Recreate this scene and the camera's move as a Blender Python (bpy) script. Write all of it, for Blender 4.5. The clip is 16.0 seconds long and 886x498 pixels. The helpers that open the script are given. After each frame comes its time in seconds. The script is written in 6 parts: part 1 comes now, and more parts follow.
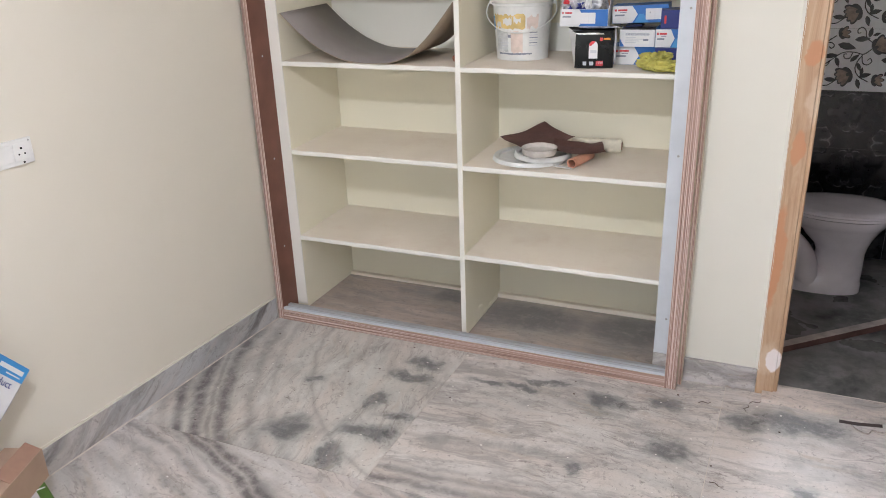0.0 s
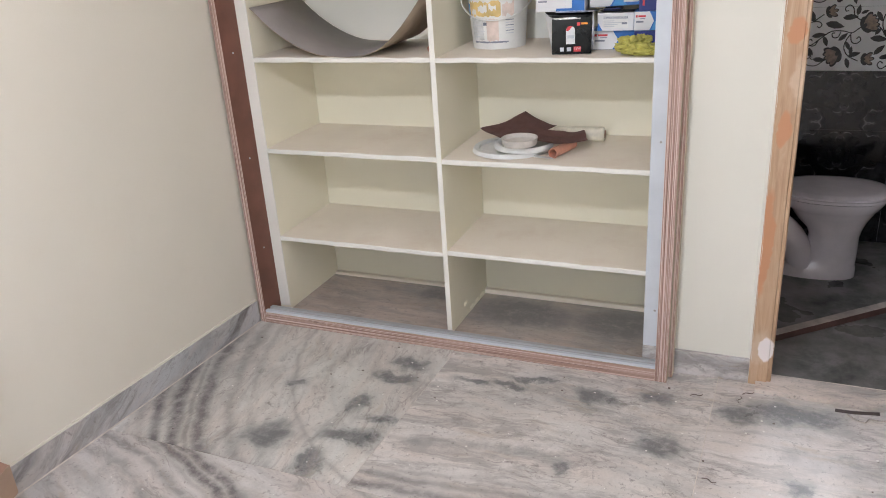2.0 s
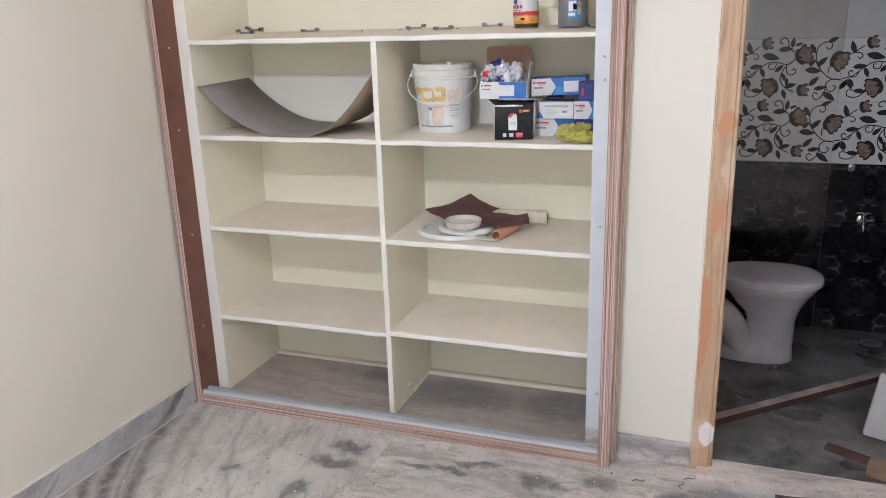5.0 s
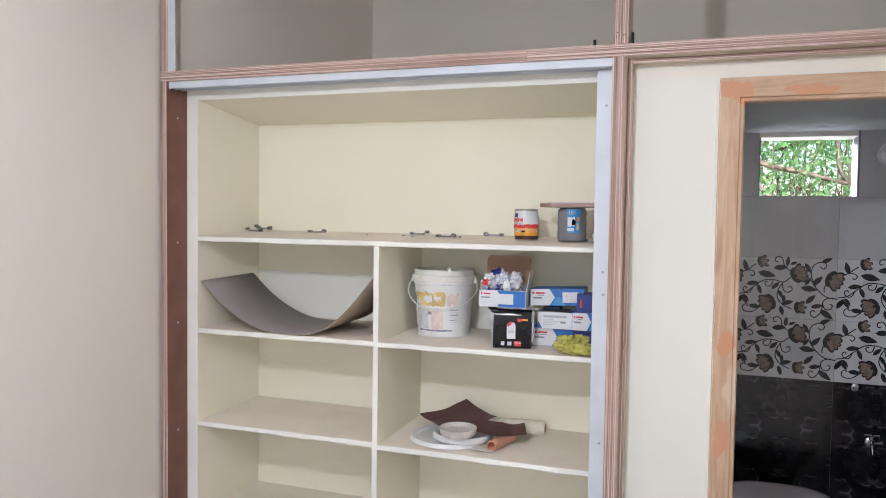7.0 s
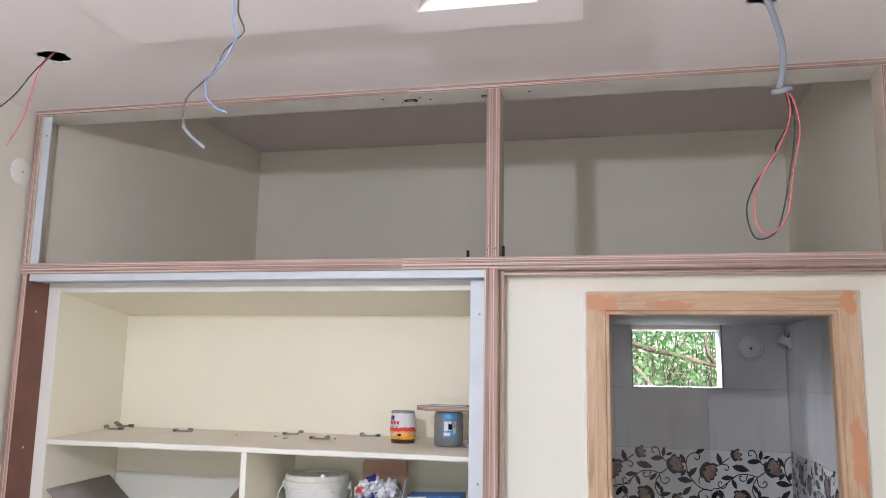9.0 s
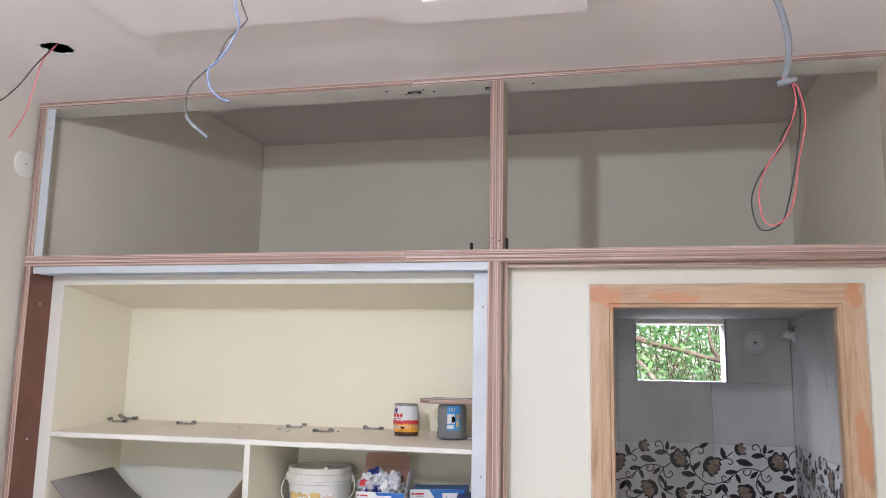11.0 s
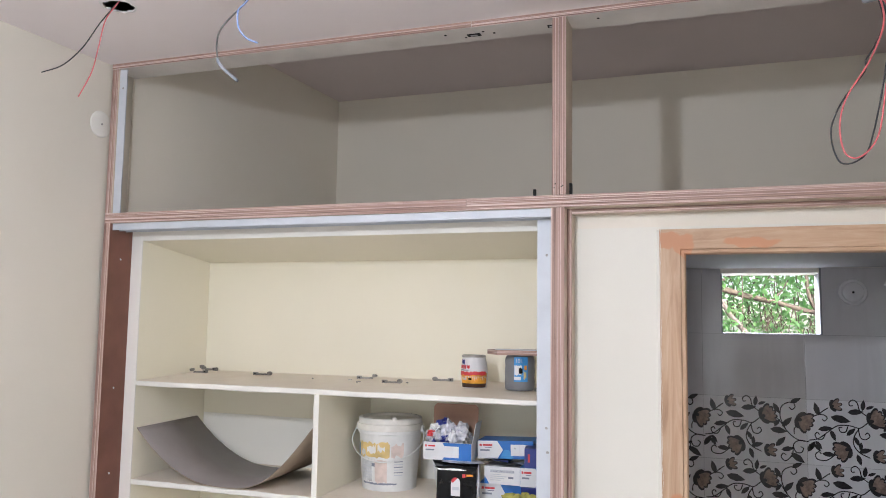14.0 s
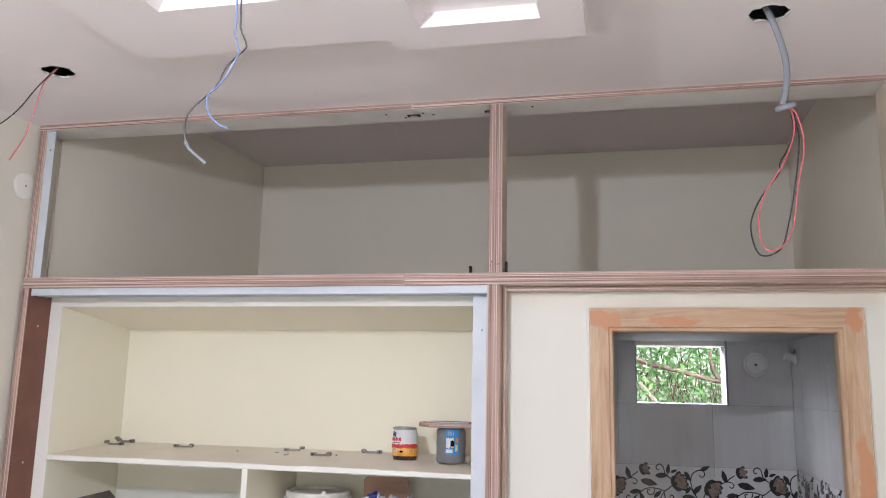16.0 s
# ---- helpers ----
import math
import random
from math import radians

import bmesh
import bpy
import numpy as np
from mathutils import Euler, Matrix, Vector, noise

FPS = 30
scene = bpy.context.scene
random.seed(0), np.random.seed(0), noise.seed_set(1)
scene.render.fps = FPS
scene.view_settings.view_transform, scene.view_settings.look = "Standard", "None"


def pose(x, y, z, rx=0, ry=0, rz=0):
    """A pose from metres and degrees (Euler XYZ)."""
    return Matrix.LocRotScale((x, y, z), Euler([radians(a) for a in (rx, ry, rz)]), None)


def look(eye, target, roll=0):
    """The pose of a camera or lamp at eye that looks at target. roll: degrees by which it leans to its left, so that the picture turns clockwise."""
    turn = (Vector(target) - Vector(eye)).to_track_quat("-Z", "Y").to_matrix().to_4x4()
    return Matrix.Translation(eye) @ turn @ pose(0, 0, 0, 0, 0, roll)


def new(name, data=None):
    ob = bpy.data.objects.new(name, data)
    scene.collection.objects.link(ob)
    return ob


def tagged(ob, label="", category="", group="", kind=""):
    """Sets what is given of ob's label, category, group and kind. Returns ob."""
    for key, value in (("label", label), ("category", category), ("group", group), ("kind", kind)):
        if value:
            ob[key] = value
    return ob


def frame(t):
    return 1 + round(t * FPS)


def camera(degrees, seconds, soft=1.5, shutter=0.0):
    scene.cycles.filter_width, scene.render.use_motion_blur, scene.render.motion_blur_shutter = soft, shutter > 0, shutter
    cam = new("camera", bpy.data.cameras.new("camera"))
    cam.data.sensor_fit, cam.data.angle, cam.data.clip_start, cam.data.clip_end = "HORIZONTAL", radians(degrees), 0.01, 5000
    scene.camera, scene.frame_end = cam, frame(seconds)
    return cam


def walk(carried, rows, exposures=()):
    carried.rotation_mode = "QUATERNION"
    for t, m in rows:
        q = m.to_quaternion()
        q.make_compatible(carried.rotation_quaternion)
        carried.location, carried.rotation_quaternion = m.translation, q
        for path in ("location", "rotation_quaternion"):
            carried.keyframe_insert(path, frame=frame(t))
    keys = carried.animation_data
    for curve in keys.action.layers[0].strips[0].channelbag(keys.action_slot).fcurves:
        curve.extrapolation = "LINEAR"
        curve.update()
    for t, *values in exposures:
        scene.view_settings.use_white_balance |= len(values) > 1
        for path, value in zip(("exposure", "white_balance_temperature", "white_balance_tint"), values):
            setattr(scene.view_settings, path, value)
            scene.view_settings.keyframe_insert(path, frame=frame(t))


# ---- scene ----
EXPOSURE, BULB, REAR_FILL = 0.97, 46.0, 7.0
cam = camera(59.3, 16.0, soft=0.95)
PATH = [
    (0, (2.237, -2.863, 1.667), (1.483, -1.166, 0.922), -2.0),
    (0.5, (2.205, -2.843, 1.661), (1.552, -1.1, 0.93), -1.6),
    (1, (2.303, -2.797, 1.662), (1.616, -1.055, 0.96), -2.9),
    (1.5, (2.286, -2.785, 1.642), (1.567, -1.055, 0.94), -3.3),
    (2, (2.276, -2.759, 1.63), (1.522, -1.067, 0.877), -3.8),
    (2.5, (2.343, -2.688, 1.545), (1.514, -1.065, 0.722), -5.2),
    (3, (2.389, -2.719, 1.6), (1.519, -1.113, 0.786), -5.1),
    (3.5, (2.372, -2.779, 1.634), (1.626, -1.078, 0.891), -2.6),
    (3.7, (2.285, -2.783, 1.638), (1.624, -1.035, 0.925), -1.5),
    (5.8, (2.321, -2.715, 1.63), (1.651, -0.885, 1.181), -1.3),
    (6, (2.314, -2.718, 1.631), (1.644, -0.877, 1.228), -0.9),
    (6.5, (2.318, -2.7, 1.655), (1.639, -0.836, 1.4), -0.2),
    (7, (2.313, -2.701, 1.687), (1.627, -0.825, 1.595), 0.8),
    (7.5, (2.322, -2.701, 1.745), (1.669, -0.813, 1.847), 1.5),
    (8, (2.335, -2.677, 1.806), (1.763, -0.772, 2.02), 1.6),
    (8.5, (2.335, -2.665, 1.855), (1.834, -0.748, 2.127), 1.6),
    (9, (2.367, -2.669, 1.86), (1.94, -0.74, 2.17), 1.0),
    (9.2, (2.4, -2.671, 1.862), (2.0, -0.737, 2.179), 0.7),
    (11.3, (2.353, -2.656, 1.844), (1.9, -0.73, 2.133), 1.3),
    (11.5, (2.343, -2.639, 1.84), (1.876, -0.714, 2.11), 1.4),
    (12, (2.323, -2.61, 1.833), (1.8, -0.695, 2.078), 1.3),
    (12.5, (2.316, -2.585, 1.838), (1.723, -0.69, 2.077), 1.2),
    (13, (2.393, -2.559, 1.835), (1.733, -0.686, 2.067), 1.4),
    (13.5, (2.458, -2.525, 1.829), (1.741, -0.669, 2.028), 1.3),
    (14, (2.456, -2.565, 1.828), (1.784, -0.69, 2.016), 0.9),
    (14.5, (2.365, -2.622, 1.838), (1.823, -0.707, 2.044), 0.8),
    (15, (2.328, -2.665, 1.854), (1.869, -0.737, 2.124), 0.8),
    (15.5, (2.339, -2.664, 1.864), (1.906, -0.738, 2.185), 1.0),
    (16, (2.369, -2.659, 1.867), (1.933, -0.738, 2.212), 1.2),
]
walk(cam, [(t, look(eye, target, roll)) for t, eye, target, roll in PATH], [(0, EXPOSURE, 6400, 9.3), (3.7, EXPOSURE, 6380, 9.8), (6.0, EXPOSURE, 6140, 10.2), (9.0, EXPOSURE, 6160, 10.6), (16, EXPOSURE, 6180, 10.8)])

# ---- world, sun, lamps ----
world = bpy.data.worlds.new("sky")
scene.world = world
world.use_nodes = True
wn = world.node_tree
sky = wn.nodes.new("ShaderNodeTexSky")
sky.sky_type = "NISHITA"
sky.sun_disc = False
sky.sun_elevation = radians(58)
sky.sun_rotation = radians(140)
wn.nodes["Background"].inputs["Strength"].default_value = 0.15
wn.links.new(sky.outputs[0], wn.nodes["Background"].inputs["Color"])

sun = new("sun", bpy.data.lights.new("sun", "SUN"))
sun.data.energy, sun.data.angle, sun.data.color = 5.0, radians(0.5), (1.0, 0.95, 0.86)
sun.matrix_world = look((6, -5, 12), (3.6, -2.0, 6.2))

bulb_light = new("bulb_light", bpy.data.lights.new("bulb_light", "POINT"))
bulb_light.data.energy, bulb_light.data.shadow_soft_size, bulb_light.data.color = BULB, 0.04, (0.885, 0.925, 1.0)
bulb_light.location = (1.615, -2.6, 2.5)

# Added fill, as if from a window behind the view; no window is seen.
rear_fill_light = new("rear_fill_light", bpy.data.lights.new("rear_fill_light", "AREA"))
rear_fill_light.data.shape, rear_fill_light.data.size, rear_fill_light.data.size_y = "RECTANGLE", 1.15, 1.1
rear_fill_light.data.energy, rear_fill_light.data.color = REAR_FILL, (0.86, 0.93, 1.0)
rear_fill_light.matrix_world = look((1.9, -4.18, 1.55), (1.9, 0.0, 1.45))

bath_light = new("bath_window_light", bpy.data.lights.new("bath_window_light", "AREA"))
bath_light.data.shape, bath_light.data.size, bath_light.data.size_y = "RECTANGLE", 0.9, 0.6
bath_light.data.energy, bath_light.data.color = 100.0, (0.95, 0.95, 1.0)
bath_light.matrix_world = look((2.68, 2.25, 2.45), (2.68, 0.7, 1.2))


# ---- material helpers ----
def material(name, rough=0.5, metal=0.0, colour=(0.5, 0.5, 0.5)):
    m = bpy.data.materials.new(name)
    m.use_nodes = True
    b = m.node_tree.nodes["Principled BSDF"]
    b.inputs["Roughness"].default_value = rough
    b.inputs["Metallic"].default_value = metal
    b.inputs["Base Color"].default_value = (*colour, 1)
    return m, m.node_tree, b


def coords(nt, kind="Object", scale=(1, 1, 1), turn=(0, 0, 0)):
    c = nt.nodes.new("ShaderNodeTexCoord")
    g = nt.nodes.new("ShaderNodeMapping")
    g.inputs["Scale"].default_value = scale
    g.inputs["Rotation"].default_value = [radians(a) for a in turn]
    nt.links.new(c.outputs[kind], g.inputs["Vector"])
    return g.outputs[0]


def place(nt):
    return nt.nodes.new("ShaderNodeNewGeometry").outputs["Position"]


def grain(nt, vec, scale, detail=4.0, rough=0.55, warp=0.0):
    n = nt.nodes.new("ShaderNodeTexNoise")
    n.inputs["Scale"].default_value = scale
    n.inputs["Detail"].default_value = detail
    n.inputs["Roughness"].default_value = rough
    n.inputs["Distortion"].default_value = warp
    nt.links.new(vec, n.inputs["Vector"])
    return n.outputs["Fac"]


def ramp(nt, fac, *stops):
    r = nt.nodes.new("ShaderNodeValToRGB")
    e = r.color_ramp.elements
    while len(e) < len(stops):
        e.new(0.5)
    for k, (p, c) in zip(e, stops):
        k.position = p
        k.color = (*c, 1) if isinstance(c, tuple) else (c, c, c, 1)
    nt.links.new(fac, r.inputs[0])
    return r.outputs[0]


def sock(nt, v, s):
    if isinstance(v, (int, float)):
        s.default_value = v
    elif isinstance(v, tuple):
        s.default_value = (*v, 1)
    else:
        nt.links.new(v, s)


def blend(nt, fac, a, b, mode="MIX"):
    n = nt.nodes.new("ShaderNodeMix")
    n.data_type, n.blend_type = "RGBA", mode
    sock(nt, fac, n.inputs[0]), sock(nt, a, n.inputs[6]), sock(nt, b, n.inputs[7])
    return n.outputs[2]


def calc(nt, op, a, b=0.0):
    n = nt.nodes.new("ShaderNodeMath")
    n.operation = op
    sock(nt, a, n.inputs[0]), sock(nt, b, n.inputs[1])
    return n.outputs[0]


def bumped(nt, b, height, strength=0.2, distance=0.002):
    n = nt.nodes.new("ShaderNodeBump")
    n.inputs["Strength"].default_value = strength
    n.inputs["Distance"].default_value = distance
    nt.links.new(height, n.inputs["Height"])
    nt.links.new(n.outputs[0], b.inputs["Normal"])


def shift(nt, vec, noise_scale, amount):
    """The vector pushed about by a coloured noise."""
    n = nt.nodes.new("ShaderNodeTexNoise")
    n.inputs["Scale"].default_value = noise_scale
    n.inputs["Detail"].default_value = 5
    nt.links.new(vec, n.inputs["Vector"])
    v = nt.nodes.new("ShaderNodeVectorMath")
    v.operation = "MULTIPLY_ADD"
    nt.links.new(n.outputs["Color"], v.inputs[0])
    v.inputs[1].default_value = (amount,) * 3
    nt.links.new(vec, v.inputs[2])
    w = nt.nodes.new("ShaderNodeVectorMath")
    w.operation = "SUBTRACT"
    nt.links.new(v.outputs[0], w.inputs[0])
    w.inputs[1].default_value = (amount / 2,) * 3
    return w.outputs[0]


def stains(nt, vec, spots, soft=0.5):
    """0 to 1: round spots (x, y, z, rx, ry, rz) in the vector's space, joined."""
    total = None
    for x, y, z, rx, ry, rz in spots:
        g = nt.nodes.new("ShaderNodeVectorMath")
        g.operation = "SUBTRACT"
        nt.links.new(vec, g.inputs[0])
        g.inputs[1].default_value = (x, y, z)
        k = nt.nodes.new("ShaderNodeVectorMath")
        k.operation = "DIVIDE"
        nt.links.new(g.outputs[0], k.inputs[0])
        k.inputs[1].default_value = (rx, ry, rz)
        d = nt.nodes.new("ShaderNodeVectorMath")
        d.operation = "LENGTH"
        nt.links.new(k.outputs[0], d.inputs[0])
        r = nt.nodes.new("ShaderNodeMapRange")
        r.interpolation_type = "SMOOTHSTEP"
        nt.links.new(d.outputs["Value"], r.inputs["Value"])
        r.inputs["From Min"].default_value = 1.0
        r.inputs["From Max"].default_value = 1.0 - soft
        total = r.outputs[0] if total is None else calc(nt, "MAXIMUM", total, r.outputs[0])
    return total


# ---- materials ----
def plain(name, colour, rough=0.5, metal=0.0, vary=0.12, scale=6.0, bump=0.1, fine=90.0):
    """One colour with stains and a fine relief."""
    m, nt, b = material(name, rough, metal)
    v = coords(nt)
    low = tuple(c * (1 - vary) for c in colour)
    high = tuple(min(1, c * (1 + vary * 0.6)) for c in colour)
    c1 = ramp(nt, grain(nt, v, scale, 5), (0.3, low), (0.7, high))
    nt.links.new(c1, b.inputs["Base Color"])
    if bump:
        bumped(nt, b, grain(nt, v, fine, 3), bump)
    return m


def paint(name, colour, dirt):
    m, nt, b = material(name, 0.62)
    v = place(nt)
    base = ramp(nt, grain(nt, v, 1.3, 3), (0.3, tuple(c * 0.965 for c in colour)), (0.7, colour))
    spots = ramp(nt, grain(nt, shift(nt, v, 3, 0.2), 2.1, 6, 0.65), (0.60, 0.0), (0.78, 0.5))
    c = blend(nt, spots, base, dirt)
    nt.links.new(c, b.inputs["Base Color"])
    bumped(nt, b, calc(nt, "ADD", grain(nt, v, 180, 2), calc(nt, "MULTIPLY", grain(nt, v, 9, 3), 1.6)), 0.10, 0.004)
    return m


CREAM = paint("cream_wall_paint", (0.75, 0.702, 0.615), (0.705, 0.65, 0.56))
DOOR_WALL = paint("pale_cream_wall_paint", (0.735, 0.715, 0.648), (0.70, 0.672, 0.595))
NICHE = paint("cream_niche_paint", (0.87, 0.82, 0.675), (0.82, 0.76, 0.59))
EDGE = paint("white_shelf_edge_paint", (0.83, 0.81, 0.755), (0.77, 0.74, 0.67))
CEIL = paint("ceiling_paint", (0.885, 0.815, 0.81), (0.84, 0.765, 0.75))
SLAB_GREY = paint("raw_slab_plaster", (0.70, 0.615, 0.62), (0.62, 0.545, 0.545))
# Niche paint made paler, for back wall areas that the lamp reaches.
LIT_NICHE = paint("lit_niche_paint", (0.84, 0.82, 0.755), (0.80, 0.775, 0.69))
LOFT = paint("loft_wall_paint", (0.88, 0.825, 0.72), (0.82, 0.755, 0.64))
GYPSUM = plain("torn_gypsum", (0.82, 0.80, 0.78), 0.8, vary=0.15, scale=40, bump=0.5, fine=60)
DARK = plain("dark_void", (0.02, 0.018, 0.018), 0.9, vary=0.3)


def shelf_top_material():
    m, nt, b = material("dusty_shelf_plaster", 0.7)
    v = place(nt)
    base = ramp(nt, grain(nt, v, 3.0, 5), (0.3, (0.80, 0.72, 0.62)), (0.7, (0.87, 0.79, 0.69)))
    dust = ramp(nt, grain(nt, shift(nt, v, 6, 0.1), 5, 6, 0.7), (0.5, 0.0), (0.75, 0.6))
    c = blend(nt, dust, base, (0.74, 0.62, 0.52))
    nt.links.new(c, b.inputs["Base Color"])
    bumped(nt, b, grain(nt, v, 120, 3), 0.15)
    return m


SHELF_TOP = shelf_top_material()


def rings(nt, vec, centre, bands):
    """0 to 1: concentric growth bands (radius, half width, strength) about a far centre on the floor."""
    g = nt.nodes.new("ShaderNodeVectorMath")
    g.operation = "DISTANCE"
    nt.links.new(vec, g.inputs[0])
    g.inputs[1].default_value = (*centre, 0)
    total = None
    for radius, half, strength in bands:
        off = calc(nt, "ABSOLUTE", calc(nt, "SUBTRACT", g.outputs["Value"], radius))
        line = ramp(nt, calc(nt, "DIVIDE", off, half * 2), (0.12, strength), (0.5, strength * 0.35), (1.0, 0.0))
        total = line if total is None else calc(nt, "MAXIMUM", total, line)
    return total


def marble(name, streak, stripe, blots=(), pale=(0.66, 0.625, 0.61), turn=0.0, rough=0.22, arcs=None, tilt=0.0, blot=(0.155, 0.16, 0.163)):
    """Pale pinkish grey marble: wisps along local x, broad grey stripes, grey blots, mottling and specks."""
    m, nt, b = material(name, rough)
    v = shift(nt, coords(nt, "Object", (1, 1, 1), (tilt, 0, turn)), 1.3, 0.22)
    st = nt.nodes.new("ShaderNodeMapping")
    st.inputs["Scale"].default_value = (1.0, 4.2, 1.0)
    nt.links.new(shift(nt, v, 9, 0.05), st.inputs["Vector"])
    cloud = ramp(nt, grain(nt, v, 2.4, 7, 0.62), (0.30, tuple(c * 0.78 for c in pale)), (0.47, tuple(c * 1.02 for c in pale)), (0.70, tuple(min(1, c * 1.22) for c in pale)))
    warm = ramp(nt, grain(nt, st.outputs[0], 2.6, 6, 0.6), (0.42, 0.0), (0.62, 0.45))
    c = blend(nt, warm, cloud, (0.66, 0.56, 0.505))
    wisps = ramp(nt, grain(nt, st.outputs[0], 3.2, 9, 0.72, 0.5), (0.49, 0.0), (0.60, streak))
    c = blend(nt, wisps, c, (0.29, 0.27, 0.262))
    if stripe:
        w = nt.nodes.new("ShaderNodeTexWave")
        w.bands_direction = "Y"
        w.inputs["Scale"].default_value = 2.4
        w.inputs["Distortion"].default_value = 2.6
        w.inputs["Detail"].default_value = 5
        w.inputs["Detail Scale"].default_value = 1.1
        w.inputs["Detail Roughness"].default_value = 0.62
        nt.links.new(v, w.inputs["Vector"])
        lines = calc(nt, "MULTIPLY", ramp(nt, w.outputs["Fac"], (0.55, 0.0), (0.85, stripe)), ramp(nt, grain(nt, v, 1.2, 3), (0.40, 0.05), (0.56, 1.0)))
        lines = calc(nt, "MULTIPLY", lines, ramp(nt, grain(nt, st.outputs[0], 8, 6, 0.75), (0.32, 0.2), (0.58, 1.0)))
        c = blend(nt, lines, c, (0.145, 0.135, 0.135))
    if arcs:
        w = shift(nt, shift(nt, shift(nt, place(nt), 2.6, 0.09), 11, 0.030), 50, 0.005)
        lines = calc(nt, "MULTIPLY", rings(nt, w, *arcs), ramp(nt, grain(nt, shift(nt, place(nt), 4, 0.1), 22, 7, 0.7), (0.32, 0.5), (0.54, 1.0)))
        lines = calc(nt, "MULTIPLY", lines, ramp(nt, grain(nt, place(nt), 3.2, 3), (0.30, 0.5), (0.46, 1.0)))
        c = blend(nt, lines, c, (0.125, 0.115, 0.118))
    patches = calc(nt, "MULTIPLY", ramp(nt, grain(nt, st.outputs[0], 2.1, 4, 0.6), (0.50, 0.0), (0.66, 0.8)), ramp(nt, grain(nt, v, 14, 6, 0.75), (0.38, 0.0), (0.62, 1.0)))
    c = blend(nt, patches, c, (0.27, 0.265, 0.262))
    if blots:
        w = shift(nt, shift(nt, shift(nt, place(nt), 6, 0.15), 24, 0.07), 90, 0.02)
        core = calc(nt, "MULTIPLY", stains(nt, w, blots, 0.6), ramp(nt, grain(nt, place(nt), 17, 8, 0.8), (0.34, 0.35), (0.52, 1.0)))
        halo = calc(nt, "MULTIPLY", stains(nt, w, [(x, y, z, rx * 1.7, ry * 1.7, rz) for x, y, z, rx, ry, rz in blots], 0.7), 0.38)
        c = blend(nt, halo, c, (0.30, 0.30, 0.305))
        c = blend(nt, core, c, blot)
    rust = calc(nt, "MULTIPLY", ramp(nt, grain(nt, st.outputs[0], 4.5, 7, 0.7), (0.55, 0.0), (0.68, 0.55)), ramp(nt, grain(nt, v, 1.7, 3), (0.44, 0.0), (0.6, 1.0)))
    c = blend(nt, rust, c, (0.42, 0.33, 0.245))
    vein = calc(nt, "ABSOLUTE", calc(nt, "SUBTRACT", grain(nt, st.outputs[0], 2.3, 6, 0.6, 0.8), 0.5))
    vein = calc(nt, "MULTIPLY", ramp(nt, vein, (0.0, 0.75), (0.012, 0.25), (0.03, 0.0)), ramp(nt, grain(nt, v, 3.1, 4), (0.45, 0.0), (0.6, 1.0)))
    c = blend(nt, vein, c, (0.24, 0.21, 0.20))
    specks = ramp(nt, grain(nt, v, 55, 4, 0.7), (0.58, 0.0), (0.70, 0.75))
    c = blend(nt, specks, c, (0.22, 0.20, 0.19))
    c = blend(nt, ramp(nt, grain(nt, v, 130, 3, 0.7), (0.3, 0.22), (0.6, 0.0)), c, (0.36, 0.33, 0.32))
    nt.links.new(c, b.inputs["Base Color"])
    dusty = ramp(nt, grain(nt, v, 4, 6, 0.7), (0.3, rough), (0.75, rough + 0.3))
    nt.links.new(dusty, b.inputs["Roughness"])
    return m


BLOTS_A = [(0.998, -0.28, 0, 0.10, 0.050, 9), (0.705, -0.877, 0, 0.106, 0.090, 9), (1.0, -0.798, 0, 0.125, 0.056, 9), (0.941, -0.595, 0, 0.055, 0.060, 9),
           (0.969, -0.396, 0, 0.112, 0.055, 9), (1.065, -0.665, 0, 0.088, 0.044, 9), (0.93, -0.97, 0, 0.062, 0.075, 9), (0.63, -0.55, 0, 0.037, 0.037, 9)]
BLOTS_B = [(1.42, -0.315, 0, 0.11, 0.030, 9), (1.755, -0.31, 0, 0.098, 0.070, 9), (1.98, -0.25, 0, 0.085, 0.060, 9), (2.03, -0.526, 0, 0.100, 0.085, 9),
           (1.72, -0.74, 0, 0.040, 0.055, 9), (1.52, -0.262, 0, 0.12, 0.026, 9), (1.28, -0.345, 0, 0.10, 0.024, 9)]
BLOTS_C = [(2.40, -0.22, 0, 0.150, 0.100, 9), (2.52, -0.22, 0, 0.112, 0.075, 9), (2.26, -0.27, 0, 0.088, 0.075, 9), (2.45, -0.62, 0, 0.037, 0.050, 9)]
RINGS_A = ((1.65, 0.05), ((1.72, 0.026, 1.0), (1.785, 0.03, 0.45), (1.65, 0.032, 1.0), (1.60, 0.016, 0.6), (1.555, 0.034, 0.95), (1.445, 0.028, 0.5), (1.37, 0.016, 0.22), (1.20, 0.011, 0.38), (1.06, 0.010, 0.12)))
RINGS_D = ((-0.3, -3.0), ((2.105, 0.026, 1.0), (2.064, 0.024, 1.0), (2.03, 0.014, 0.4), (1.977, 0.020, 0.65), (1.90, 0.022, 0.4), (1.80, 0.03, 0.35), (1.70, 0.03, 0.3)))
RINGS_E = ((0.905, -2.357), ((1.265, 0.020, 0.5), (1.375, 0.013, 0.85), (1.335, 0.010, 0.5), (1.18, 0.03, 0.4)))
RINGS_B = ((1.75, -5.0), ((4.03, 0.022, 0.7), (4.085, 0.018, 0.55), (4.13, 0.014, 0.35), (4.30, 0.02, 0.25)))
MARBLE_A = marble("striped_marble", 0.35, 0.0, BLOTS_A, (0.605, 0.592, 0.565), turn=-100, arcs=RINGS_A)
MARBLE_B = marble("blotched_marble", 0.65, 0.0, BLOTS_B, (0.64, 0.61, 0.588), arcs=RINGS_B)
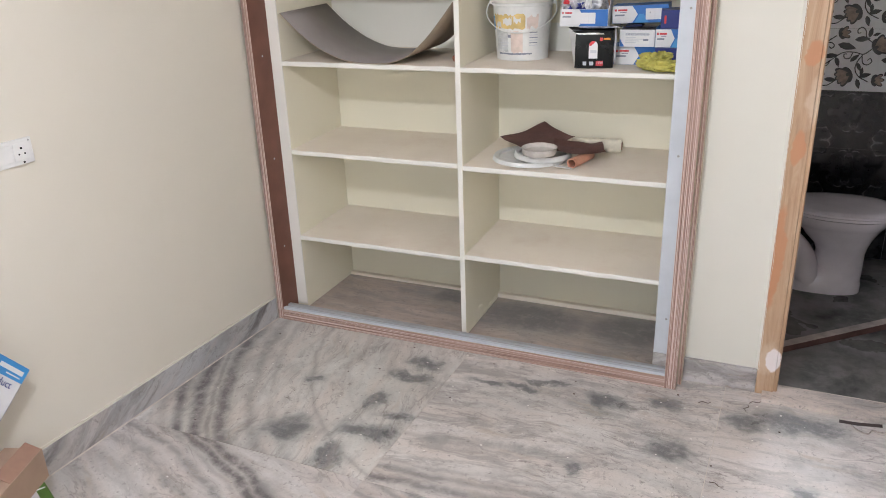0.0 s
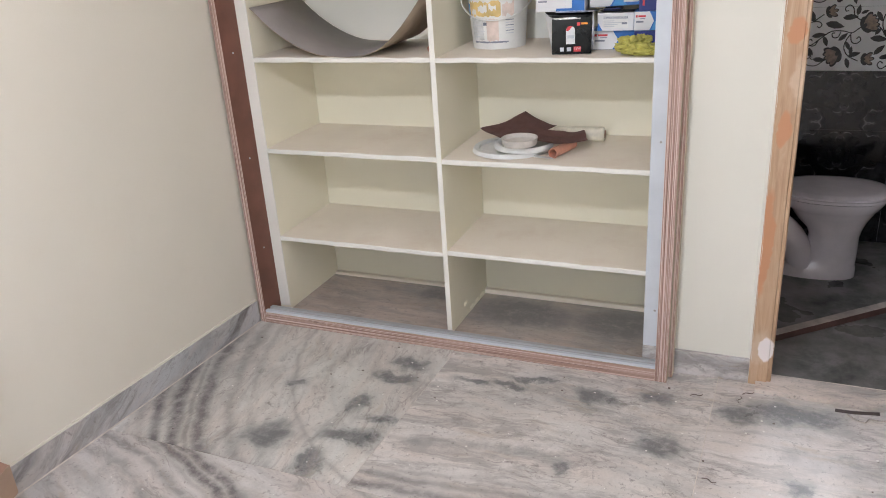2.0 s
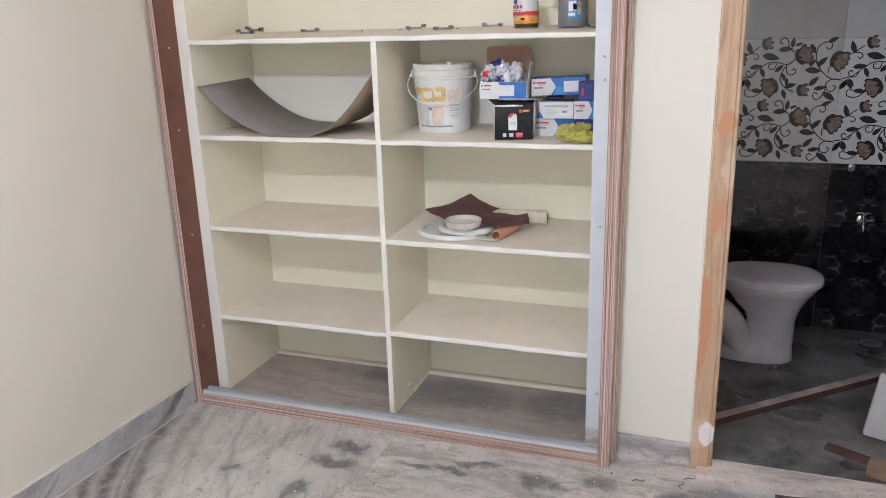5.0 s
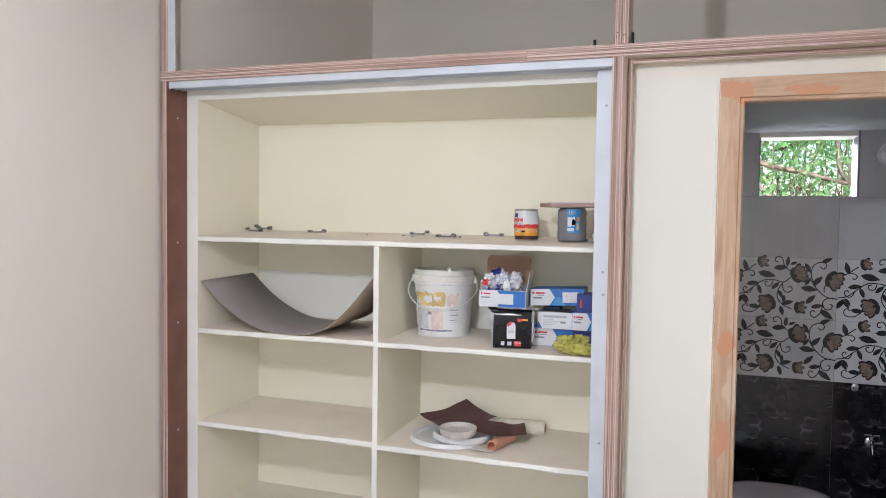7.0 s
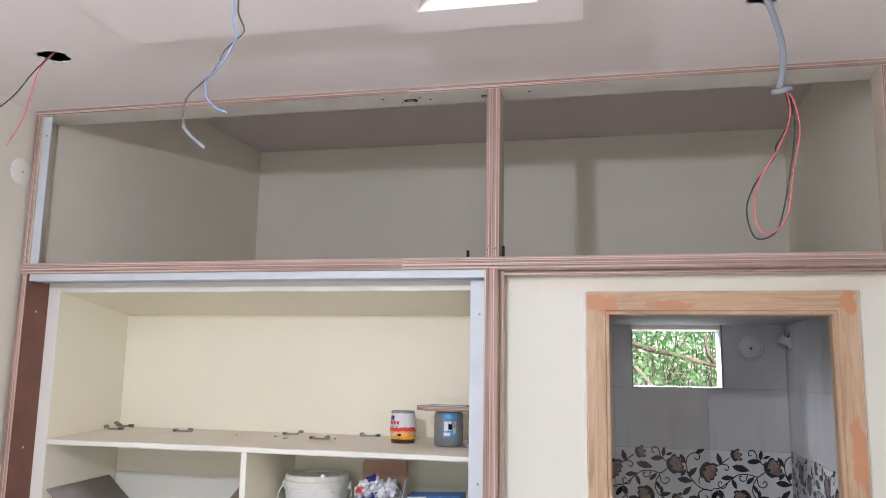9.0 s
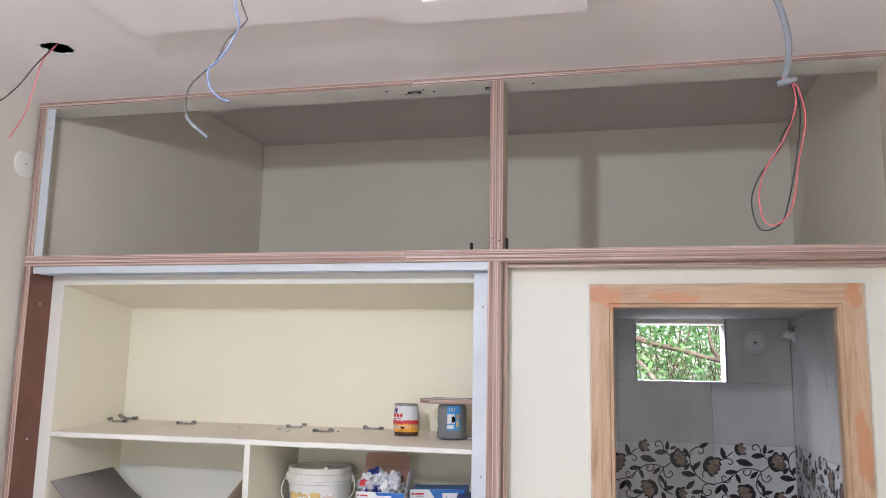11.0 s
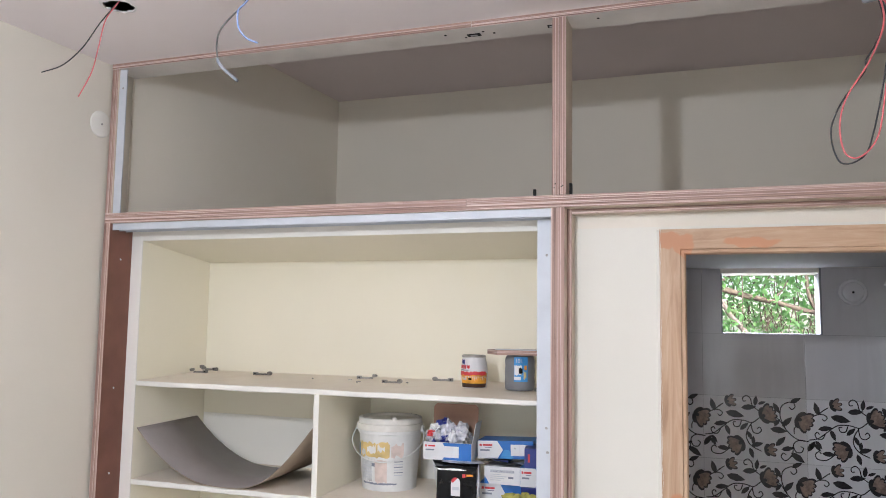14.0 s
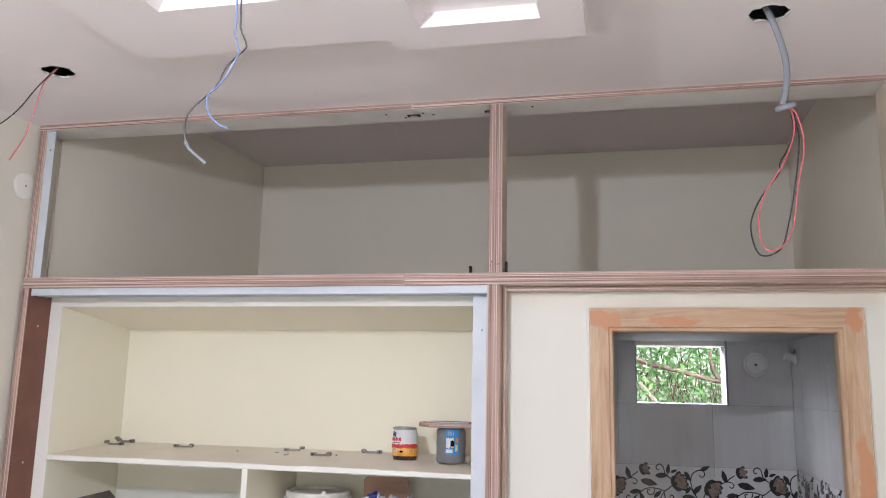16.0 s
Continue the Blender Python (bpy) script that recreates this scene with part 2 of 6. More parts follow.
MARBLE_C = marble("pale_marble", 0.55, 0.0, BLOTS_C, (0.60, 0.56, 0.545))
MARBLE_D = marble("banded_marble", 0.3, 0.0, pale=(0.575, 0.55, 0.54), turn=24, arcs=RINGS_D)
MARBLE_E = marble("striped_pale_marble", 0.4, 0.0, pale=(0.60, 0.57, 0.555), turn=14, arcs=RINGS_E)
MARBLE_SKIRT = marble("grey_skirting_marble", 0.85, 1.0, pale=(0.49, 0.49, 0.51), tilt=62)
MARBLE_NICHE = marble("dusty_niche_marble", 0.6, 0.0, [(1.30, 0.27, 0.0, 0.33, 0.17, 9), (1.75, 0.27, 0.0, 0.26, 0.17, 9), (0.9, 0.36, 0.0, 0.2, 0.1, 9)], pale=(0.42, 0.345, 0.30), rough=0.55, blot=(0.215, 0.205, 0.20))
SILL = marble("dusty_threshold_marble", 0.5, 0.0, pale=(0.64, 0.56, 0.51), rough=0.5)
GROUT = plain("pale_joint", (0.66, 0.60, 0.54), 0.8, vary=0.2, scale=30)


def granite():
    m, nt, b = material("wet_dark_floor", 0.4)
    v = place(nt)
    c = ramp(nt, grain(nt, shift(nt, v, 3, 0.2), 5, 8, 0.68), (0.32, (0.03, 0.029, 0.028)), (0.5, (0.12, 0.115, 0.11)), (0.68, (0.27, 0.255, 0.245)))
    dust = ramp(nt, grain(nt, v, 2.3, 6, 0.6), (0.45, 0.0), (0.65, 0.75))
    c = blend(nt, dust, c, (0.31, 0.29, 0.275))
    nt.links.new(c, b.inputs["Base Color"])
    nt.links.new(ramp(nt, grain(nt, v, 4, 4), (0.35, 0.25), (0.65, 0.75)), b.inputs["Roughness"])
    return m


GRANITE = granite()


def plywood():
    """Cut edges of stacked boards: fine layers across local z, broken along local x."""
    m, nt, b = material("plywood_edge", 0.65)
    v = coords(nt, "Object", (0.35, 1, 1))
    layers = grain(nt, coords(nt, "Object", (0.5, 3, 260)), 1.0, 3, 0.6)
    c = ramp(nt, layers, (0.36, (0.05, 0.025, 0.02)), (0.41, (0.25, 0.145, 0.115)), (0.53, (0.37, 0.235, 0.20)), (0.57, (0.68, 0.55, 0.50)))
    c = blend(nt, ramp(nt, grain(nt, coords(nt, "Object", (9, 9, 90)), 1.0, 5, 0.7), (0.62, 0.0), (0.70, 0.8)), c, (0.09, 0.045, 0.035))
    c = blend(nt, ramp(nt, grain(nt, v, 5, 4), (0.4, 0.0), (0.7, 0.45)), c, (0.52, 0.37, 0.32))
    nt.links.new(c, b.inputs["Base Color"])
    bumped(nt, b, layers, 0.6, 0.002)
    return m


PLY = plywood()
LAMINATE = plain("brown_primer_face", (0.20, 0.085, 0.06), 0.6, vary=0.18, scale=9)
PRIMER = plain("white_primed_face", (0.70, 0.66, 0.62), 0.6, vary=0.1, scale=5)
PLYFACE = plain("plywood_face", (0.60, 0.50, 0.40), 0.6, vary=0.15, scale=7)
ALU = plain("brushed_aluminium", (0.60, 0.635, 0.69), 0.62, 0.15, vary=0.06, scale=12, bump=0.05)
ALU_DARK = plain("darker_aluminium", (0.43, 0.445, 0.47), 0.5, 0.2, vary=0.12)
STEEL = plain("dull_steel", (0.40, 0.39, 0.38), 0.42, 0.7, vary=0.25, scale=60)
CHROME = plain("chrome", (0.85, 0.85, 0.87), 0.08, 1.0, vary=0.04, bump=0)


def timber():
    """Sanded door-frame wood with orange putty patches."""
    m, nt, b = material("sanded_teak", 0.55)
    v = coords(nt, "Object", (1.2, 14, 14))
    c = ramp(nt, grain(nt, v, 2.4, 6, 0.62, 1.2), (0.28, (0.37, 0.222, 0.135)), (0.5, (0.50, 0.335, 0.215)), (0.72, (0.60, 0.435, 0.31)))
    c = blend(nt, ramp(nt, grain(nt, coords(nt, "Object", (2, 30, 30)), 2, 5, 0.7), (0.66, 0.0), (0.76, 0.7)), c, (0.22, 0.105, 0.05))
    w = shift(nt, place(nt), 12, 0.07)
    putty = stains(nt, w, [(2.30, -0.05, 2.10, 0.05, 0.3, 0.03), (2.345, -0.05, 2.08, 0.03, 0.3, 0.04), (2.55, -0.05, 2.085, 0.09, 0.3, 0.02), (3.085, -0.05, 2.09, 0.025, 0.3, 0.04),
                           (2.315, -0.05, 1.285, 0.026, 0.3, 0.05), (2.31, -0.05, 0.97, 0.028, 0.3, 0.08), (2.285, -0.05, 0.56, 0.030, 0.3, 0.22), (3.085, -0.05, 1.64, 0.026, 0.3, 0.12)], 0.22)
    c = blend(nt, calc(nt, "MULTIPLY", putty, 0.9), c, (0.53, 0.255, 0.135))
    pale = stains(nt, w, [(2.335, -0.05, 1.12, 0.03, 0.3, 0.10), (2.31, -0.05, 0.15, 0.06, 0.3, 0.08)], 0.5)
    c = blend(nt, calc(nt, "MULTIPLY", pale, 0.6), c, (0.66, 0.52, 0.40))
    filler = stains(nt, shift(nt, place(nt), 25, 0.04), [(2.325, -0.05, 0.15, 0.032, 0.3, 0.055)], 0.2)
    c = blend(nt, filler, c, (0.82, 0.76, 0.76))
    nt.links.new(c, b.inputs["Base Color"])
    bumped(nt, b, grain(nt, v, 6, 4), 0.2, 0.002)
    return m


TIMBER = timber()


def black_tile():
    """Black glaze with a mirrored print of thin pale wavy outlines and faint clouds."""
    m, nt, b = material("black_glazed_tile", 0.10)
    x = nt.nodes.new("ShaderNodeSeparateXYZ")
    nt.links.new(coords(nt), x.inputs[0])
    k = nt.nodes.new("ShaderNodeCombineXYZ")
    for axis, fold in (("X", 0.2375), ("Z", 0.15)):
        nt.links.new(calc(nt, "PINGPONG", x.outputs[axis], fold), k.inputs[axis])
    v = k.outputs[0]
    field = grain(nt, shift(nt, v, 22, 0.03), 7.5, 1.0, 0.4)
    line = calc(nt, "MULTIPLY", ramp(nt, calc(nt, "ABSOLUTE", calc(nt, "SUBTRACT", field, 0.5)), (0.0, 0.8), (0.012, 0.12), (0.05, 0.0)), ramp(nt, grain(nt, v, 13, 3), (0.46, 0.0), (0.60, 1.0)))
    cloud = ramp(nt, grain(nt, shift(nt, v, 30, 0.05), 9, 5, 0.65), (0.45, (0.007, 0.007, 0.008)), (0.78, (0.036, 0.033, 0.036)))
    nt.links.new(blend(nt, line, cloud, (0.17, 0.16, 0.165)), b.inputs["Base Color"])
    return m


def grey_tile(name, colour):
    m, nt, b = material(name, 0.13)
    v = place(nt)
    c = ramp(nt, grain(nt, v, 2.5, 5), (0.3, tuple(c * 0.9 for c in colour)), (0.7, colour))
    smear = ramp(nt, grain(nt, coords(nt, "Object", (5, 5, 0.8)), 2, 5, 0.6), (0.5, 0.0), (0.75, 0.35))
    nt.links.new(blend(nt, smear, c, (0.40, 0.385, 0.39)), b.inputs["Base Color"])
    nt.links.new(ramp(nt, grain(nt, v, 6, 4), (0.4, 0.08), (0.7, 0.24)), b.inputs["Roughness"])
    return m


BLACK_TILE = black_tile()
GREY_TILE = grey_tile("grey_glazed_tile", (0.64, 0.625, 0.635))
PRINT_TILE = grey_tile("silver_printed_tile", (0.77, 0.76, 0.77))
VINE = plain("black_vine_print", (0.02, 0.018, 0.02), 0.2, vary=0.3, scale=50, bump=0)
LEAF_PRINT = plain("dark_leaf_print", (0.028, 0.025, 0.027), 0.2, vary=0.5, scale=70, bump=0)
PETAL = plain("brown_petal_print", (0.27, 0.19, 0.155), 0.2, vary=0.45, scale=60, bump=0)
TILE_JOINT = plain("tile_joint", (0.30, 0.29, 0.29), 0.7)
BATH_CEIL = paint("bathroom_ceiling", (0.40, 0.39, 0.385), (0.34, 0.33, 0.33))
CERAMIC = plain("dusty_white_ceramic", (0.74, 0.675, 0.695), 0.07, vary=0.10, scale=9, bump=0)
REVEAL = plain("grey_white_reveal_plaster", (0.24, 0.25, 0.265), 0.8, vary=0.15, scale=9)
PLASTIC_WHITE = plain("white_plastic", (0.80, 0.79, 0.78), 0.35, vary=0.06, scale=20, bump=0.03)


# ---- building helpers ----
def box(bm, lo, hi, bevel=0.0):
    """Adds a box, bevelled on all edges, to bm."""
    tmp = bmesh.new()
    bmesh.ops.create_cube(tmp, size=1)
    mid = [(a + b) / 2 for a, b in zip(lo, hi)]
    for v in tmp.verts:
        v.co = Vector([m + c * (b - a) for m, c, a, b in zip(mid, v.co, lo, hi)])
    if bevel:
        bmesh.ops.bevel(tmp, geom=list(tmp.edges), offset=bevel, segments=2, affect="EDGES", profile=0.6)
    merge(bm, tmp)
    return bm


def merge(bm, other, m=None):
    me = bpy.data.meshes.new("t")
    if m is not None:
        other.transform(m)
    other.to_mesh(me)
    other.free()
    bm.from_mesh(me)
    bpy.data.meshes.remove(me)


def lathe(bm, profile, steps=40, closed=False):
    """Turns (radius, height) pairs round z."""
    rings = []
    for r, z in profile:
        if r < 1e-5:
            rings.append([bm.verts.new((0, 0, z))])
        else:
            rings.append([bm.verts.new((r * math.cos(2 * math.pi * i / steps), r * math.sin(2 * math.pi * i / steps), z)) for i in range(steps)])
    for a, b in zip(rings, rings[1:]):
        for i in range(steps):
            j = (i + 1) % steps
            if len(a) == 1 and len(b) > 1:
                bm.faces.new((a[0], b[j], b[i]))
            elif len(b) == 1 and len(a) > 1:
                bm.faces.new((a[i], a[j], b[0]))
            elif len(a) > 1:
                bm.faces.new((a[i], a[j], b[j], b[i]))
    return bm


def tube(bm, points, radius, sides=10, tip=None):
    """A round tube along points; tip: radius at the end."""
    pts = [Vector(p) for p in points]
    rings = []
    side = Vector((0.31, 0.17, 0.93))
    for i, p in enumerate(pts):
        d = (pts[min(i + 1, len(pts) - 1)] - pts[max(i - 1, 0)]).normalized()
        u = d.cross(side)
        if u.length < 0.05:
            u = d.cross(Vector((1, 0, 0)))
        u.normalize()
        w = d.cross(u)
        r = radius if tip is None else radius + (tip - radius) * i / (len(pts) - 1)
        rings.append([bm.verts.new(p + u * (r * math.cos(2 * math.pi * k / sides)) + w * (r * math.sin(2 * math.pi * k / sides))) for k in range(sides)])
    for a, b in zip(rings, rings[1:]):
        for k in range(sides):
            bm.faces.new((a[k], a[(k + 1) % sides], b[(k + 1) % sides], b[k]))
    bm.faces.new(rings[0][::-1])
    bm.faces.new(rings[-1])
    return bm


def curve(points, steps=8):
    """Catmull-Rom through points."""
    p = [Vector(q) for q in points]
    p = [2 * p[0] - p[1]] + p + [2 * p[-1] - p[-2]]
    out = []
    for i in range(1, len(p) - 2):
        for k in range(steps):
            t = k / steps
            out.append(0.5 * (2 * p[i] + (p[i + 1] - p[i - 1]) * t + (2 * p[i - 1] - 5 * p[i] + 4 * p[i + 1] - p[i + 2]) * t * t
                              + (3 * p[i] - p[i - 1] - 3 * p[i + 1] + p[i + 2]) * t ** 3))
    return out + [p[-2]]


def prism(bm, outline, lo, hi, axis=2):
    """A polygon of (a, b) pairs pushed out from lo to hi along an axis."""
    def at(a, b, c):
        return ((c, a, b), (a, c, b), (a, b, c))[axis]
    low = [bm.verts.new(at(a, b, lo)) for a, b in outline]
    top = [bm.verts.new(at(a, b, hi)) for a, b in outline]
    n = len(outline)
    bm.faces.new(low[::-1])
    bm.faces.new(top)
    for i in range(n):
        bm.faces.new((low[i], low[(i + 1) % n], top[(i + 1) % n], top[i]))
    return bm


def mesh_object(name, bm, mats, smooth=False):
    bmesh.ops.recalc_face_normals(bm, faces=bm.faces)
    me = bpy.data.meshes.new(name)
    bm.to_mesh(me)
    bm.free()
    for m in mats if isinstance(mats, (list, tuple)) else [mats]:
        me.materials.append(m)
    if smooth:
        me.polygons.foreach_set("use_smooth", [True] * len(me.polygons))
        me.set_sharp_from_angle(angle=radians(40))
    return new(name, me)


def part(name, bm, mats, parent, label="", m=None, smooth=False):
    ob = mesh_object(name, bm, mats, smooth)
    ob.parent = parent
    if m is not None:
        ob.matrix_basis = m
    return tagged(ob, label)


def empty(name, m, label, category, group="", kind=""):
    ob = new(name)
    ob.empty_display_size = 0.05
    ob.matrix_basis = m
    return tagged(ob, label, category, group, kind)


def solid(name, lo, hi, mats, label, kind="structure", bevel=0.0, category=""):
    ob = mesh_object(name, box(bmesh.new(), lo, hi, bevel), mats)
    return tagged(ob, label, category or name.split("_")[0], kind=kind)


def boxes(name, pieces, mats, label, category, kind="structure"):
    bm = bmesh.new()
    for lo, hi in pieces:
        box(bm, lo, hi)
    return tagged(mesh_object(name, bm, mats), label, category, kind=kind)


# ---- plan, metres ----
W = -0.03                     # face of the wall that holds the door
FRONT = -0.13                 # front of the plywood frame
LEFT, RIGHT, REAR = 0.140, 3.25, -4.3
TOP = 2.847                   # false ceiling
LOFT_Z, LOFT_TOP, BACK = 2.20, 3.18, 1.655
BATH_L, BATH_R, BATH_FLOOR, BATH_TOP = 2.02, 3.235, -0.04, 2.125
NX0, NX1, NBACK, NTOP = 0.235, 1.955, 0.45, 2.14
SPLAY = 0.045                 # how far the left wall runs out of square


def left_x(y):
    return LEFT + SPLAY * (y + 0.13)


# ---- the room's shell ----
bm = bmesh.new()
prism(bm, [(left_x(-0.13), -0.13), (left_x(-0.13), 0.0), (-0.05, 0.0), (-0.35, REAR), (left_x(REAR), REAR)], -0.1, 3.2)
tagged(mesh_object("wall_left", bm, CREAM), "smooth cream painted plaster wall beside the cupboard", "wall", kind="structure")

boxes("wall_north", [((NX1 + 0.005, W, -0.1), (2.285, 0.1, LOFT_Z - 0.06)), ((2.285, W, 2.12), (3.10, 0.1, LOFT_Z - 0.06)), ((3.10, W, -0.1), (3.4, 0.1, LOFT_Z - 0.06)),
                     ((NX1 + 0.005, 0.1, -0.1), (BATH_L - 0.012, BACK, BATH_TOP + 0.015))],
      DOOR_WALL, "pale cream painted plaster wall round the bathroom doorway", "wall")
boxes("wall_east", [((RIGHT, REAR, -0.1), (RIGHT + 0.15, W, 3.2))], CREAM, "cream painted plaster wall", "wall")
# Unseen rear wall; its opening is assumed, to go with the rear fill.
boxes("wall_south", [((-0.35, REAR - 0.15, -0.1), (1.3, REAR, 3.2)), ((2.5, REAR - 0.15, -0.1), (3.4, REAR, 3.2)), ((1.3, REAR - 0.15, -0.1), (2.5, REAR, 0.95)),
                     ((1.3, REAR - 0.15, 2.15), (2.5, REAR, 3.2))], CREAM, "cream painted wall with an added opening behind the view", "wall")

# loft over cupboard and bathroom
bm = prism(bmesh.new(), [(-0.05, 0.0), (0.15, 0.0), (0.243, BACK), (-0.05, BACK)], LOFT_Z, 3.2)
tagged(mesh_object("wall_loft_west", bm, LOFT), "shaded cream plaster wall inside the loft", "wall", kind="structure")
for nm, lo, hi in (("wall_loft_east", (RIGHT + 0.02, 0.0, LOFT_Z), (RIGHT + 0.15, BACK, 3.2)),
                   ("wall_loft_north", (-0.05, BACK, LOFT_Z - 0.1), (3.4, BACK + 0.2, 3.2)), ("wall_loft_pier", (RIGHT - 0.03, -0.03, LOFT_Z + 0.002), (RIGHT + 0.15, 0.0, 3.2))):
    boxes(nm, [(lo, hi)], LOFT, "shaded cream plaster wall inside the loft", "wall")
boxes("slab_loft", [((NX1, W + 0.002, LOFT_Z - 0.06), (3.4, BACK, LOFT_Z)), ((0.0, 0.0, NTOP + 0.02), (NX1, BACK, LOFT_Z))], CREAM, "concrete loft slab over cupboard and bathroom", "slab")
boxes("ceiling_loft", [((-0.2, -0.02, LOFT_TOP), (3.4, BACK + 0.2, 3.28)), ((-0.2, REAR - 0.15, 3.2), (3.4, -0.02, 3.28))], SLAB_GREY, "bare grey plastered slab above the loft", "ceiling")
# Hidden blocker: stops light leaking in between false ceiling and slab.
boxes("light_stop_loft", [((0.1, 0.0, 2.852), (RIGHT, 0.018, 3.2))], PRIMER, "unseen board added to keep light out of the gap over the false ceiling", "fascia")


def ragged_hole(rx, ry, seed, n=26):
    r = random.Random(seed)
    return [(rx * math.cos(2 * math.pi * i / n) * r.uniform(0.86, 1.12), ry * math.sin(2 * math.pi * i / n) * r.uniform(0.86, 1.12)) for i in range(n)]


HOLES = [((0.607, -0.598), ragged_hole(0.050, 0.050, 3)), ((2.770, -0.616), ragged_hole(0.054, 0.046, 8))]


def false_ceiling():
    """Gypsum sheet with two ragged holes cut right through it."""
    bm = bmesh.new()
    z0, z1 = TOP, TOP + 0.006
    xs = [-0.2, HOLES[0][0][0] - 0.1, HOLES[0][0][0] + 0.1, HOLES[1][0][0] - 0.1, HOLES[1][0][0] + 0.1, RIGHT]
    y0, y1 = -0.73, -0.53
    my = (y0 + y1) / 2
    box(bm, (xs[0], REAR, z0), (xs[5], y0, z1))
    box(bm, (xs[0], y1, z0), (xs[5], FRONT + 0.01, z1))
    for a, b in ((0, 1), (2, 3), (4, 5)):
        box(bm, (xs[a], y0, z0), (xs[b], y1, z1))
    for (cx, cy), ring in HOLES:
        n = len(ring)
        sq = []
        for i in range(n):
            a = 2 * math.pi * i / n
            k = 0.1 / max(abs(math.cos(a)), abs(math.sin(a)))
            sq.append((cx + k * math.cos(a), my + k * math.sin(a)))
        corner = [(cx + 0.1 * sx, my + 0.1 * sy) for sx, sy in ((1, 1), (-1, 1), (-1, -1), (1, -1))]
        for c in corner:
            i = min(range(n), key=lambda q: (sq[q][0] - c[0]) ** 2 + (sq[q][1] - c[1]) ** 2)
            sq[i] = c
        lo_in = [bm.verts.new((cx + x, cy + y, z0)) for x, y in ring]
        hi_in = [bm.verts.new((cx + x * 1.1, cy + y * 1.1, z1)) for x, y in ring]
        lo_out = [bm.verts.new((x, y, z0)) for x, y in sq]
        hi_out = [bm.verts.new((x, y, z1)) for x, y in sq]
        for i in range(n):
            j = (i + 1) % n
            bm.faces.new((lo_in[i], lo_in[j], lo_out[j], lo_out[i]))
            bm.faces.new((hi_in[i], hi_in[j], hi_out[j], hi_out[i]))
            f = bm.faces.new((lo_in[i], lo_in[j], hi_in[j], hi_in[i]))
            f.material_index = 1
    return bm


tagged(mesh_object("ceiling", false_ceiling(), [CEIL, GYPSUM]), "pale false ceiling with two rough cut lamp holes", "ceiling", kind="structure")


def torn_rim(ring, seed):
    """Broken white gypsum paper round a hole."""
    r = random.Random(seed)
    bm = bmesh.new()
    n = len(ring)
    inner = [bm.verts.new((x * 1.0, y * 1.0, -0.0015)) for x, y in ring]
    outer = []
    for i, (x, y) in enumerate(ring):
        k = 1.0 + (0.22 if y > 0 or x < -0.025 else 0.05) * r.uniform(0.4, 1.1)
        outer.append(bm.verts.new((x * k, y * k, -0.0005)))
    up = [bm.verts.new((x * 1.04, y * 1.04, 0.0055)) for x, y in ring]
    for i in range(n):
        j = (i + 1) % n
        bm.faces.new((inner[i], inner[j], outer[j], outer[i]))
        bm.faces.new((inner[i], inner[j], up[j], up[i]))
    return bm


for k, ((cx, cy), ring) in enumerate(HOLES):
    rim = mesh_object("ceiling_hole_rim", torn_rim(ring, k), GYPSUM)
    rim.location = (cx, cy, TOP)
    tagged(rim, "torn white gypsum edge of a lamp hole", "hole rim", kind="structure")


def dropped_panel(name, x0, x1, y0, y1, z, hole, rise, label):
    """A dropped ceiling panel with a splayed recess."""
    bm = bmesh.new()
    hx0, hx1, hy0, hy1 = hole
    s = 0.03
    outer = [(x0, y0), (x1, y0), (x1, y1), (x0, y1)]
    inner = [(hx0, hy0), (hx1, hy0), (hx1, hy1), (hx0, hy1)]
    deep = [(hx0 + s, hy0 + s), (hx1 - s, hy0 + s), (hx1 - s, hy1 - 0.002), (hx0 + s, hy1 - 0.002)]
    o = [bm.verts.new((*p, z)) for p in outer]
    i = [bm.verts.new((*p, z)) for p in inner]
    d = [bm.verts.new((*p, z + rise)) for p in deep]
    u = [bm.verts.new((*p, TOP + 0.10)) for p in outer]
    for k in range(4):
        j = (k + 1) % 4
        bm.faces.new((o[k], o[j], i[j], i[k]))
        bm.faces.new((i[k], i[j], d[j], d[k]))
        bm.faces.new((o[k], o[j], u[j], u[k]))
    bm.faces.new(d)
    bm.faces.new(u)
    return tagged(mesh_object(name, bm, CEIL), label, "ceiling panel", kind="structure")


dropped_panel("ceiling_panel_1", 0.982, 2.24, -2.3, -0.722, TOP - 0.04, (1.218, 1.72, -2.05, -0.985), 0.06, "wide dropped gypsum panel with a recess")
dropped_panel("ceiling_panel_2", 1.792, 2.30, -1.7, -0.735, TOP - 0.08, (1.887, 2.194, -1.5, -0.855), 0.10, "dropped gypsum panel with a lit splayed recess")

# ---- bathroom shell ----
boxes("wall_bathroom", [((BATH_L - 0.012, 0.1, -0.1), (BATH_L, BACK, BATH_TOP)), ((BATH_R, 0.1, -0.1), (3.4, BACK, BATH_TOP)), ((NX1, BACK, -0.1), (2.454, BACK + 0.2, LOFT_Z - 0.1)),
                        ((2.917, BACK, -0.1), (3.4, BACK + 0.2, LOFT_Z - 0.1)), ((2.454, BACK, -0.1), (2.917, BACK + 0.2, 1.797)), ((BATH_L, 0.1, -0.1), (2.30, 0.104, BATH_TOP)),
                        ((3.09, 0.1, -0.1), (BATH_R, 0.104, BATH_TOP))], TILE_JOINT, "tiled bathroom walls with a small window opening", "wall")
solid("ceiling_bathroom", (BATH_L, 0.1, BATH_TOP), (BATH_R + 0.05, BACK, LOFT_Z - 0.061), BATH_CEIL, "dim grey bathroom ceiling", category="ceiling")
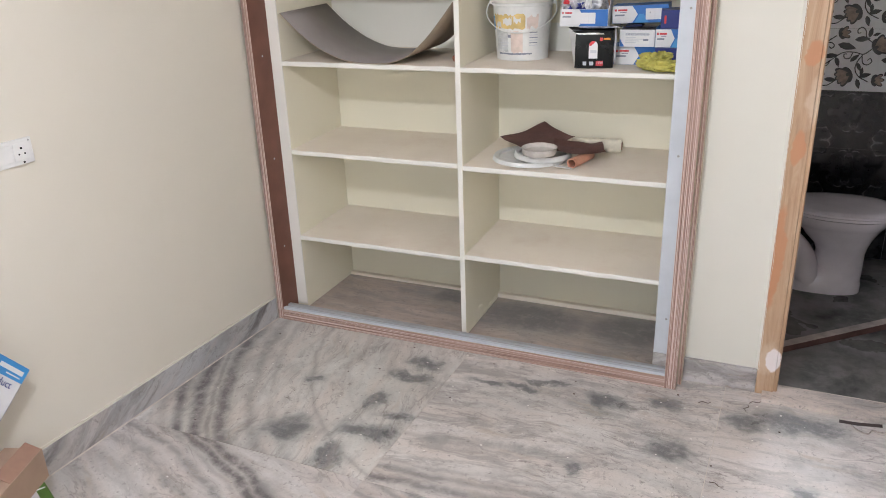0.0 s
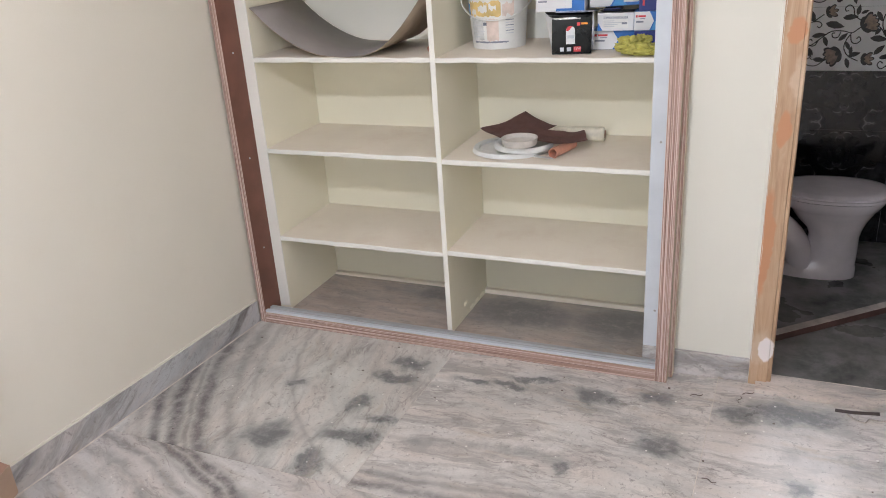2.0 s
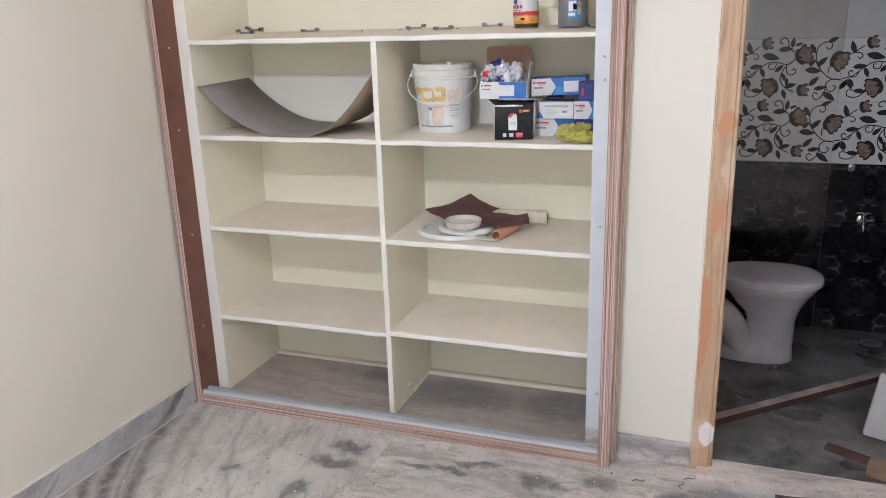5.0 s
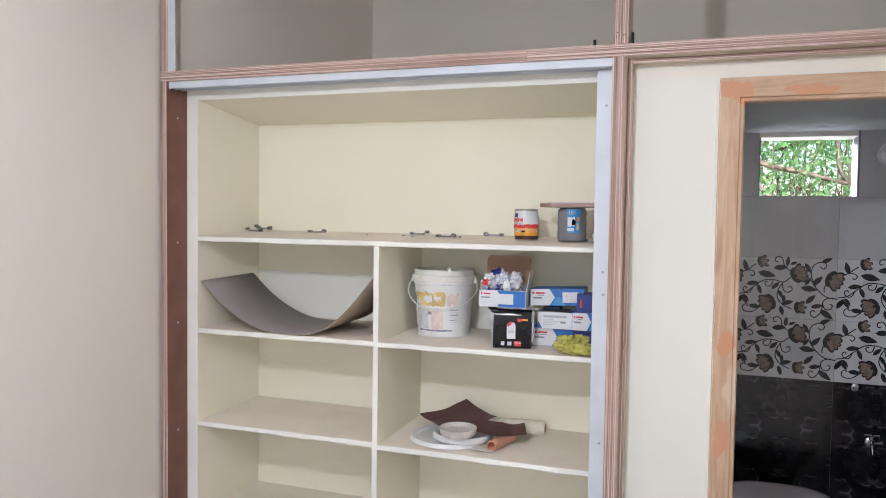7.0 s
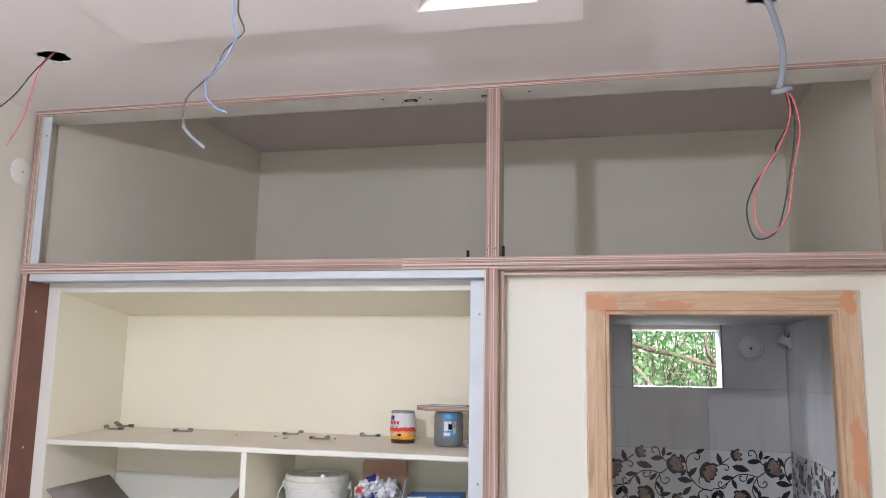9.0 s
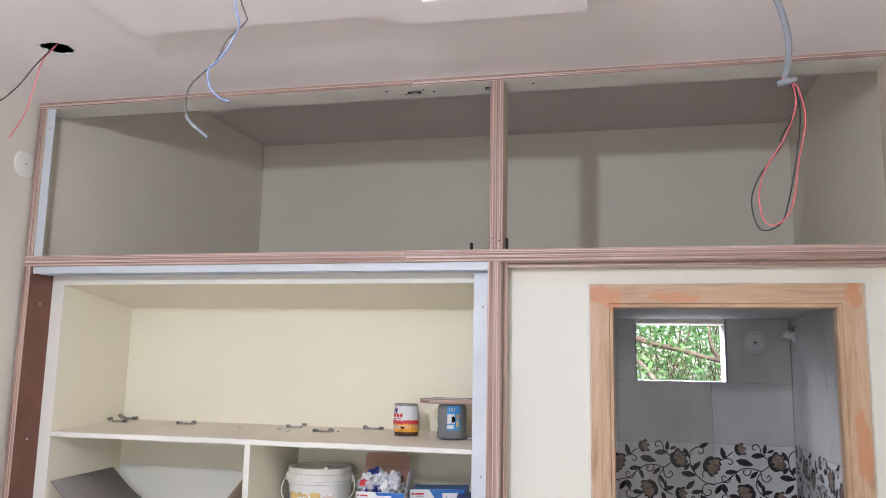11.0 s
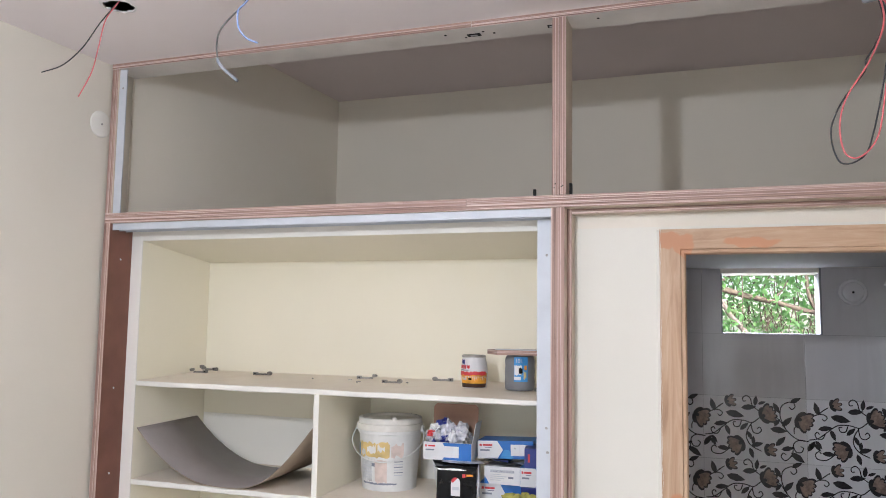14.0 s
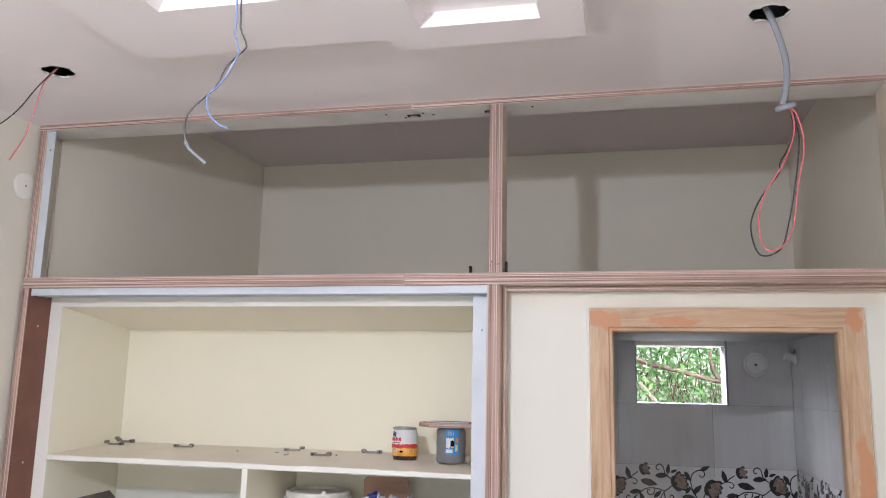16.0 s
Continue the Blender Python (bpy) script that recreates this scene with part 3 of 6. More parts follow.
solid("floor_bathroom", (BATH_L, -0.0, -0.1), (BATH_R, BACK, BATH_FLOOR), GRANITE, "dark dirty stone bathroom floor with plaster dust", category="floor")
solid("threshold", (2.30, -0.105, -0.02), (3.10, 0.015, 0.016), SILL, "dusty pale marble threshold in the doorway", bevel=0.004, category="threshold")

# window reveal and sill, white plaster
win = empty("window_1", pose(2.68, BACK, 1.797), "small open bathroom window with white reveals", "window", kind="structure")
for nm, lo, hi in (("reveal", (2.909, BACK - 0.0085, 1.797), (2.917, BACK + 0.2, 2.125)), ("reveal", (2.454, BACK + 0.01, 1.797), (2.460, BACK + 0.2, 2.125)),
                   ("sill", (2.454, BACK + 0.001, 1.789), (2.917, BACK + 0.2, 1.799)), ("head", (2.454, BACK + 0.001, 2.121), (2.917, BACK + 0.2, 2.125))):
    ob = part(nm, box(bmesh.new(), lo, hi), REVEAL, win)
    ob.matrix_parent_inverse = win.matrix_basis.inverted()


# ---- floor slabs ----
floor = solid("floor", (-0.35, REAR, -0.12), (3.4, 0.05, -0.002), GROUT, "pinkish white marble slab floor with grey blotches", category="floor")


def slab(x0, x1, y0, y1, mat):
    bm = box(bmesh.new(), (x0 + 0.0006, y0 + 0.0006, -0.02), (x1 - 0.0006, y1 - 0.0006, 0.0), 0.0006)
    ob = part("marble_slab", bm, mat, floor)
    return ob


def skew_slab(pts, mat):
    bm = prism(bmesh.new(), pts, -0.02, 0.0)
    return part("marble_slab", bm, mat, floor)


skew_slab([(-0.05, -1.035), (1.111, -1.045), (1.1335, -0.02), (0.0, -0.02)], MARBLE_A)
skew_slab([(1.1137, -1.045), (2.143, -1.05), (2.170, -0.02), (1.1363, -0.02)], MARBLE_B)
skew_slab([(2.1455, -1.05), (3.30, -1.05), (3.30, -0.02), (2.1725, -0.02)], MARBLE_C)
for i, x in enumerate((-0.35, 1.111, 2.135)):
    x1 = (1.111, 2.135, 3.3)[i]
    skew_slab([(x, -2.08), (x1 - 0.002, -2.08), (x1 - 0.002, (-1.0475, -1.0525, -1.0525)[i]), (x, (-1.0350, -1.0475, -1.0525)[i])], (MARBLE_D, MARBLE_E, MARBLE_C)[i])
    slab(x, x1, -3.15, -2.083, (MARBLE_B, MARBLE_C, MARBLE_A)[i])
    slab(x, x1, REAR, -3.153, (MARBLE_C, MARBLE_B, MARBLE_D)[i])


# ---- skirting ----
def skirting():
    """Marble strips along the foot of the left wall and beside the door."""
    base = empty("baseboard", pose(left_x(-0.6), -0.6, 0), "grey veined marble skirting along the walls", "baseboard", kind="structure")
    cuts = [-0.132, -0.99, -1.9, -2.8, -3.6, REAR]
    for a, b in zip(cuts, cuts[1:]):
        bm = prism(bmesh.new(), [(left_x(a) - 0.02, a), (left_x(a) + 0.010, a), (left_x(b + 0.002) + 0.010, b + 0.002), (left_x(b) - 0.02, b + 0.002)], 0.0, 0.105)
        ob = part("skirting_strip", bm, MARBLE_SKIRT, base)
        ob.matrix_parent_inverse = base.matrix_basis.inverted()
        bm = prism(bmesh.new(), [(left_x(a) + 0.008, a), (left_x(a) + 0.0145, a), (left_x(b) + 0.0145, b), (left_x(b) + 0.008, b)], 0.0, 0.003)
        ob = part("joint_bead", bm, GROUT, base)
        ob.matrix_parent_inverse = base.matrix_basis.inverted()
        # plaster bead on top of the strip
        bm = prism(bmesh.new(), [(left_x(a) - 0.01, a), (left_x(a) + 0.006, a), (left_x(b) + 0.006, b), (left_x(b) - 0.01, b)], 0.105, 0.114)
        ob = part("plaster_bead", bm, CREAM, base)
        ob.matrix_parent_inverse = base.matrix_basis.inverted()
    ob = part("skirting_strip", box(bmesh.new(), (2.0, W - 0.014, 0), (2.274, W + 0.01, 0.098), 0.002), MARBLE_SKIRT, base)
    ob.matrix_parent_inverse = base.matrix_basis.inverted()
    ob = part("skirting_strip", box(bmesh.new(), (3.11, W - 0.014, 0), (RIGHT, W + 0.01, 0.098), 0.002), MARBLE_SKIRT, base)
    ob.matrix_parent_inverse = base.matrix_basis.inverted()


skirting()


# ---- built-in cupboard ----
def wavy_shelf(x0, x1, z0, z1, seed, rise):
    """Hand-plastered shelf: thin board with a slightly uneven front edge."""
    r = random.Random(seed)
    bm = bmesh.new()
    n = 14
    rows = []
    for i in range(n + 1):
        x = x0 + (x1 - x0) * i / n
        a, b, c = r.uniform(-0.0015, 0.0015), r.uniform(-0.0015, 0.0015), r.uniform(-0.002, 0.001)
        rows.append([bm.verts.new(p) for p in ((x, c + 0.003, z0 + a), (x, c, z0 + a + 0.003), (x, c, z1 + b - 0.003), (x, c + 0.003, z1 + b), (x, NBACK, z1 + rise), (x, NBACK, z0 + rise))])
    for p, q in zip(rows, rows[1:]):
        for k in range(6):
            f = bm.faces.new((p[k], p[(k + 1) % 6], q[(k + 1) % 6], q[k]))
            f.material_index = 1 if k == 3 else (0 if k in (0, 1, 2) else 2)
    bm.faces.new(rows[0][::-1]), bm.faces.new(rows[-1])
    return bm


SHELVES = ((1.556, 1.576), (1.170, 1.190), (0.770, 0.791), (0.363, 0.385))
DIV = (1.043, 1.066)


def cupboard():
    c = empty("built_in_cupboard", pose(1.1, 0.0, 0.0), "open cream plastered wall cupboard with masonry shelves", "cupboard")
    inv = c.matrix_basis.inverted()

    def add(name, bm, mats, label=""):
        ob = part(name, bm, mats, c, label)
        ob.matrix_parent_inverse = inv
        return ob

    add("back_panel", box(bmesh.new(), (0.1, NBACK, 0.0), (NX1 + 0.004, NBACK + 0.04, NTOP + 0.02)), NICHE)
    # paler paint stands in for lamplight low down at the back of the second row
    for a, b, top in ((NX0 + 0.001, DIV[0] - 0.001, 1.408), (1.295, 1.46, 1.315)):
        add("lit_patch", box(bmesh.new(), (a, NBACK - 0.003, 1.199), (b, NBACK - 0.0005, top), 0.001), LIT_NICHE, "paler paint standing in for light on the back wall")
    # side walls with a white front strip
    bm = box(bmesh.new(), (0.12, 0.002, 0.0), (NX0, NBACK, NTOP + 0.02), 0.003)
    add("side_panel", bm, NICHE)
    add("face_strip", box(bmesh.new(), (0.13, -0.004, 0.03), (NX0 + 0.001, 0.002, 2.19), 0.002), EDGE, "white painted front strip")
    add("side_panel", box(bmesh.new(), (NX1 - 0.012, 0.002, 0.0), (NX1 + 0.004, NBACK, NTOP + 0.02), 0.003), NICHE)
    bm = prism(bmesh.new(), [(0.002, NTOP), (NBACK, NTOP - 0.055), (NBACK, NTOP + 0.02), (0.002, NTOP + 0.02)], NX0, NX1 - 0.012, axis=0)
    add("top_panel", bm, NICHE)
    add("face_strip", box(bmesh.new(), (NX0, -0.004, NTOP), (NX1, 0.002, 2.21), 0.002), EDGE, "white painted front strip")
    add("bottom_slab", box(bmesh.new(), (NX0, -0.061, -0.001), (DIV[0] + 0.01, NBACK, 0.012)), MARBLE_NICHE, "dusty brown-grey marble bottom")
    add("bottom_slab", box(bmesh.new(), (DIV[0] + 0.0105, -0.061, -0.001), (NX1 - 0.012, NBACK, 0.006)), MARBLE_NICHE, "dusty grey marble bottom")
    for k, (z0, z1) in enumerate(SHELVES):
        spans = ((NX0, NX1 - 0.012),) if k == 0 else ((NX0, DIV[0]), (DIV[1], NX1 - 0.012))
        for j, (a, b) in enumerate(spans):
            off = (0.006 if (k, j) in ((2, 0),) else 0) + (0.010 if (k, j) == (3, 1) else 0)
            add("shelf", wavy_shelf(a, b, z0 + off, z1 + off, k * 3 + j, 0.020 if k == 0 else 0.009), [EDGE, SHELF_TOP, NICHE])
    for z0, z1 in ((1.190, 1.556), (0.791, 1.170), (0.385, 0.770), (0.026, 0.363)):
        bm = box(bmesh.new(), (DIV[0], -0.001, z0 - 0.021), (DIV[1], NBACK, z1 + 0.002), 0.003)
        for f in bm.faces:
            f.material_index = 1 if f.normal.y < -0.5 else 0
        add("divider", bm, [NICHE, EDGE])
    # rough plaster lumps along the foot of the divider
    r = random.Random(5)
    add("plaster_fillet", box(bmesh.new(), (NX0, NBACK - 0.03, 0.002), (NX1 - 0.012, NBACK, 0.026), 0.006), SHELF_TOP)
    for k in range(5):
        bm = bmesh.new()
        bmesh.ops.create_icosphere(bm, subdivisions=2, radius=1)
        for v in bm.verts:
            v.co *= r.uniform(0.8, 1.15)
            v.co = Vector((DIV[1] + v.co.x * 0.006, 0.10 + 0.07 * k + v.co.y * 0.028, 0.018 + v.co.z * 0.012 + (0.05 if k == 1 else 0)))
        add("plaster_lump", bm, NICHE)


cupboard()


# ---- plywood frame round cupboard and loft ----
def ply_bar(name, parent, lo, hi, along, faces=PLYFACE, label=""):
    """A bar of stacked plywood: cut edges at the front, layers across its width."""
    mid = Vector([(a + b) / 2 for a, b in zip(lo, hi)])
    size = [b - a for a, b in zip(lo, hi)]
    if along == "z":
        m = Matrix.Translation(mid) @ Matrix(((0, 0, 1, 0), (0, 1, 0, 0), (1, 0, 0, 0), (0, 0, 0, 1)))
        size = [size[2], size[1], size[0]]
    else:
        m = Matrix.Translation(mid)
    bm = box(bmesh.new(), [-s / 2 for s in size], [s / 2 for s in size], 0.0012)
    for f in bm.faces:
        f.material_index = 0 if abs(f.normal.y) > 0.5 else 1
    if along == "z":
        bmesh.ops.reverse_faces(bm, faces=bm.faces)
    ob = mesh_object(name, bm, [PLY, faces])
    ob.parent = parent
    ob.matrix_parent_inverse = parent.matrix_basis.inverted()
    ob.matrix_basis = m
    return tagged(ob, label)


def frame_work():
    f = empty("cupboard_surround", pose(1.0, FRONT, 0), "raw plywood frame with layered edges round cupboard and loft", "frame")
    inv = f.matrix_basis.inverted()
    y0, y1 = FRONT, 0.0
    ply_bar("left_post", f, (LEFT + 0.013, y0, 0.0), (LEFT + 0.044, -0.004, 2.199), "z", LAMINATE, "plywood post with a brown inner face")
    ply_bar("right_post", f, (1.947, y0, 0.0), (1.991, W - 0.0005, 2.199), "z")
    ply_bar("right_post", f, (1.9915, y0 + 0.045, 0.0), (2.006, W - 0.0005, 2.199), "z")
    ply_bar("bottom_rail", f, (LEFT + 0.0443, y0, 0.0), (1.947, -0.062, 0.05), "x")
    ply_bar("middle_rail", f, (LEFT + 0.013, y0, 2.199), (1.6625, W, 2.239), "x")
    ply_bar("middle_rail", f, (1.6633, y0 - 0.001, 2.199), (RIGHT - 0.002, W, 2.239), "x")
    ply_bar("middle_rail", f, (2.0065, y0 + 0.05, 2.183), (RIGHT - 0.002, W - 0.0005, 2.1985), "x")
    ply_bar("loft_post", f, (1.950, y0, 2.2395), (1.973, -0.02, 2.8255), "z", PLYFACE)
    ply_bar("loft_post", f, (1.9735, y0 - 0.0015, 2.2395), (1.996, -0.02, 2.8255), "z", PLYFACE)
    ply_bar("loft_side_post", f, (LEFT + 0.013, y0, 2.2395), (LEFT + 0.043, -0.08, 2.8255), "z", PLYFACE)
    ply_bar("loft_side_post", f, (RIGHT - 0.06, y0, 2.2395), (RIGHT - 0.004, -0.03, 2.8255), "z", PLYFACE)
    ply_bar("top_rail", f, (LEFT + 0.01, y0, 2.826), (1.671, -0.001, 2.8515), "x", PRIMER, "plywood rail with a white primed underside")
    ply_bar("top_rail", f, (1.6725, y0 + 0.001, 2.826), (RIGHT - 0.004, -0.001, 2.8515), "x", PRIMER, "plywood rail with a white primed underside")
    # screw holes and hinge cut-outs under the top rail
    for x, y, sx, sy in ((1.662, -0.062, 0.024, 0.011), (1.932, -0.062, 0.011, 0.010)):
        ob = part("hinge_mortise", box(bmesh.new(), (x - sx, y - sy, 2.8230), (x + sx, y + sy, 2.8257), 0.001), DARK, f, "dark cut for a hinge")
        ob.matrix_parent_inverse = inv
        ob = part("hinge_leaf", box(bmesh.new(), (x - sx * 0.55, y - sy * 0.4, 2.8220), (x + sx * 0.5, y + sy * 0.4, 2.8235), 0.0005), STEEL, f)
        ob.matrix_parent_inverse = inv
    for x, y in ((1.564, -0.086), (1.627, -0.045), (1.733, -0.059), (1.70, -0.082), (2.092, -0.082)):
        ob = part("screw", lathe(bmesh.new(), [(0, 0), (0.0045, 0.0005), (0.0045, 0.002), (0, 0.002)], 12), DARK, f)
        ob.matrix_parent_inverse = inv
        ob.matrix_basis = pose(x, y, 2.8240)
    # brackets at the foot of the loft post
    for x, y, h in ((1.875, -0.045, 0.035), (2.006, -0.10, 0.04)):
        bm = box(bmesh.new(), (x - 0.004, y - 0.008, 2.2395), (x + 0.004, y + 0.008, 2.2395 + h), 0.001)
        box(bm, (x - 0.012, y - 0.008, 2.2395), (x + 0.012, y + 0.008, 2.2415), 0.0005)
        ob = part("bracket", bm, DARK, f, "small dark steel bracket")
        ob.matrix_parent_inverse = inv
    for x, z in ((1.958, 2.262), (1.962, 2.275), (1.986, 2.268), (1.981, 2.266)):
        ob = part("nail", lathe(bmesh.new(), [(0, 0), (0.0022, 0.0004), (0.0022, 0.002), (0, 0.002)], 8), DARK, f)
        ob.matrix_parent_inverse = inv
        ob.matrix_basis = pose(x, FRONT - 0.0012, z, 90)
    # screws in the brown inner face of the left post
    for z in (0.35, 0.77, 1.22, 1.55, 2.06):
        ob = part("screw", lathe(bmesh.new(), [(0, 0.0012), (0.0035, 0.001), (0.0045, -0.001), (0, -0.001)], 12), ALU, f)
        ob.matrix_parent_inverse = inv
        ob.matrix_basis = pose(LEFT + 0.0448, -0.065, z, 0, 90)


frame_work()


def tracks():
    """Aluminium channels for sliding doors."""
    t = empty("sliding_track", pose(1.06, -0.085, 0.05), "aluminium sliding-door channels with two grooves", "track")
    inv = t.matrix_basis.inverted()
    prof = [(-0.127, 0.0505), (-0.069, 0.0505), (-0.069, 0.060), (-0.089, 0.0605), (-0.0905, 0.053), (-0.108, 0.053), (-0.1095, 0.061), (-0.126, 0.0615), (-0.127, 0.0605)]
    bm = prism(bmesh.new(), prof, LEFT + 0.0446, 1.9465, axis=0)
    # groove floor and rear band take the darker aluminium
    for f in bm.faces:
        c = f.calc_center_median()
        f.material_index = 1 if c.z < 0.0545 or c.y > -0.104 else 0
    ob = part("bottom_track", bm, [ALU, ALU_DARK], t)
    ob.matrix_parent_inverse = inv
    prof = [(-0.118, 2.1985), (-0.040, 2.1985), (-0.040, 2.172), (-0.043, 2.172), (-0.043, 2.195), (-0.078, 2.195), (-0.078, 2.172), (-0.081, 2.172), (-0.081, 2.195), (-0.114, 2.195),
            (-0.114, 2.172), (-0.118, 2.172)]
    ob = part("top_track", prism(bmesh.new(), prof, LEFT + 0.0446, 1.9465, axis=0), ALU, t)
    ob.matrix_parent_inverse = inv
    bm = box(bmesh.new(), (1.889, -0.066, 0.115), (1.9465, -0.058, 2.170), 0.0012)
    box(bm, (1.889, -0.058, 0.115), (1.893, -0.02, 2.170), 0.001)
    ob = part("side_channel", bm, ALU, t)
    ob.matrix_parent_inverse = inv
    bm = box(bmesh.new(), (1.889, -0.070, 0.061), (1.9465, -0.03, 0.114), 0.002)
    ob = part("marble_packer", bm, MARBLE_SKIRT, t, "grey marble block under the channel")
    ob.matrix_parent_inverse = inv
    bm = box(bmesh.new(), (LEFT + 0.0435, -0.122, 2.2397), (LEFT + 0.079, -0.116, 2.823), 0.001)
    ob = part("side_channel", bm, ALU, t)
    ob.matrix_parent_inverse = inv
    for x, y, z in ((1.921, -0.0662, 2.052), (1.921, -0.0662, 1.496), (1.923, -0.0662, 0.914), (1.928, -0.0662, 0.266), (1.925, -0.0662, 1.42), (LEFT + 0.062, -0.1222, 2.746)):
        ob = part("screw", lathe(bmesh.new(), [(0, 0.0014), (0.004, 0.0008), (0.005, -0.001), (0, -0.001)], 14), STEEL, t)
        ob.matrix_parent_inverse = inv
        ob.matrix_basis = pose(x, y, z, 90)


tracks()


# ---- bathroom door frame ----
def door_frame():
    d = empty("door_frame", pose(2.69, W, 0), "sanded wooden door frame with orange putty patches, no door", "door frame")
    X0, X1, Z1 = 2.275, 3.108, 2.13
    wd = 0.078

    def bar(length, mitre0, mitre1):
        """Along local x, outer edge at local z = 0, rebated inner edge at z = -wd."""
        prof = [(0.0, 0.0), (0.0, -0.125), (-0.045, -0.125), (-0.045, -0.05), (-wd, -0.05), (-wd, -0.012), (-wd + 0.004, -0.006), (-wd + 0.013, -0.006), (-wd + 0.016, 0.0)]
        bm = bmesh.new()
        n = 24
        rings = []
        for i in range(n + 1):
            ring = []
            for z, y in prof:
                a, b = mitre0 * -z, length - mitre1 * -z
                ring.append(bm.verts.new((a + (b - a) * i / n, -y - 0.015, z)))
            rings.append(ring)
        k = len(prof)
        for p, q in zip(rings, rings[1:]):
            for j in range(k):
                bm.faces.new((p[j], p[(j + 1) % k], q[(j + 1) % k], q[j]))
        bm.faces.new(rings[0][::-1]), bm.faces.new(rings[-1])
        return bm

    inv = d.matrix_basis.inverted()
    for nm, bm, m in (("jamb", bar(Z1, 0, 1), Matrix(((0, 0, -1, X0), (0, 1, 0, W), (1, 0, 0, 0), (0, 0, 0, 1)))),
                      ("jamb", bar(Z1, 0, 1), Matrix(((0, 0, 1, X1), (0, 1, 0, W), (1, 0, 0, 0), (0, 0, 0, 1)))),
                      ("head", bar(X1 - X0, 1, 1), pose(X0, W, Z1))):
        ob = part(nm, bm, TIMBER, d)
        ob.matrix_parent_inverse = inv
        ob.matrix_basis = m
    # rough plaster where the wall meets the frame
    r = random.Random(2)
    for side, x in ((-1, X0), (1, X1)):
        bm = bmesh.new()
        n = 70
        rows = []
        for i in range(n + 1):
            z = 0.10 + (Z1 - 0.10) * i / n
            a = r.uniform(0.001, 0.006)
            rows.append([bm.verts.new((x + side * 0.010, W + 0.001, z)), bm.verts.new((x + side * 0.002, W - 0.010 + a * 0.3, z)), bm.verts.new((x - side * a * 0.8, W - 0.0165, z)), bm.verts.new((x - side * 0.001, W + 0.001, z))])
        for p, q in zip(rows, rows[1:]):
            for j in range(3):
                bm.faces.new((p[j], p[j + 1], q[j + 1], q[j]))
        ob = part("plaster_edge", bm, EDGE, d, "ragged white plaster edge")
        ob.matrix_parent_inverse = inv


door_frame()


# ---- bathroom tiles ----
bath_wall = bpy.data.objects["wall_bathroom"]
NORTH = Matrix.Translation((0, BACK, 0))                                           # local x along the wall, local -y off it
EAST = Matrix(((0, 1, 0, BATH_R), (-1, 0, 0, 0), (0, 0, 1, 0), (0, 0, 0, 1)))      # local x runs along -y
WEST = Matrix(((0, -1, 0, BATH_L), (1, 0, 0, 0), (0, 0, 1, 0), (0, 0, 0, 1)))
ROWS_Z = ((-0.04, 0.26, BLACK_TILE), (0.26, 0.56, BLACK_TILE), (0.56, 0.862, BLACK_TILE), (0.862, 1.172, PRINT_TILE), (1.172, 1.484, PRINT_TILE), (1.484, 1.795, GREY_TILE), (1.795, 2.124, GREY_TILE))


def tile_wall(m, x0, x1, first, gap=None):
    """Glazed tiles in courses on a bathroom wall; gap: the window's span in the top course."""
    for z0, z1, mat in ROWS_Z:
        x = first
        while x < x1:
            spans = [(max(x, x0), min(x + 0.475, x1))]
            if gap and z0 > 1.7:
                a, b = spans[0]
                spans = [s for s in ((a, min(b, gap[0])), (max(a, gap[1]), b)) if s[1] - s[0] > 0.005]
            for a, b in spans:
                if b - a > 0.005:
                    bm = box(bmesh.new(), (-(b - a) / 2 + 0.0008, -0.008, z0 + 0.0008), ((b - a) / 2 - 0.0008, -0.0005, z1 - 0.0008))
                    ob = part("tile", bm, mat, bath_wall)
                    ob.matrix_basis = m @ Matrix.Translation(((a + b) / 2, 0, 0))
            x += 0.475


tile_wall(NORTH, BATH_L, BATH_R - 0.009, 1.885, (2.454, 2.917))
tile_wall(EAST, -BACK + 0.001, -0.106, -1.9)
tile_wall(WEST, 0.106, BACK - 0.009, 0.0)


def uv(x, y):
    return (x - 180) * 0.475 / 545, -(y - 380 - (x - 180) * 0.0587) * 0.31 / 320


def stroke(bm, pts, width=0.0052):
    """A flat inked line that thins towards its end."""
    c = curve([(*uv(*p), 0) for p in pts], 6)
    n = len(c)
    rows = []
    for i, p in enumerate(c):
        d = (c[min(i + 1, n - 1)] - c[max(i - 1, 0)]).normalized()
        w = width * (0.55 if i in (0, n - 1) else 1.0) / 2
        s = Vector((-d.y, d.x, 0)) * w
        rows.append((bm.verts.new((p.x + s.x, 0, p.y + s.y)), bm.verts.new((p.x - s.x, 0, p.y - s.y))))
    for a, b in zip(rows, rows[1:]):
        bm.faces.new((a[0], a[1], b[1], b[0]))


def ink_leaf(bm, x, y, length, turn):
    cx, cy = uv(x, y)
    k = length * 1.22 * 0.475 / 545
    a = radians(turn)
    pts = [(-0.5, 0), (-0.28, 0.17), (0.02, 0.22), (0.28, 0.13), (0.5, 0.03), (0.28, -0.10), (0.02, -0.18), (-0.28, -0.15)]
    f = bm.faces.new([bm.verts.new((cx + k * (u * math.cos(a) - v * math.sin(a)), 0.0, cy + k * (u * math.sin(a) + v * math.cos(a)))) for u, v in pts])
    f.material_index = 1


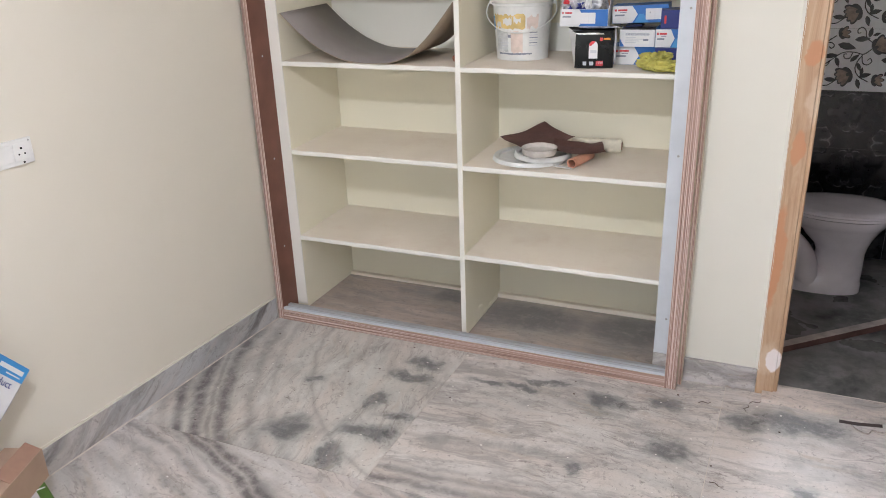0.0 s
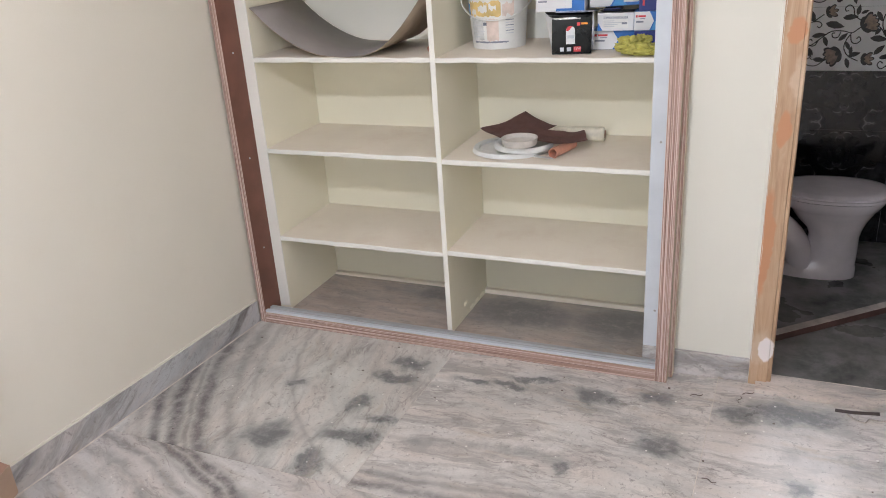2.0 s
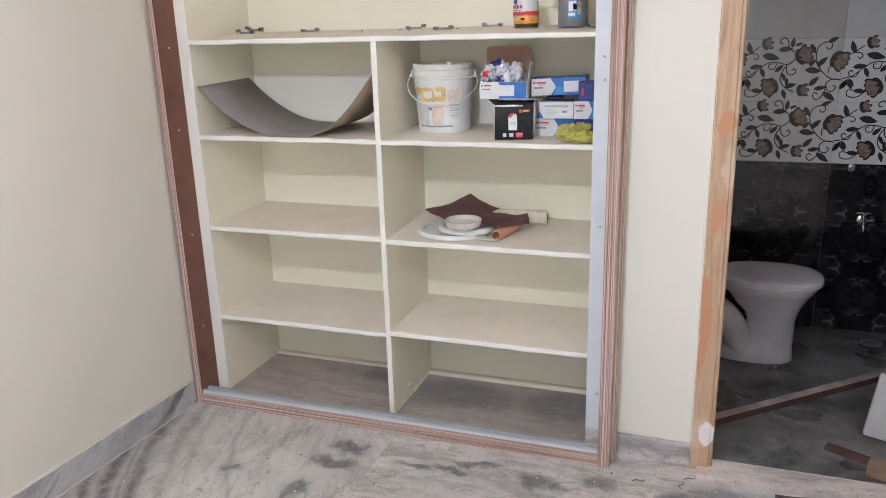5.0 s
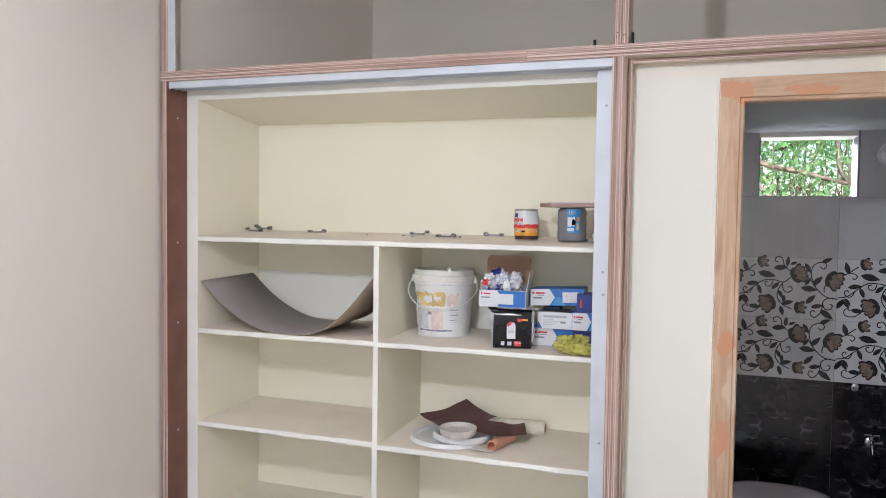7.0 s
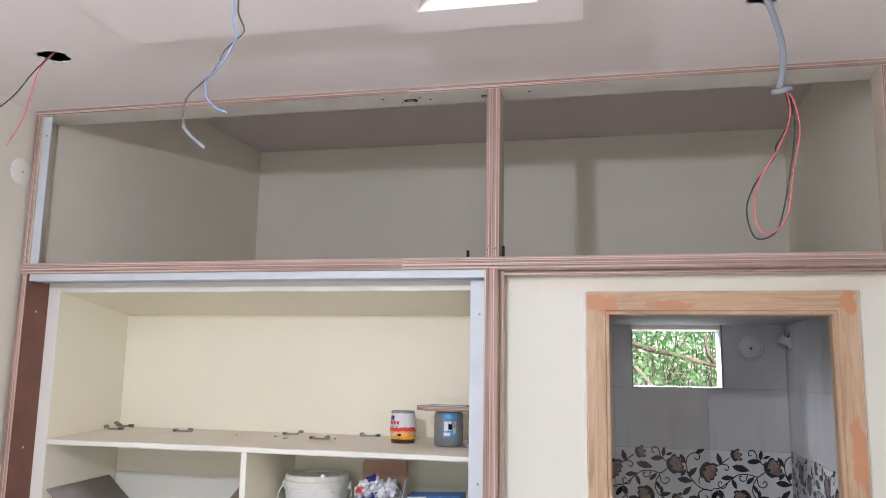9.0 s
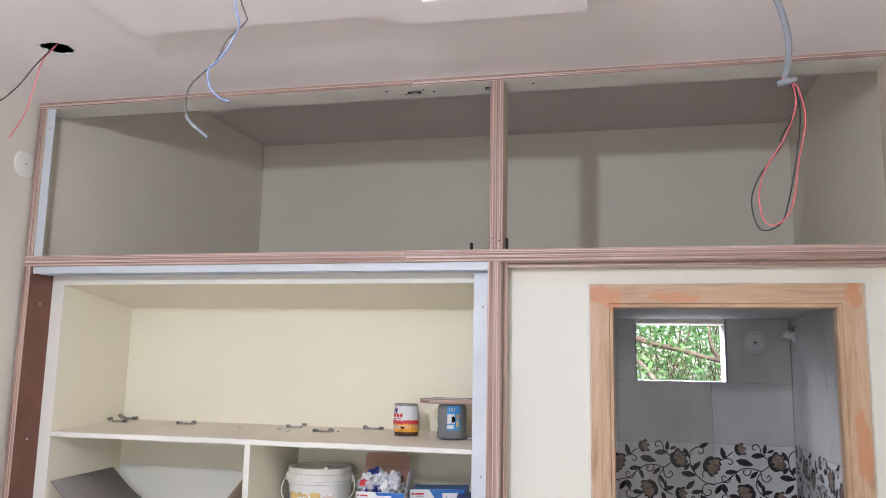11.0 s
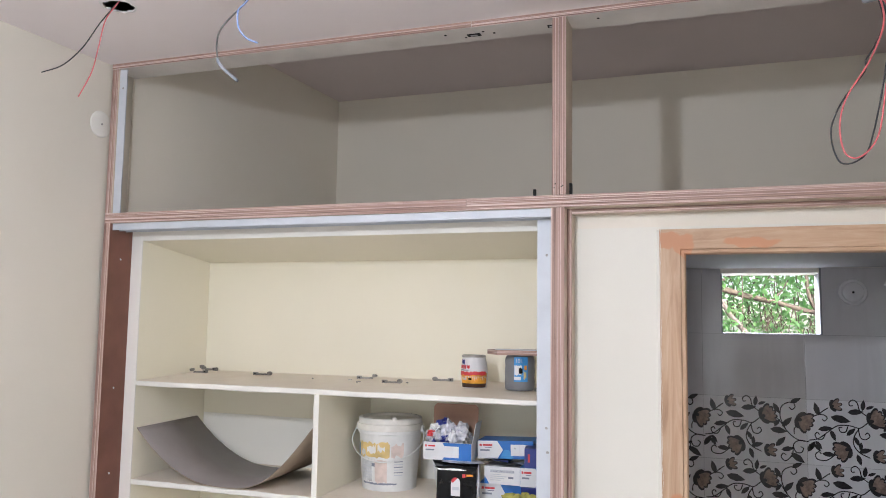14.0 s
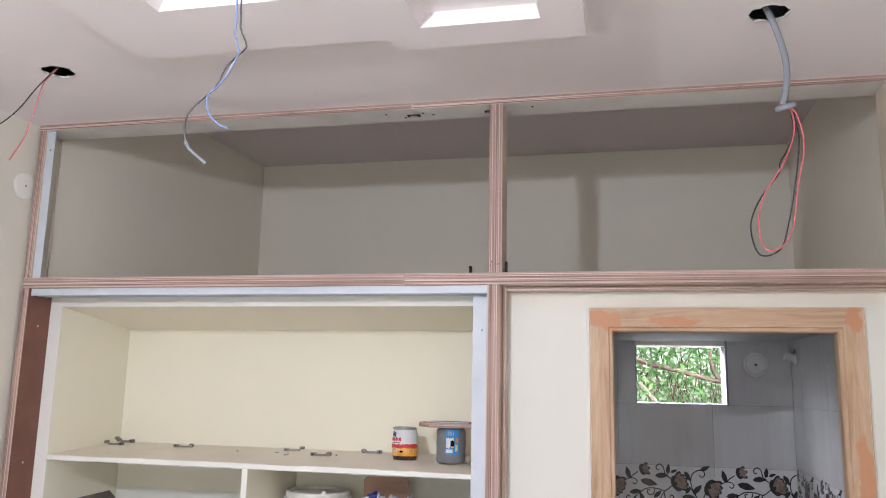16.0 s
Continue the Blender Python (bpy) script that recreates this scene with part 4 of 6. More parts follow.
def ink_flower(bm, x, y, size, turn, petals=5):
    """A half-open flower: a fan of brown petals, each with a dark outline, on dark sepals."""
    cx, cy = uv(x, y)
    k = size * 0.475 / 545
    base = radians(turn)

    def blob(u0, v0, a, length, width, lift, index):
        pts = []
        for i in range(14):
            t = 2 * math.pi * i / 14
            u, v = length * (0.5 + 0.5 * math.cos(t)), width * math.sin(t) * (0.55 + 0.45 * (0.5 + 0.5 * math.cos(t)))
            p, q = u0 + u * math.cos(a) - v * math.sin(a), v0 + u * math.sin(a) + v * math.cos(a)
            pts.append(bm.verts.new((cx + k * (p * math.cos(base) - q * math.sin(base)), lift, cy + k * (p * math.sin(base) + q * math.cos(base)))))
        bm.faces.new(pts).material_index = index
    blob(-0.75, 0, 0.9, 1.0, 0.34, 0.0, 1), blob(-0.75, 0, -0.9, 1.0, 0.34, 0.0, 1)
    for n in range(petals):
        a = (n - (petals - 1) / 2) * (1.7 / petals)
        blob(-0.62, 0, a, 1.50, 0.36, -0.0002 - 0.00004 * n, 1)
    for n in range(petals):
        a = (n - (petals - 1) / 2) * (1.7 / petals)
        blob(-0.50, 0, a, 1.24, 0.26, -0.0006 - 0.00004 * n, 2)
    blob(-0.75, 0, 0.0, 0.55, 0.22, -0.0012, 1)


def motif():
    bm = bmesh.new()
    for pts in ([(40, 552), (90, 545), (140, 512), (190, 482), (250, 483), (296, 495), (330, 475), (345, 462)],
                [(296, 495), (272, 530), (265, 570), (290, 610), (345, 640)],
                [(410, 465), (440, 485), (480, 540), (530, 580), (590, 592)],
                [(470, 525), (445, 470), (450, 420), (480, 398), (512, 397), (522, 420), (505, 432), (490, 418)],
                [(60, 437), (95, 425), (120, 408), (145, 393)],
                [(95, 425), (125, 430), (138, 445), (125, 458), (112, 448)],
                [(335, 438), (300, 410), (290, 375), (270, 358), (250, 368), (252, 385), (268, 385)],
                [(240, 485), (228, 512), (203, 512), (196, 492), (212, 490)],
                [(290, 500), (300, 540), (325, 550), (345, 535), (335, 518), (322, 528)],
                [(130, 517), (112, 546), (86, 545), (75, 525), (88, 514), (98, 525)],
                [(178, 620), (130, 650), (85, 645), (75, 622), (92, 608), (105, 620)],
                [(590, 592), (540, 585), (510, 605), (520, 640), (548, 645), (560, 625), (545, 615)],
                [(508, 610), (502, 655), (468, 685), (445, 666), (456, 648), (472, 658)],
                [(515, 555), (515, 530), (528, 510)]):
        stroke(bm, pts)
    for args in ((87, 398, 62, 105), (205, 452, 84, -14), (280, 418, 66, 4), (318, 385, 50, 82), (350, 397, 36, 20), (128, 497, 60, 8), (165, 530, 52, -70), (62, 580, 48, 60),
                 (92, 576, 46, -55), (255, 513, 52, 42), (282, 560, 46, -66), (302, 584, 42, 88), (322, 605, 56, 14)):
        ink_leaf(bm, *args)
    for args in ((290, 648, 52, -74), (445, 590, 62, 45), (425, 425, 54, -62), (480, 493, 62, 45), (435, 535, 74, -8), (428, 497, 42, 50), (525, 388, 52, 25), (600, 615, 56, 58),
                 (632, 622, 42, -52), (480, 627, 56, 10), (530, 672, 72, -38), (143, 622, 58, -6)):
        ink_leaf(bm, *args)
    ink_flower(bm, 378, 455, 58, 25)
    ink_flower(bm, 566, 492, 60, -25)
    ink_flower(bm, 212, 604, 58, 205)
    ink_flower(bm, 182, 382, 40, 15, 3)
    ink_flower(bm, 390, 632, 42, 5, 3)
    return bm


def prints(m, x0, x1, first):
    """The flowered pattern on the two silver courses, cut off at the wall's ends."""
    for z in (1.153, 1.463):
        x = first
        while x < x1 + 0.3:
            bm = motif()
            bm.transform(Matrix.Translation((x, -0.0092, z)))
            for at, side in ((x0, -1), (x1, 1)):
                bmesh.ops.bisect_plane(bm, geom=bm.verts[:] + bm.edges[:] + bm.faces[:], plane_co=(at, 0, 0), plane_no=(side, 0, 0), clear_outer=True)
            if bm.faces:
                for f in bm.faces:
                    f.normal_update()
                ob = part("floral_print", bm, [VINE, LEAF_PRINT, PETAL], bath_wall, "dark vines and brown flowers printed on tile")
                ob.matrix_basis = m
            else:
                bm.free()
            x += 0.475


prints(NORTH, BATH_L + 0.01, BATH_R - 0.012, 1.537)
prints(EAST, -BACK + 0.012, -0.12, -2.1)


# ---- toilet ----
def ring_loft(bm, sections, power=2.4, steps=36):
    rings = []
    for cx, cy, z, hx, hy in sections:
        ring = []
        for i in range(steps):
            t = 2 * math.pi * i / steps
            c, s = math.cos(t), math.sin(t)
            u = math.copysign(abs(c) ** (2 / power), c)
            w = math.copysign(abs(s) ** (2 / power), s)
            ring.append(bm.verts.new((cx + hx * u, cy + hy * w, z)))
        rings.append(ring)
    for a, b in zip(rings, rings[1:]):
        for i in range(steps):
            j = (i + 1) % steps
            bm.faces.new((a[i], a[j], b[j], b[i]))
    bm.faces.new(rings[0][::-1]), bm.faces.new(rings[-1])
    return bm


def toilet():
    t = empty("toilet", pose(2.575, 1.19, BATH_FLOOR) @ Matrix.Diagonal((1.05, 1.02, 1.075, 1)), "dusty white ceramic toilet with closed lid on the bathroom floor", "toilet")
    bm = ring_loft(bmesh.new(), [(-0.055, 0, 0.0, 0.180, 0.112), (-0.055, 0, 0.042, 0.179, 0.112), (-0.050, 0, 0.056, 0.170, 0.105), (-0.008, 0, 0.085, 0.130, 0.098), (0.014, 0, 0.14, 0.108, 0.094),
                                 (0.016, 0, 0.19, 0.106, 0.096), (0.012, 0, 0.225, 0.118, 0.106), (-0.001, 0, 0.265, 0.146, 0.124), (-0.004, 0, 0.310, 0.176, 0.147), (-0.005, 0, 0.324, 0.186, 0.155),
                                 (-0.006, 0, 0.330, 0.195, 0.161), (-0.006, 0, 0.358, 0.213, 0.171), (-0.005, 0, 0.372, 0.219, 0.174)])
    part("bowl", bm, CERAMIC, t, smooth=True)
    bm = tube(bmesh.new(), curve([(-0.10, -0.045, 0.03), (-0.125, -0.048, 0.10), (-0.165, -0.045, 0.175), (-0.225, -0.03, 0.225), (-0.30, -0.01, 0.235), (-0.52, 0.0, 0.22)]), 0.066, 20, 0.055)
    part("trap_pipe", bm, CERAMIC, t, smooth=True)
    bm = ring_loft(bmesh.new(), [(-0.005, 0, 0.374, 0.222, 0.176), (-0.005, 0, 0.377, 0.230, 0.183), (-0.005, 0, 0.388, 0.230, 0.183), (-0.005, 0, 0.391, 0.226, 0.180)])
    part("seat", bm, CERAMIC, t, smooth=True)
    bm = ring_loft(bmesh.new(), [(-0.005, 0, 0.392, 0.228, 0.182), (-0.005, 0, 0.401, 0.229, 0.183), (-0.007, 0, 0.407, 0.222, 0.176), (-0.010, 0, 0.411, 0.190, 0.146), (-0.010, 0, 0.4125, 0.10, 0.08), (-0.010, 0, 0.413, 0.02, 0.02)])
    part("lid", bm, CERAMIC, t, smooth=True)
    for y in (-0.06, 0.06):
        part("hinge", lathe(bmesh.new(), [(0, -0.03), (0.012, -0.03), (0.012, 0.03), (0, 0.03)], 16), PLASTIC_WHITE, t, m=pose(-0.225, y, 0.392, 90))


toilet()


# ---- bathroom fittings ----
def exhaust_cover():
    e = empty("exhaust_cover", pose(3.055, BACK - 0.009, 2.004, 90), "round pale plastic cover with a centre hole on the tiles", "vent cover")
    part("disc", lathe(bmesh.new(), [(0, 0.004), (0.006, 0.004), (0.007, 0.012), (0.030, 0.014), (0.046, 0.010), (0.049, 0.005), (0.060, 0.006), (0.064, 0.0), (0, 0.0)], 40),
         PRINT_TILE, e, smooth=True)
    part("hole", lathe(bmesh.new(), [(0, 0.0125), (0.005, 0.0122), (0.005, 0.005), (0, 0.005)], 16), DARK, e)


def lamp_holder():
    e = empty("lamp_holder", pose(BATH_R - 0.009, 1.53, 2.03, 0, -90, 0) @ Matrix.Scale(0.68, 4), "slanted white wall lamp holder without its bulb", "lamp holder")
    part("rose", lathe(bmesh.new(), [(0, 0), (0.042, 0), (0.042, 0.008), (0.034, 0.016), (0, 0.018)], 30), PLASTIC_WHITE, e, smooth=True)
    part("socket", lathe(bmesh.new(), [(0, 0), (0.026, 0.0), (0.030, 0.02), (0.028, 0.05), (0.032, 0.055), (0.032, 0.066), (0.024, 0.066), (0.022, 0.03), (0, 0.03)], 28), PLASTIC_WHITE, e, m=pose(0, 0, 0.012, 0, 28, 0), smooth=True)
    part("wire", tube(bmesh.new(), curve([(-0.03, 0.0, 0.004), (0.02, 0.038, 0.012), (0.045, 0.02, 0.008), (0.075, 0.0, 0.002)]), 0.003, 8), DARK, e)


def water_tap():
    e = empty("water_tap", pose(3.01, BACK - 0.009, 0.575), "chrome bib tap with a cross handle on black tiles", "tap")
    part("flange", lathe(bmesh.new(), [(0, 0), (0.026, 0), (0.024, 0.006), (0.012, 0.010), (0, 0.010)], 26), CHROME, e, m=pose(0, 0, 0, 90), smooth=True)
    part("body", tube(bmesh.new(), [(0, 0, 0), (0, -0.06, 0), (0, -0.075, 0.0)], 0.0105, 14), CHROME, e, smooth=True)
    part("spout", tube(bmesh.new(), curve([(0, -0.055, 0.0), (-0.004, -0.085, 0.002), (-0.004, -0.10, -0.012), (-0.004, -0.104, -0.035)]), 0.010, 14), CHROME, e, smooth=True)
    part("stem", tube(bmesh.new(), [(0, -0.05, 0.0), (0, -0.05, 0.042)], 0.006, 12), CHROME, e, smooth=True)
    bm = tube(bmesh.new(), [(-0.034, -0.05, 0.045), (0.034, -0.05, 0.045)], 0.005, 10)
    tube(bm, [(0, -0.082, 0.045), (0, -0.018, 0.045)], 0.005, 10)
    part("handle", bm, CHROME, e, smooth=True)
    # second outlet beside it
    bm = tube(bmesh.new(), [(0.05, 0, 0.005), (0.05, -0.04, 0.005), (0.05, -0.042, 0.02)], 0.009, 12)
    tube(bm, [(0.012, -0.03, 0.002), (0.05, -0.03, 0.004)], 0.007, 10)
    part("side_outlet", bm, CHROME, e, smooth=True)


def angle_valve():
    e = empty("angle_valve", pose(2.935, BACK - 0.009, 0.842), "small chrome capped pipe outlet on the tiles", "valve")
    part("cap", lathe(bmesh.new(), [(0, 0), (0.021, 0), (0.019, 0.006), (0.012, 0.008), (0.012, 0.03), (0.010, 0.033), (0, 0.033)], 22), CHROME, e, m=pose(0, 0, 0, 90), smooth=True)


def floor_drain():
    e = empty("floor_drain", pose(3.10, 1.49, BATH_FLOOR), "round perforated steel floor drain", "drain")
    part("grate", lathe(bmesh.new(), [(0, 0.003), (0.045, 0.003), (0.052, 0.002), (0.054, 0.0), (0, 0.0)], 30), STEEL, e, smooth=True)
    for k in range(19):
        a, r = (k * 2.4, 0.008 * math.sqrt(k))
        part("hole", lathe(bmesh.new(), [(0, 0.0036), (0.0035, 0.0036), (0.0035, 0.001), (0, 0.001)], 8), DARK, e, m=pose(r * math.cos(a), r * math.sin(a), 0))


exhaust_cover(), lamp_holder(), water_tap(), angle_valve(), floor_drain()

BATTEN = plain("weathered_batten", (0.48, 0.41, 0.37), 0.7, vary=0.35, scale=14, bump=0.3)
TAN_WOOD = plain("light_brown_block", (0.33, 0.215, 0.14), 0.7, vary=0.25, scale=18, bump=0.2)
BATTEN_SIDE = plain("dark_batten_side", (0.11, 0.055, 0.045), 0.7, vary=0.35, scale=14, bump=0.3)


def batten():
    bm = box(bmesh.new(), (-0.56, -0.022, 0), (0.56, 0.022, 0.030), 0.0025)
    for f in bm.faces:
        f.material_index = 0 if f.normal.z > 0.5 else 1
    ob = mesh_object("wooden_batten", bm, [BATTEN, BATTEN_SIDE])
    ob.matrix_basis = pose(2.70, 0.715, BATH_FLOOR, 0, 0, 41.8)
    tagged(ob, "long raw wooden batten lying across the bathroom floor", "batten")
    bm = box(bmesh.new(), (-0.11, -0.02, 0), (0.11, 0.02, 0.018), 0.003)
    ob = mesh_object("wood_offcut", bm, BATTEN_SIDE)
    ob.matrix_basis = pose(2.875, 0.275, BATH_FLOOR, 0, 0, -27)
    tagged(ob, "short brown wood offcut on the bathroom floor", "offcut")
    bm = box(bmesh.new(), (-0.14, -0.018, 0), (0.14, 0.018, 0.27), 0.012)
    ob = mesh_object("white_slab", bm, plain("white_board_face", (0.62, 0.60, 0.60), 0.5, vary=0.1, scale=9))
    ob.matrix_basis = pose(3.055, 0.43, BATH_FLOOR, -6, 8, -8)
    tagged(ob, "pale grey slab standing on edge against the wall", "slab")
    ob = mesh_object("wood_block", box(bmesh.new(), (-0.045, -0.03, 0), (0.045, 0.03, 0.055), 0.003), TAN_WOOD)
    ob.matrix_basis = pose(2.945, 0.165, BATH_FLOOR, 0, 0, -20)
    tagged(ob, "short light brown wood block on the bathroom floor", "block")


batten()


# ---- trees behind the bathroom window ----
def leaf_material():
    m, nt, b = material("sunlit_leaf", 0.45)
    info = nt.nodes.new("ShaderNodeNewGeometry")
    c = ramp(nt, info.outputs["Random Per Island"], (0.0, (0.035, 0.095, 0.03)), (0.5, (0.075, 0.19, 0.055)), (0.85, (0.13, 0.28, 0.09)), (1.0, (0.22, 0.25, 0.13)))
    nt.links.new(c, b.inputs["Base Color"])
    tr = nt.nodes.new("ShaderNodeBsdfTranslucent")
    nt.links.new(blend(nt, 0.7, c, (0.50, 0.82, 0.36)), tr.inputs[0])
    mix = nt.nodes.new("ShaderNodeMixShader")
    mix.inputs[0].default_value = 0.6
    nt.links.new(b.outputs[0], mix.inputs[1]), nt.links.new(tr.outputs[0], mix.inputs[2])
    nt.links.new(mix.outputs[0], nt.nodes["Material Output"].inputs[0])
    return m


BARK = plain("grey_brown_bark", (0.13, 0.095, 0.075), 0.85, vary=0.4, scale=12, bump=0.8, fine=30)
LEAF = leaf_material()


def tree(x, y, seed, limbs, leaves, spread):
    r = random.Random(seed)
    t = empty("tree", pose(x, y, -0.35), "leafy green tree with dry hanging vines outside the window", "tree", "trees behind the window")
    bm = bmesh.new()
    tube(bm, curve([(0, 0, 0), (0.06, 0.03, 1.2), (-0.05, 0.0, 2.3), (0.05, 0.05, 3.6), (0.0, 0.0, 5.0)]), 0.11, 12, 0.03)
    for pts, r0, r1 in limbs:
        tube(bm, curve(pts, 6), r0, 9, r1)
    for k in range(80):
        a = r.uniform(-spread, spread), r.uniform(-0.5, 0.6), r.uniform(2.3, 3.3)
        tube(bm, curve([a, (a[0] + r.uniform(-0.08, 0.08), a[1], a[2] - 0.2), (a[0] + r.uniform(-0.10, 0.10), a[1], a[2] - r.uniform(0.35, 0.8))], 4), r.uniform(0.003, 0.009), 5, 0.002)
    part("trunk", bm, BARK, t, smooth=True)
    verts, faces = [], []
    for k in range(leaves):
        c = Vector((r.gauss(0, spread * 0.62), r.gauss(0.3, 0.65), r.uniform(1.5, 4.6)))
        if r.random() < 0.5:
            c += Vector((r.gauss(0, 0.1), r.gauss(0, 0.1), r.gauss(0, 0.1)))
        if y + c.y < BACK + 1.0 or -0.35 + c.z < 0.6:
            continue
        s = r.uniform(0.014, 0.036)
        e = Euler((r.uniform(-1.0, 1.0), r.uniform(-1.0, 1.0), r.uniform(0, 6.3))).to_matrix()
        n = len(verts)
        for p in ((-1, 0, 0), (-0.3, 0.42, 0.06), (0.4, 0.34, 0.05), (1.05, 0, -0.12), (0.4, -0.34, 0.05), (-0.3, -0.42, 0.06)):
            verts.append(c + e @ (Vector(p) * s))
        faces += [(n, n + 1, n + 2, n + 3), (n, n + 3, n + 4, n + 5)]
    me = bpy.data.meshes.new("crown")
    me.from_pydata(verts, [], faces)
    me.materials.append(LEAF)
    ob = new("crown", me)
    ob.parent = t
    ob["kind"] = "stuff"
    return t


near_tree = tree(1.95, 3.5, 4, [([(0, 0, 2.62), (0.47, -0.2, 2.46), (0.67, -0.2, 2.396), (0.84, -0.2, 2.356), (0.98, -0.2, 2.316), (1.13, -0.2, 2.28), (1.5, -0.1, 2.22), (1.9, 0.1, 2.25)], 0.024, 0.012),
                              ([(1.13, -0.2, 2.28), (1.07, -0.2, 2.40), (1.06, -0.2, 2.62), (1.10, -0.15, 3.0)], 0.016, 0.008), ([(0.47, -0.2, 2.46), (0.62, -0.15, 2.62), (0.70, -0.1, 2.9)], 0.012, 0.004),
                              ([(0.84, -0.2, 2.356), (0.95, -0.1, 2.52), (1.0, 0.0, 2.8)], 0.007, 0.003)], 26000, 1.5)
tree(3.75, 4.6, 9, [([(0, 0, 2.6), (-0.5, 0.0, 2.75), (-1.1, 0.1, 2.62)], 0.04, 0.015), ([(0, 0, 2.2), (0.4, 0.1, 2.6), (0.8, 0.1, 3.2)], 0.04, 0.015)], 30000, 1.7)
DEAD = plain("dry_dead_leaves", (0.10, 0.065, 0.05), 0.9, vary=0.5, scale=40, bump=0.4)
POLE = plain("pale_bare_limb", (0.22, 0.17, 0.15), 0.8, vary=0.2, scale=14)
part("bare_limb", tube(bmesh.new(), curve([(0.28, -0.3, 2.62), (0.50, -0.3, 2.36), (0.56, -0.3, 2.26), (0.66, -0.3, 2.14), (0.78, -0.25, 1.95), (0.9, -0.2, 1.4), (1.0, -0.2, 0.0)], 6), 0.016, 10, 0.02), POLE, near_tree, "pale bare limb", smooth=True)
rnd = random.Random(31)
for cx, cz, count in ((0.68, 2.36, 26), (0.80, 2.33, 34), (0.87, 2.30, 22), (1.09, 2.26, 30), (0.60, 2.42, 16)):
    bm = bmesh.new()
    for k in range(count):
        x, y, z = cx + rnd.gauss(0, 0.02), -0.21 + rnd.gauss(0, 0.04), cz - rnd.uniform(0.0, 0.17)
        tube(bm, [(x, y, z), (x + rnd.uniform(-0.012, 0.012), y, z - 0.02), (x + rnd.uniform(-0.02, 0.02), y, z - rnd.uniform(0.03, 0.06))], rnd.uniform(0.002, 0.007), 5, 0.001)
    part("dead_vine", bm, DEAD, near_tree, "dry brown leaves hanging from the branch")

GROUND = plain("bare_earth", (0.20, 0.16, 0.12), 0.9, vary=0.3, scale=3, bump=0.4)
tagged(mesh_object("ground", box(bmesh.new(), (-60, BACK + 0.2, -0.5), (60, 120, -0.35)), GROUND), "bare earth outside", "ground", kind="structure")


# ---- things in the cupboard ----
SHEET_TOP = plain("grey_laminate", (0.265, 0.235, 0.228), 0.5, vary=0.08, scale=8, bump=0.05)
SHEET_BACK = plain("tan_laminate_back", (0.34, 0.26, 0.19), 0.7, vary=0.15, scale=14)
TUB = plain("scuffed_white_plastic", (0.74, 0.74, 0.73), 0.42, vary=0.12, scale=14, bump=0.06)
TUB_LID = plain("stained_cream_lid", (0.76, 0.735, 0.69), 0.55, vary=0.15, scale=16, bump=0.2)
KRAFT = plain("brown_cardboard", (0.34, 0.20, 0.145), 0.8, vary=0.1, scale=20, bump=0.1)
CARTON = plain("white_carton", (0.72, 0.72, 0.74), 0.5, vary=0.06, scale=14)
BLUE = plain("bright_blue_print", (0.018, 0.15, 0.50), 0.4, vary=0.2, scale=8, bump=0)
NAVY = plain("deep_blue_print", (0.018, 0.032, 0.21), 0.4, vary=0.2, scale=8, bump=0)
SKYBLUE = plain("light_blue_print", (0.05, 0.28, 0.62), 0.4, vary=0.15, scale=8, bump=0)
REDINK = plain("red_print", (0.62, 0.04, 0.05), 0.4, bump=0)
GREYINK = plain("grey_print", (0.22, 0.24, 0.30), 0.5, bump=0)
PALEINK = plain("pale_grey_print", (0.55, 0.57, 0.62), 0.5, bump=0)
BLACKCARD = plain("glossy_black_card", (0.006, 0.006, 0.007), 0.30, vary=0.3, scale=20, bump=0.15, fine=25)
YELLOW = plain("yellow_print", (0.68, 0.50, 0.20), 0.45, vary=0.3, scale=18, bump=0)
ORANGE = plain("orange_print", (0.75, 0.27, 0.02), 0.45, vary=0.3, scale=25, bump=0)
PINK = plain("faded_pink_print", (0.70, 0.58, 0.53), 0.5, vary=0.2, scale=30, bump=0)
CLOTH = plain("yellow_green_cloth", (0.48, 0.44, 0.11), 0.85, vary=0.35, scale=25, bump=0.5, fine=160)
BLACKCARD.node_tree.nodes["Principled BSDF"].inputs["Specular IOR Level"].default_value = 0.2
BLACKCARD.node_tree.nodes["Principled BSDF"].inputs["Roughness"].default_value = 0.16
SANDPAPER = plain("maroon_sandpaper", (0.13, 0.062, 0.056), 0.85, vary=0.2, scale=25, bump=0.6, fine=400)
DISH = plain("dirty_white_dish", (0.62, 0.58, 0.545), 0.5, vary=0.2, scale=22, bump=0.1)
COPPER = plain("orange_plastic_pipe", (0.68, 0.33, 0.23), 0.45, vary=0.2, scale=25)
FOAM = plain("stained_roller_fleece", (0.76, 0.71, 0.60), 0.9, vary=0.2, scale=30, bump=0.9, fine=150)
FOIL = plain("crumpled_foil_bag", (0.66, 0.67, 0.74), 0.24, 0.35, vary=0.5, scale=30)
BAG_BLUE = plain("blue_wrapper", (0.02, 0.03, 0.22), 0.3, vary=0.3, scale=30)
FLAME = plain("flame_label", (0.80, 0.36, 0.03), 0.35, vary=0.45, scale=30, bump=0)
GREY_CAN = plain("grey_plastic_can", (0.20, 0.205, 0.22), 0.45, vary=0.1, scale=18)
TERRA = plain("terracotta", (0.36, 0.13, 0.08), 0.7, vary=0.2, scale=30)
S4, S3, S2 = SHELVES[0][1] + 0.0105, SHELVES[1][1] + 0.003, SHELVES[2][1] + 0.004


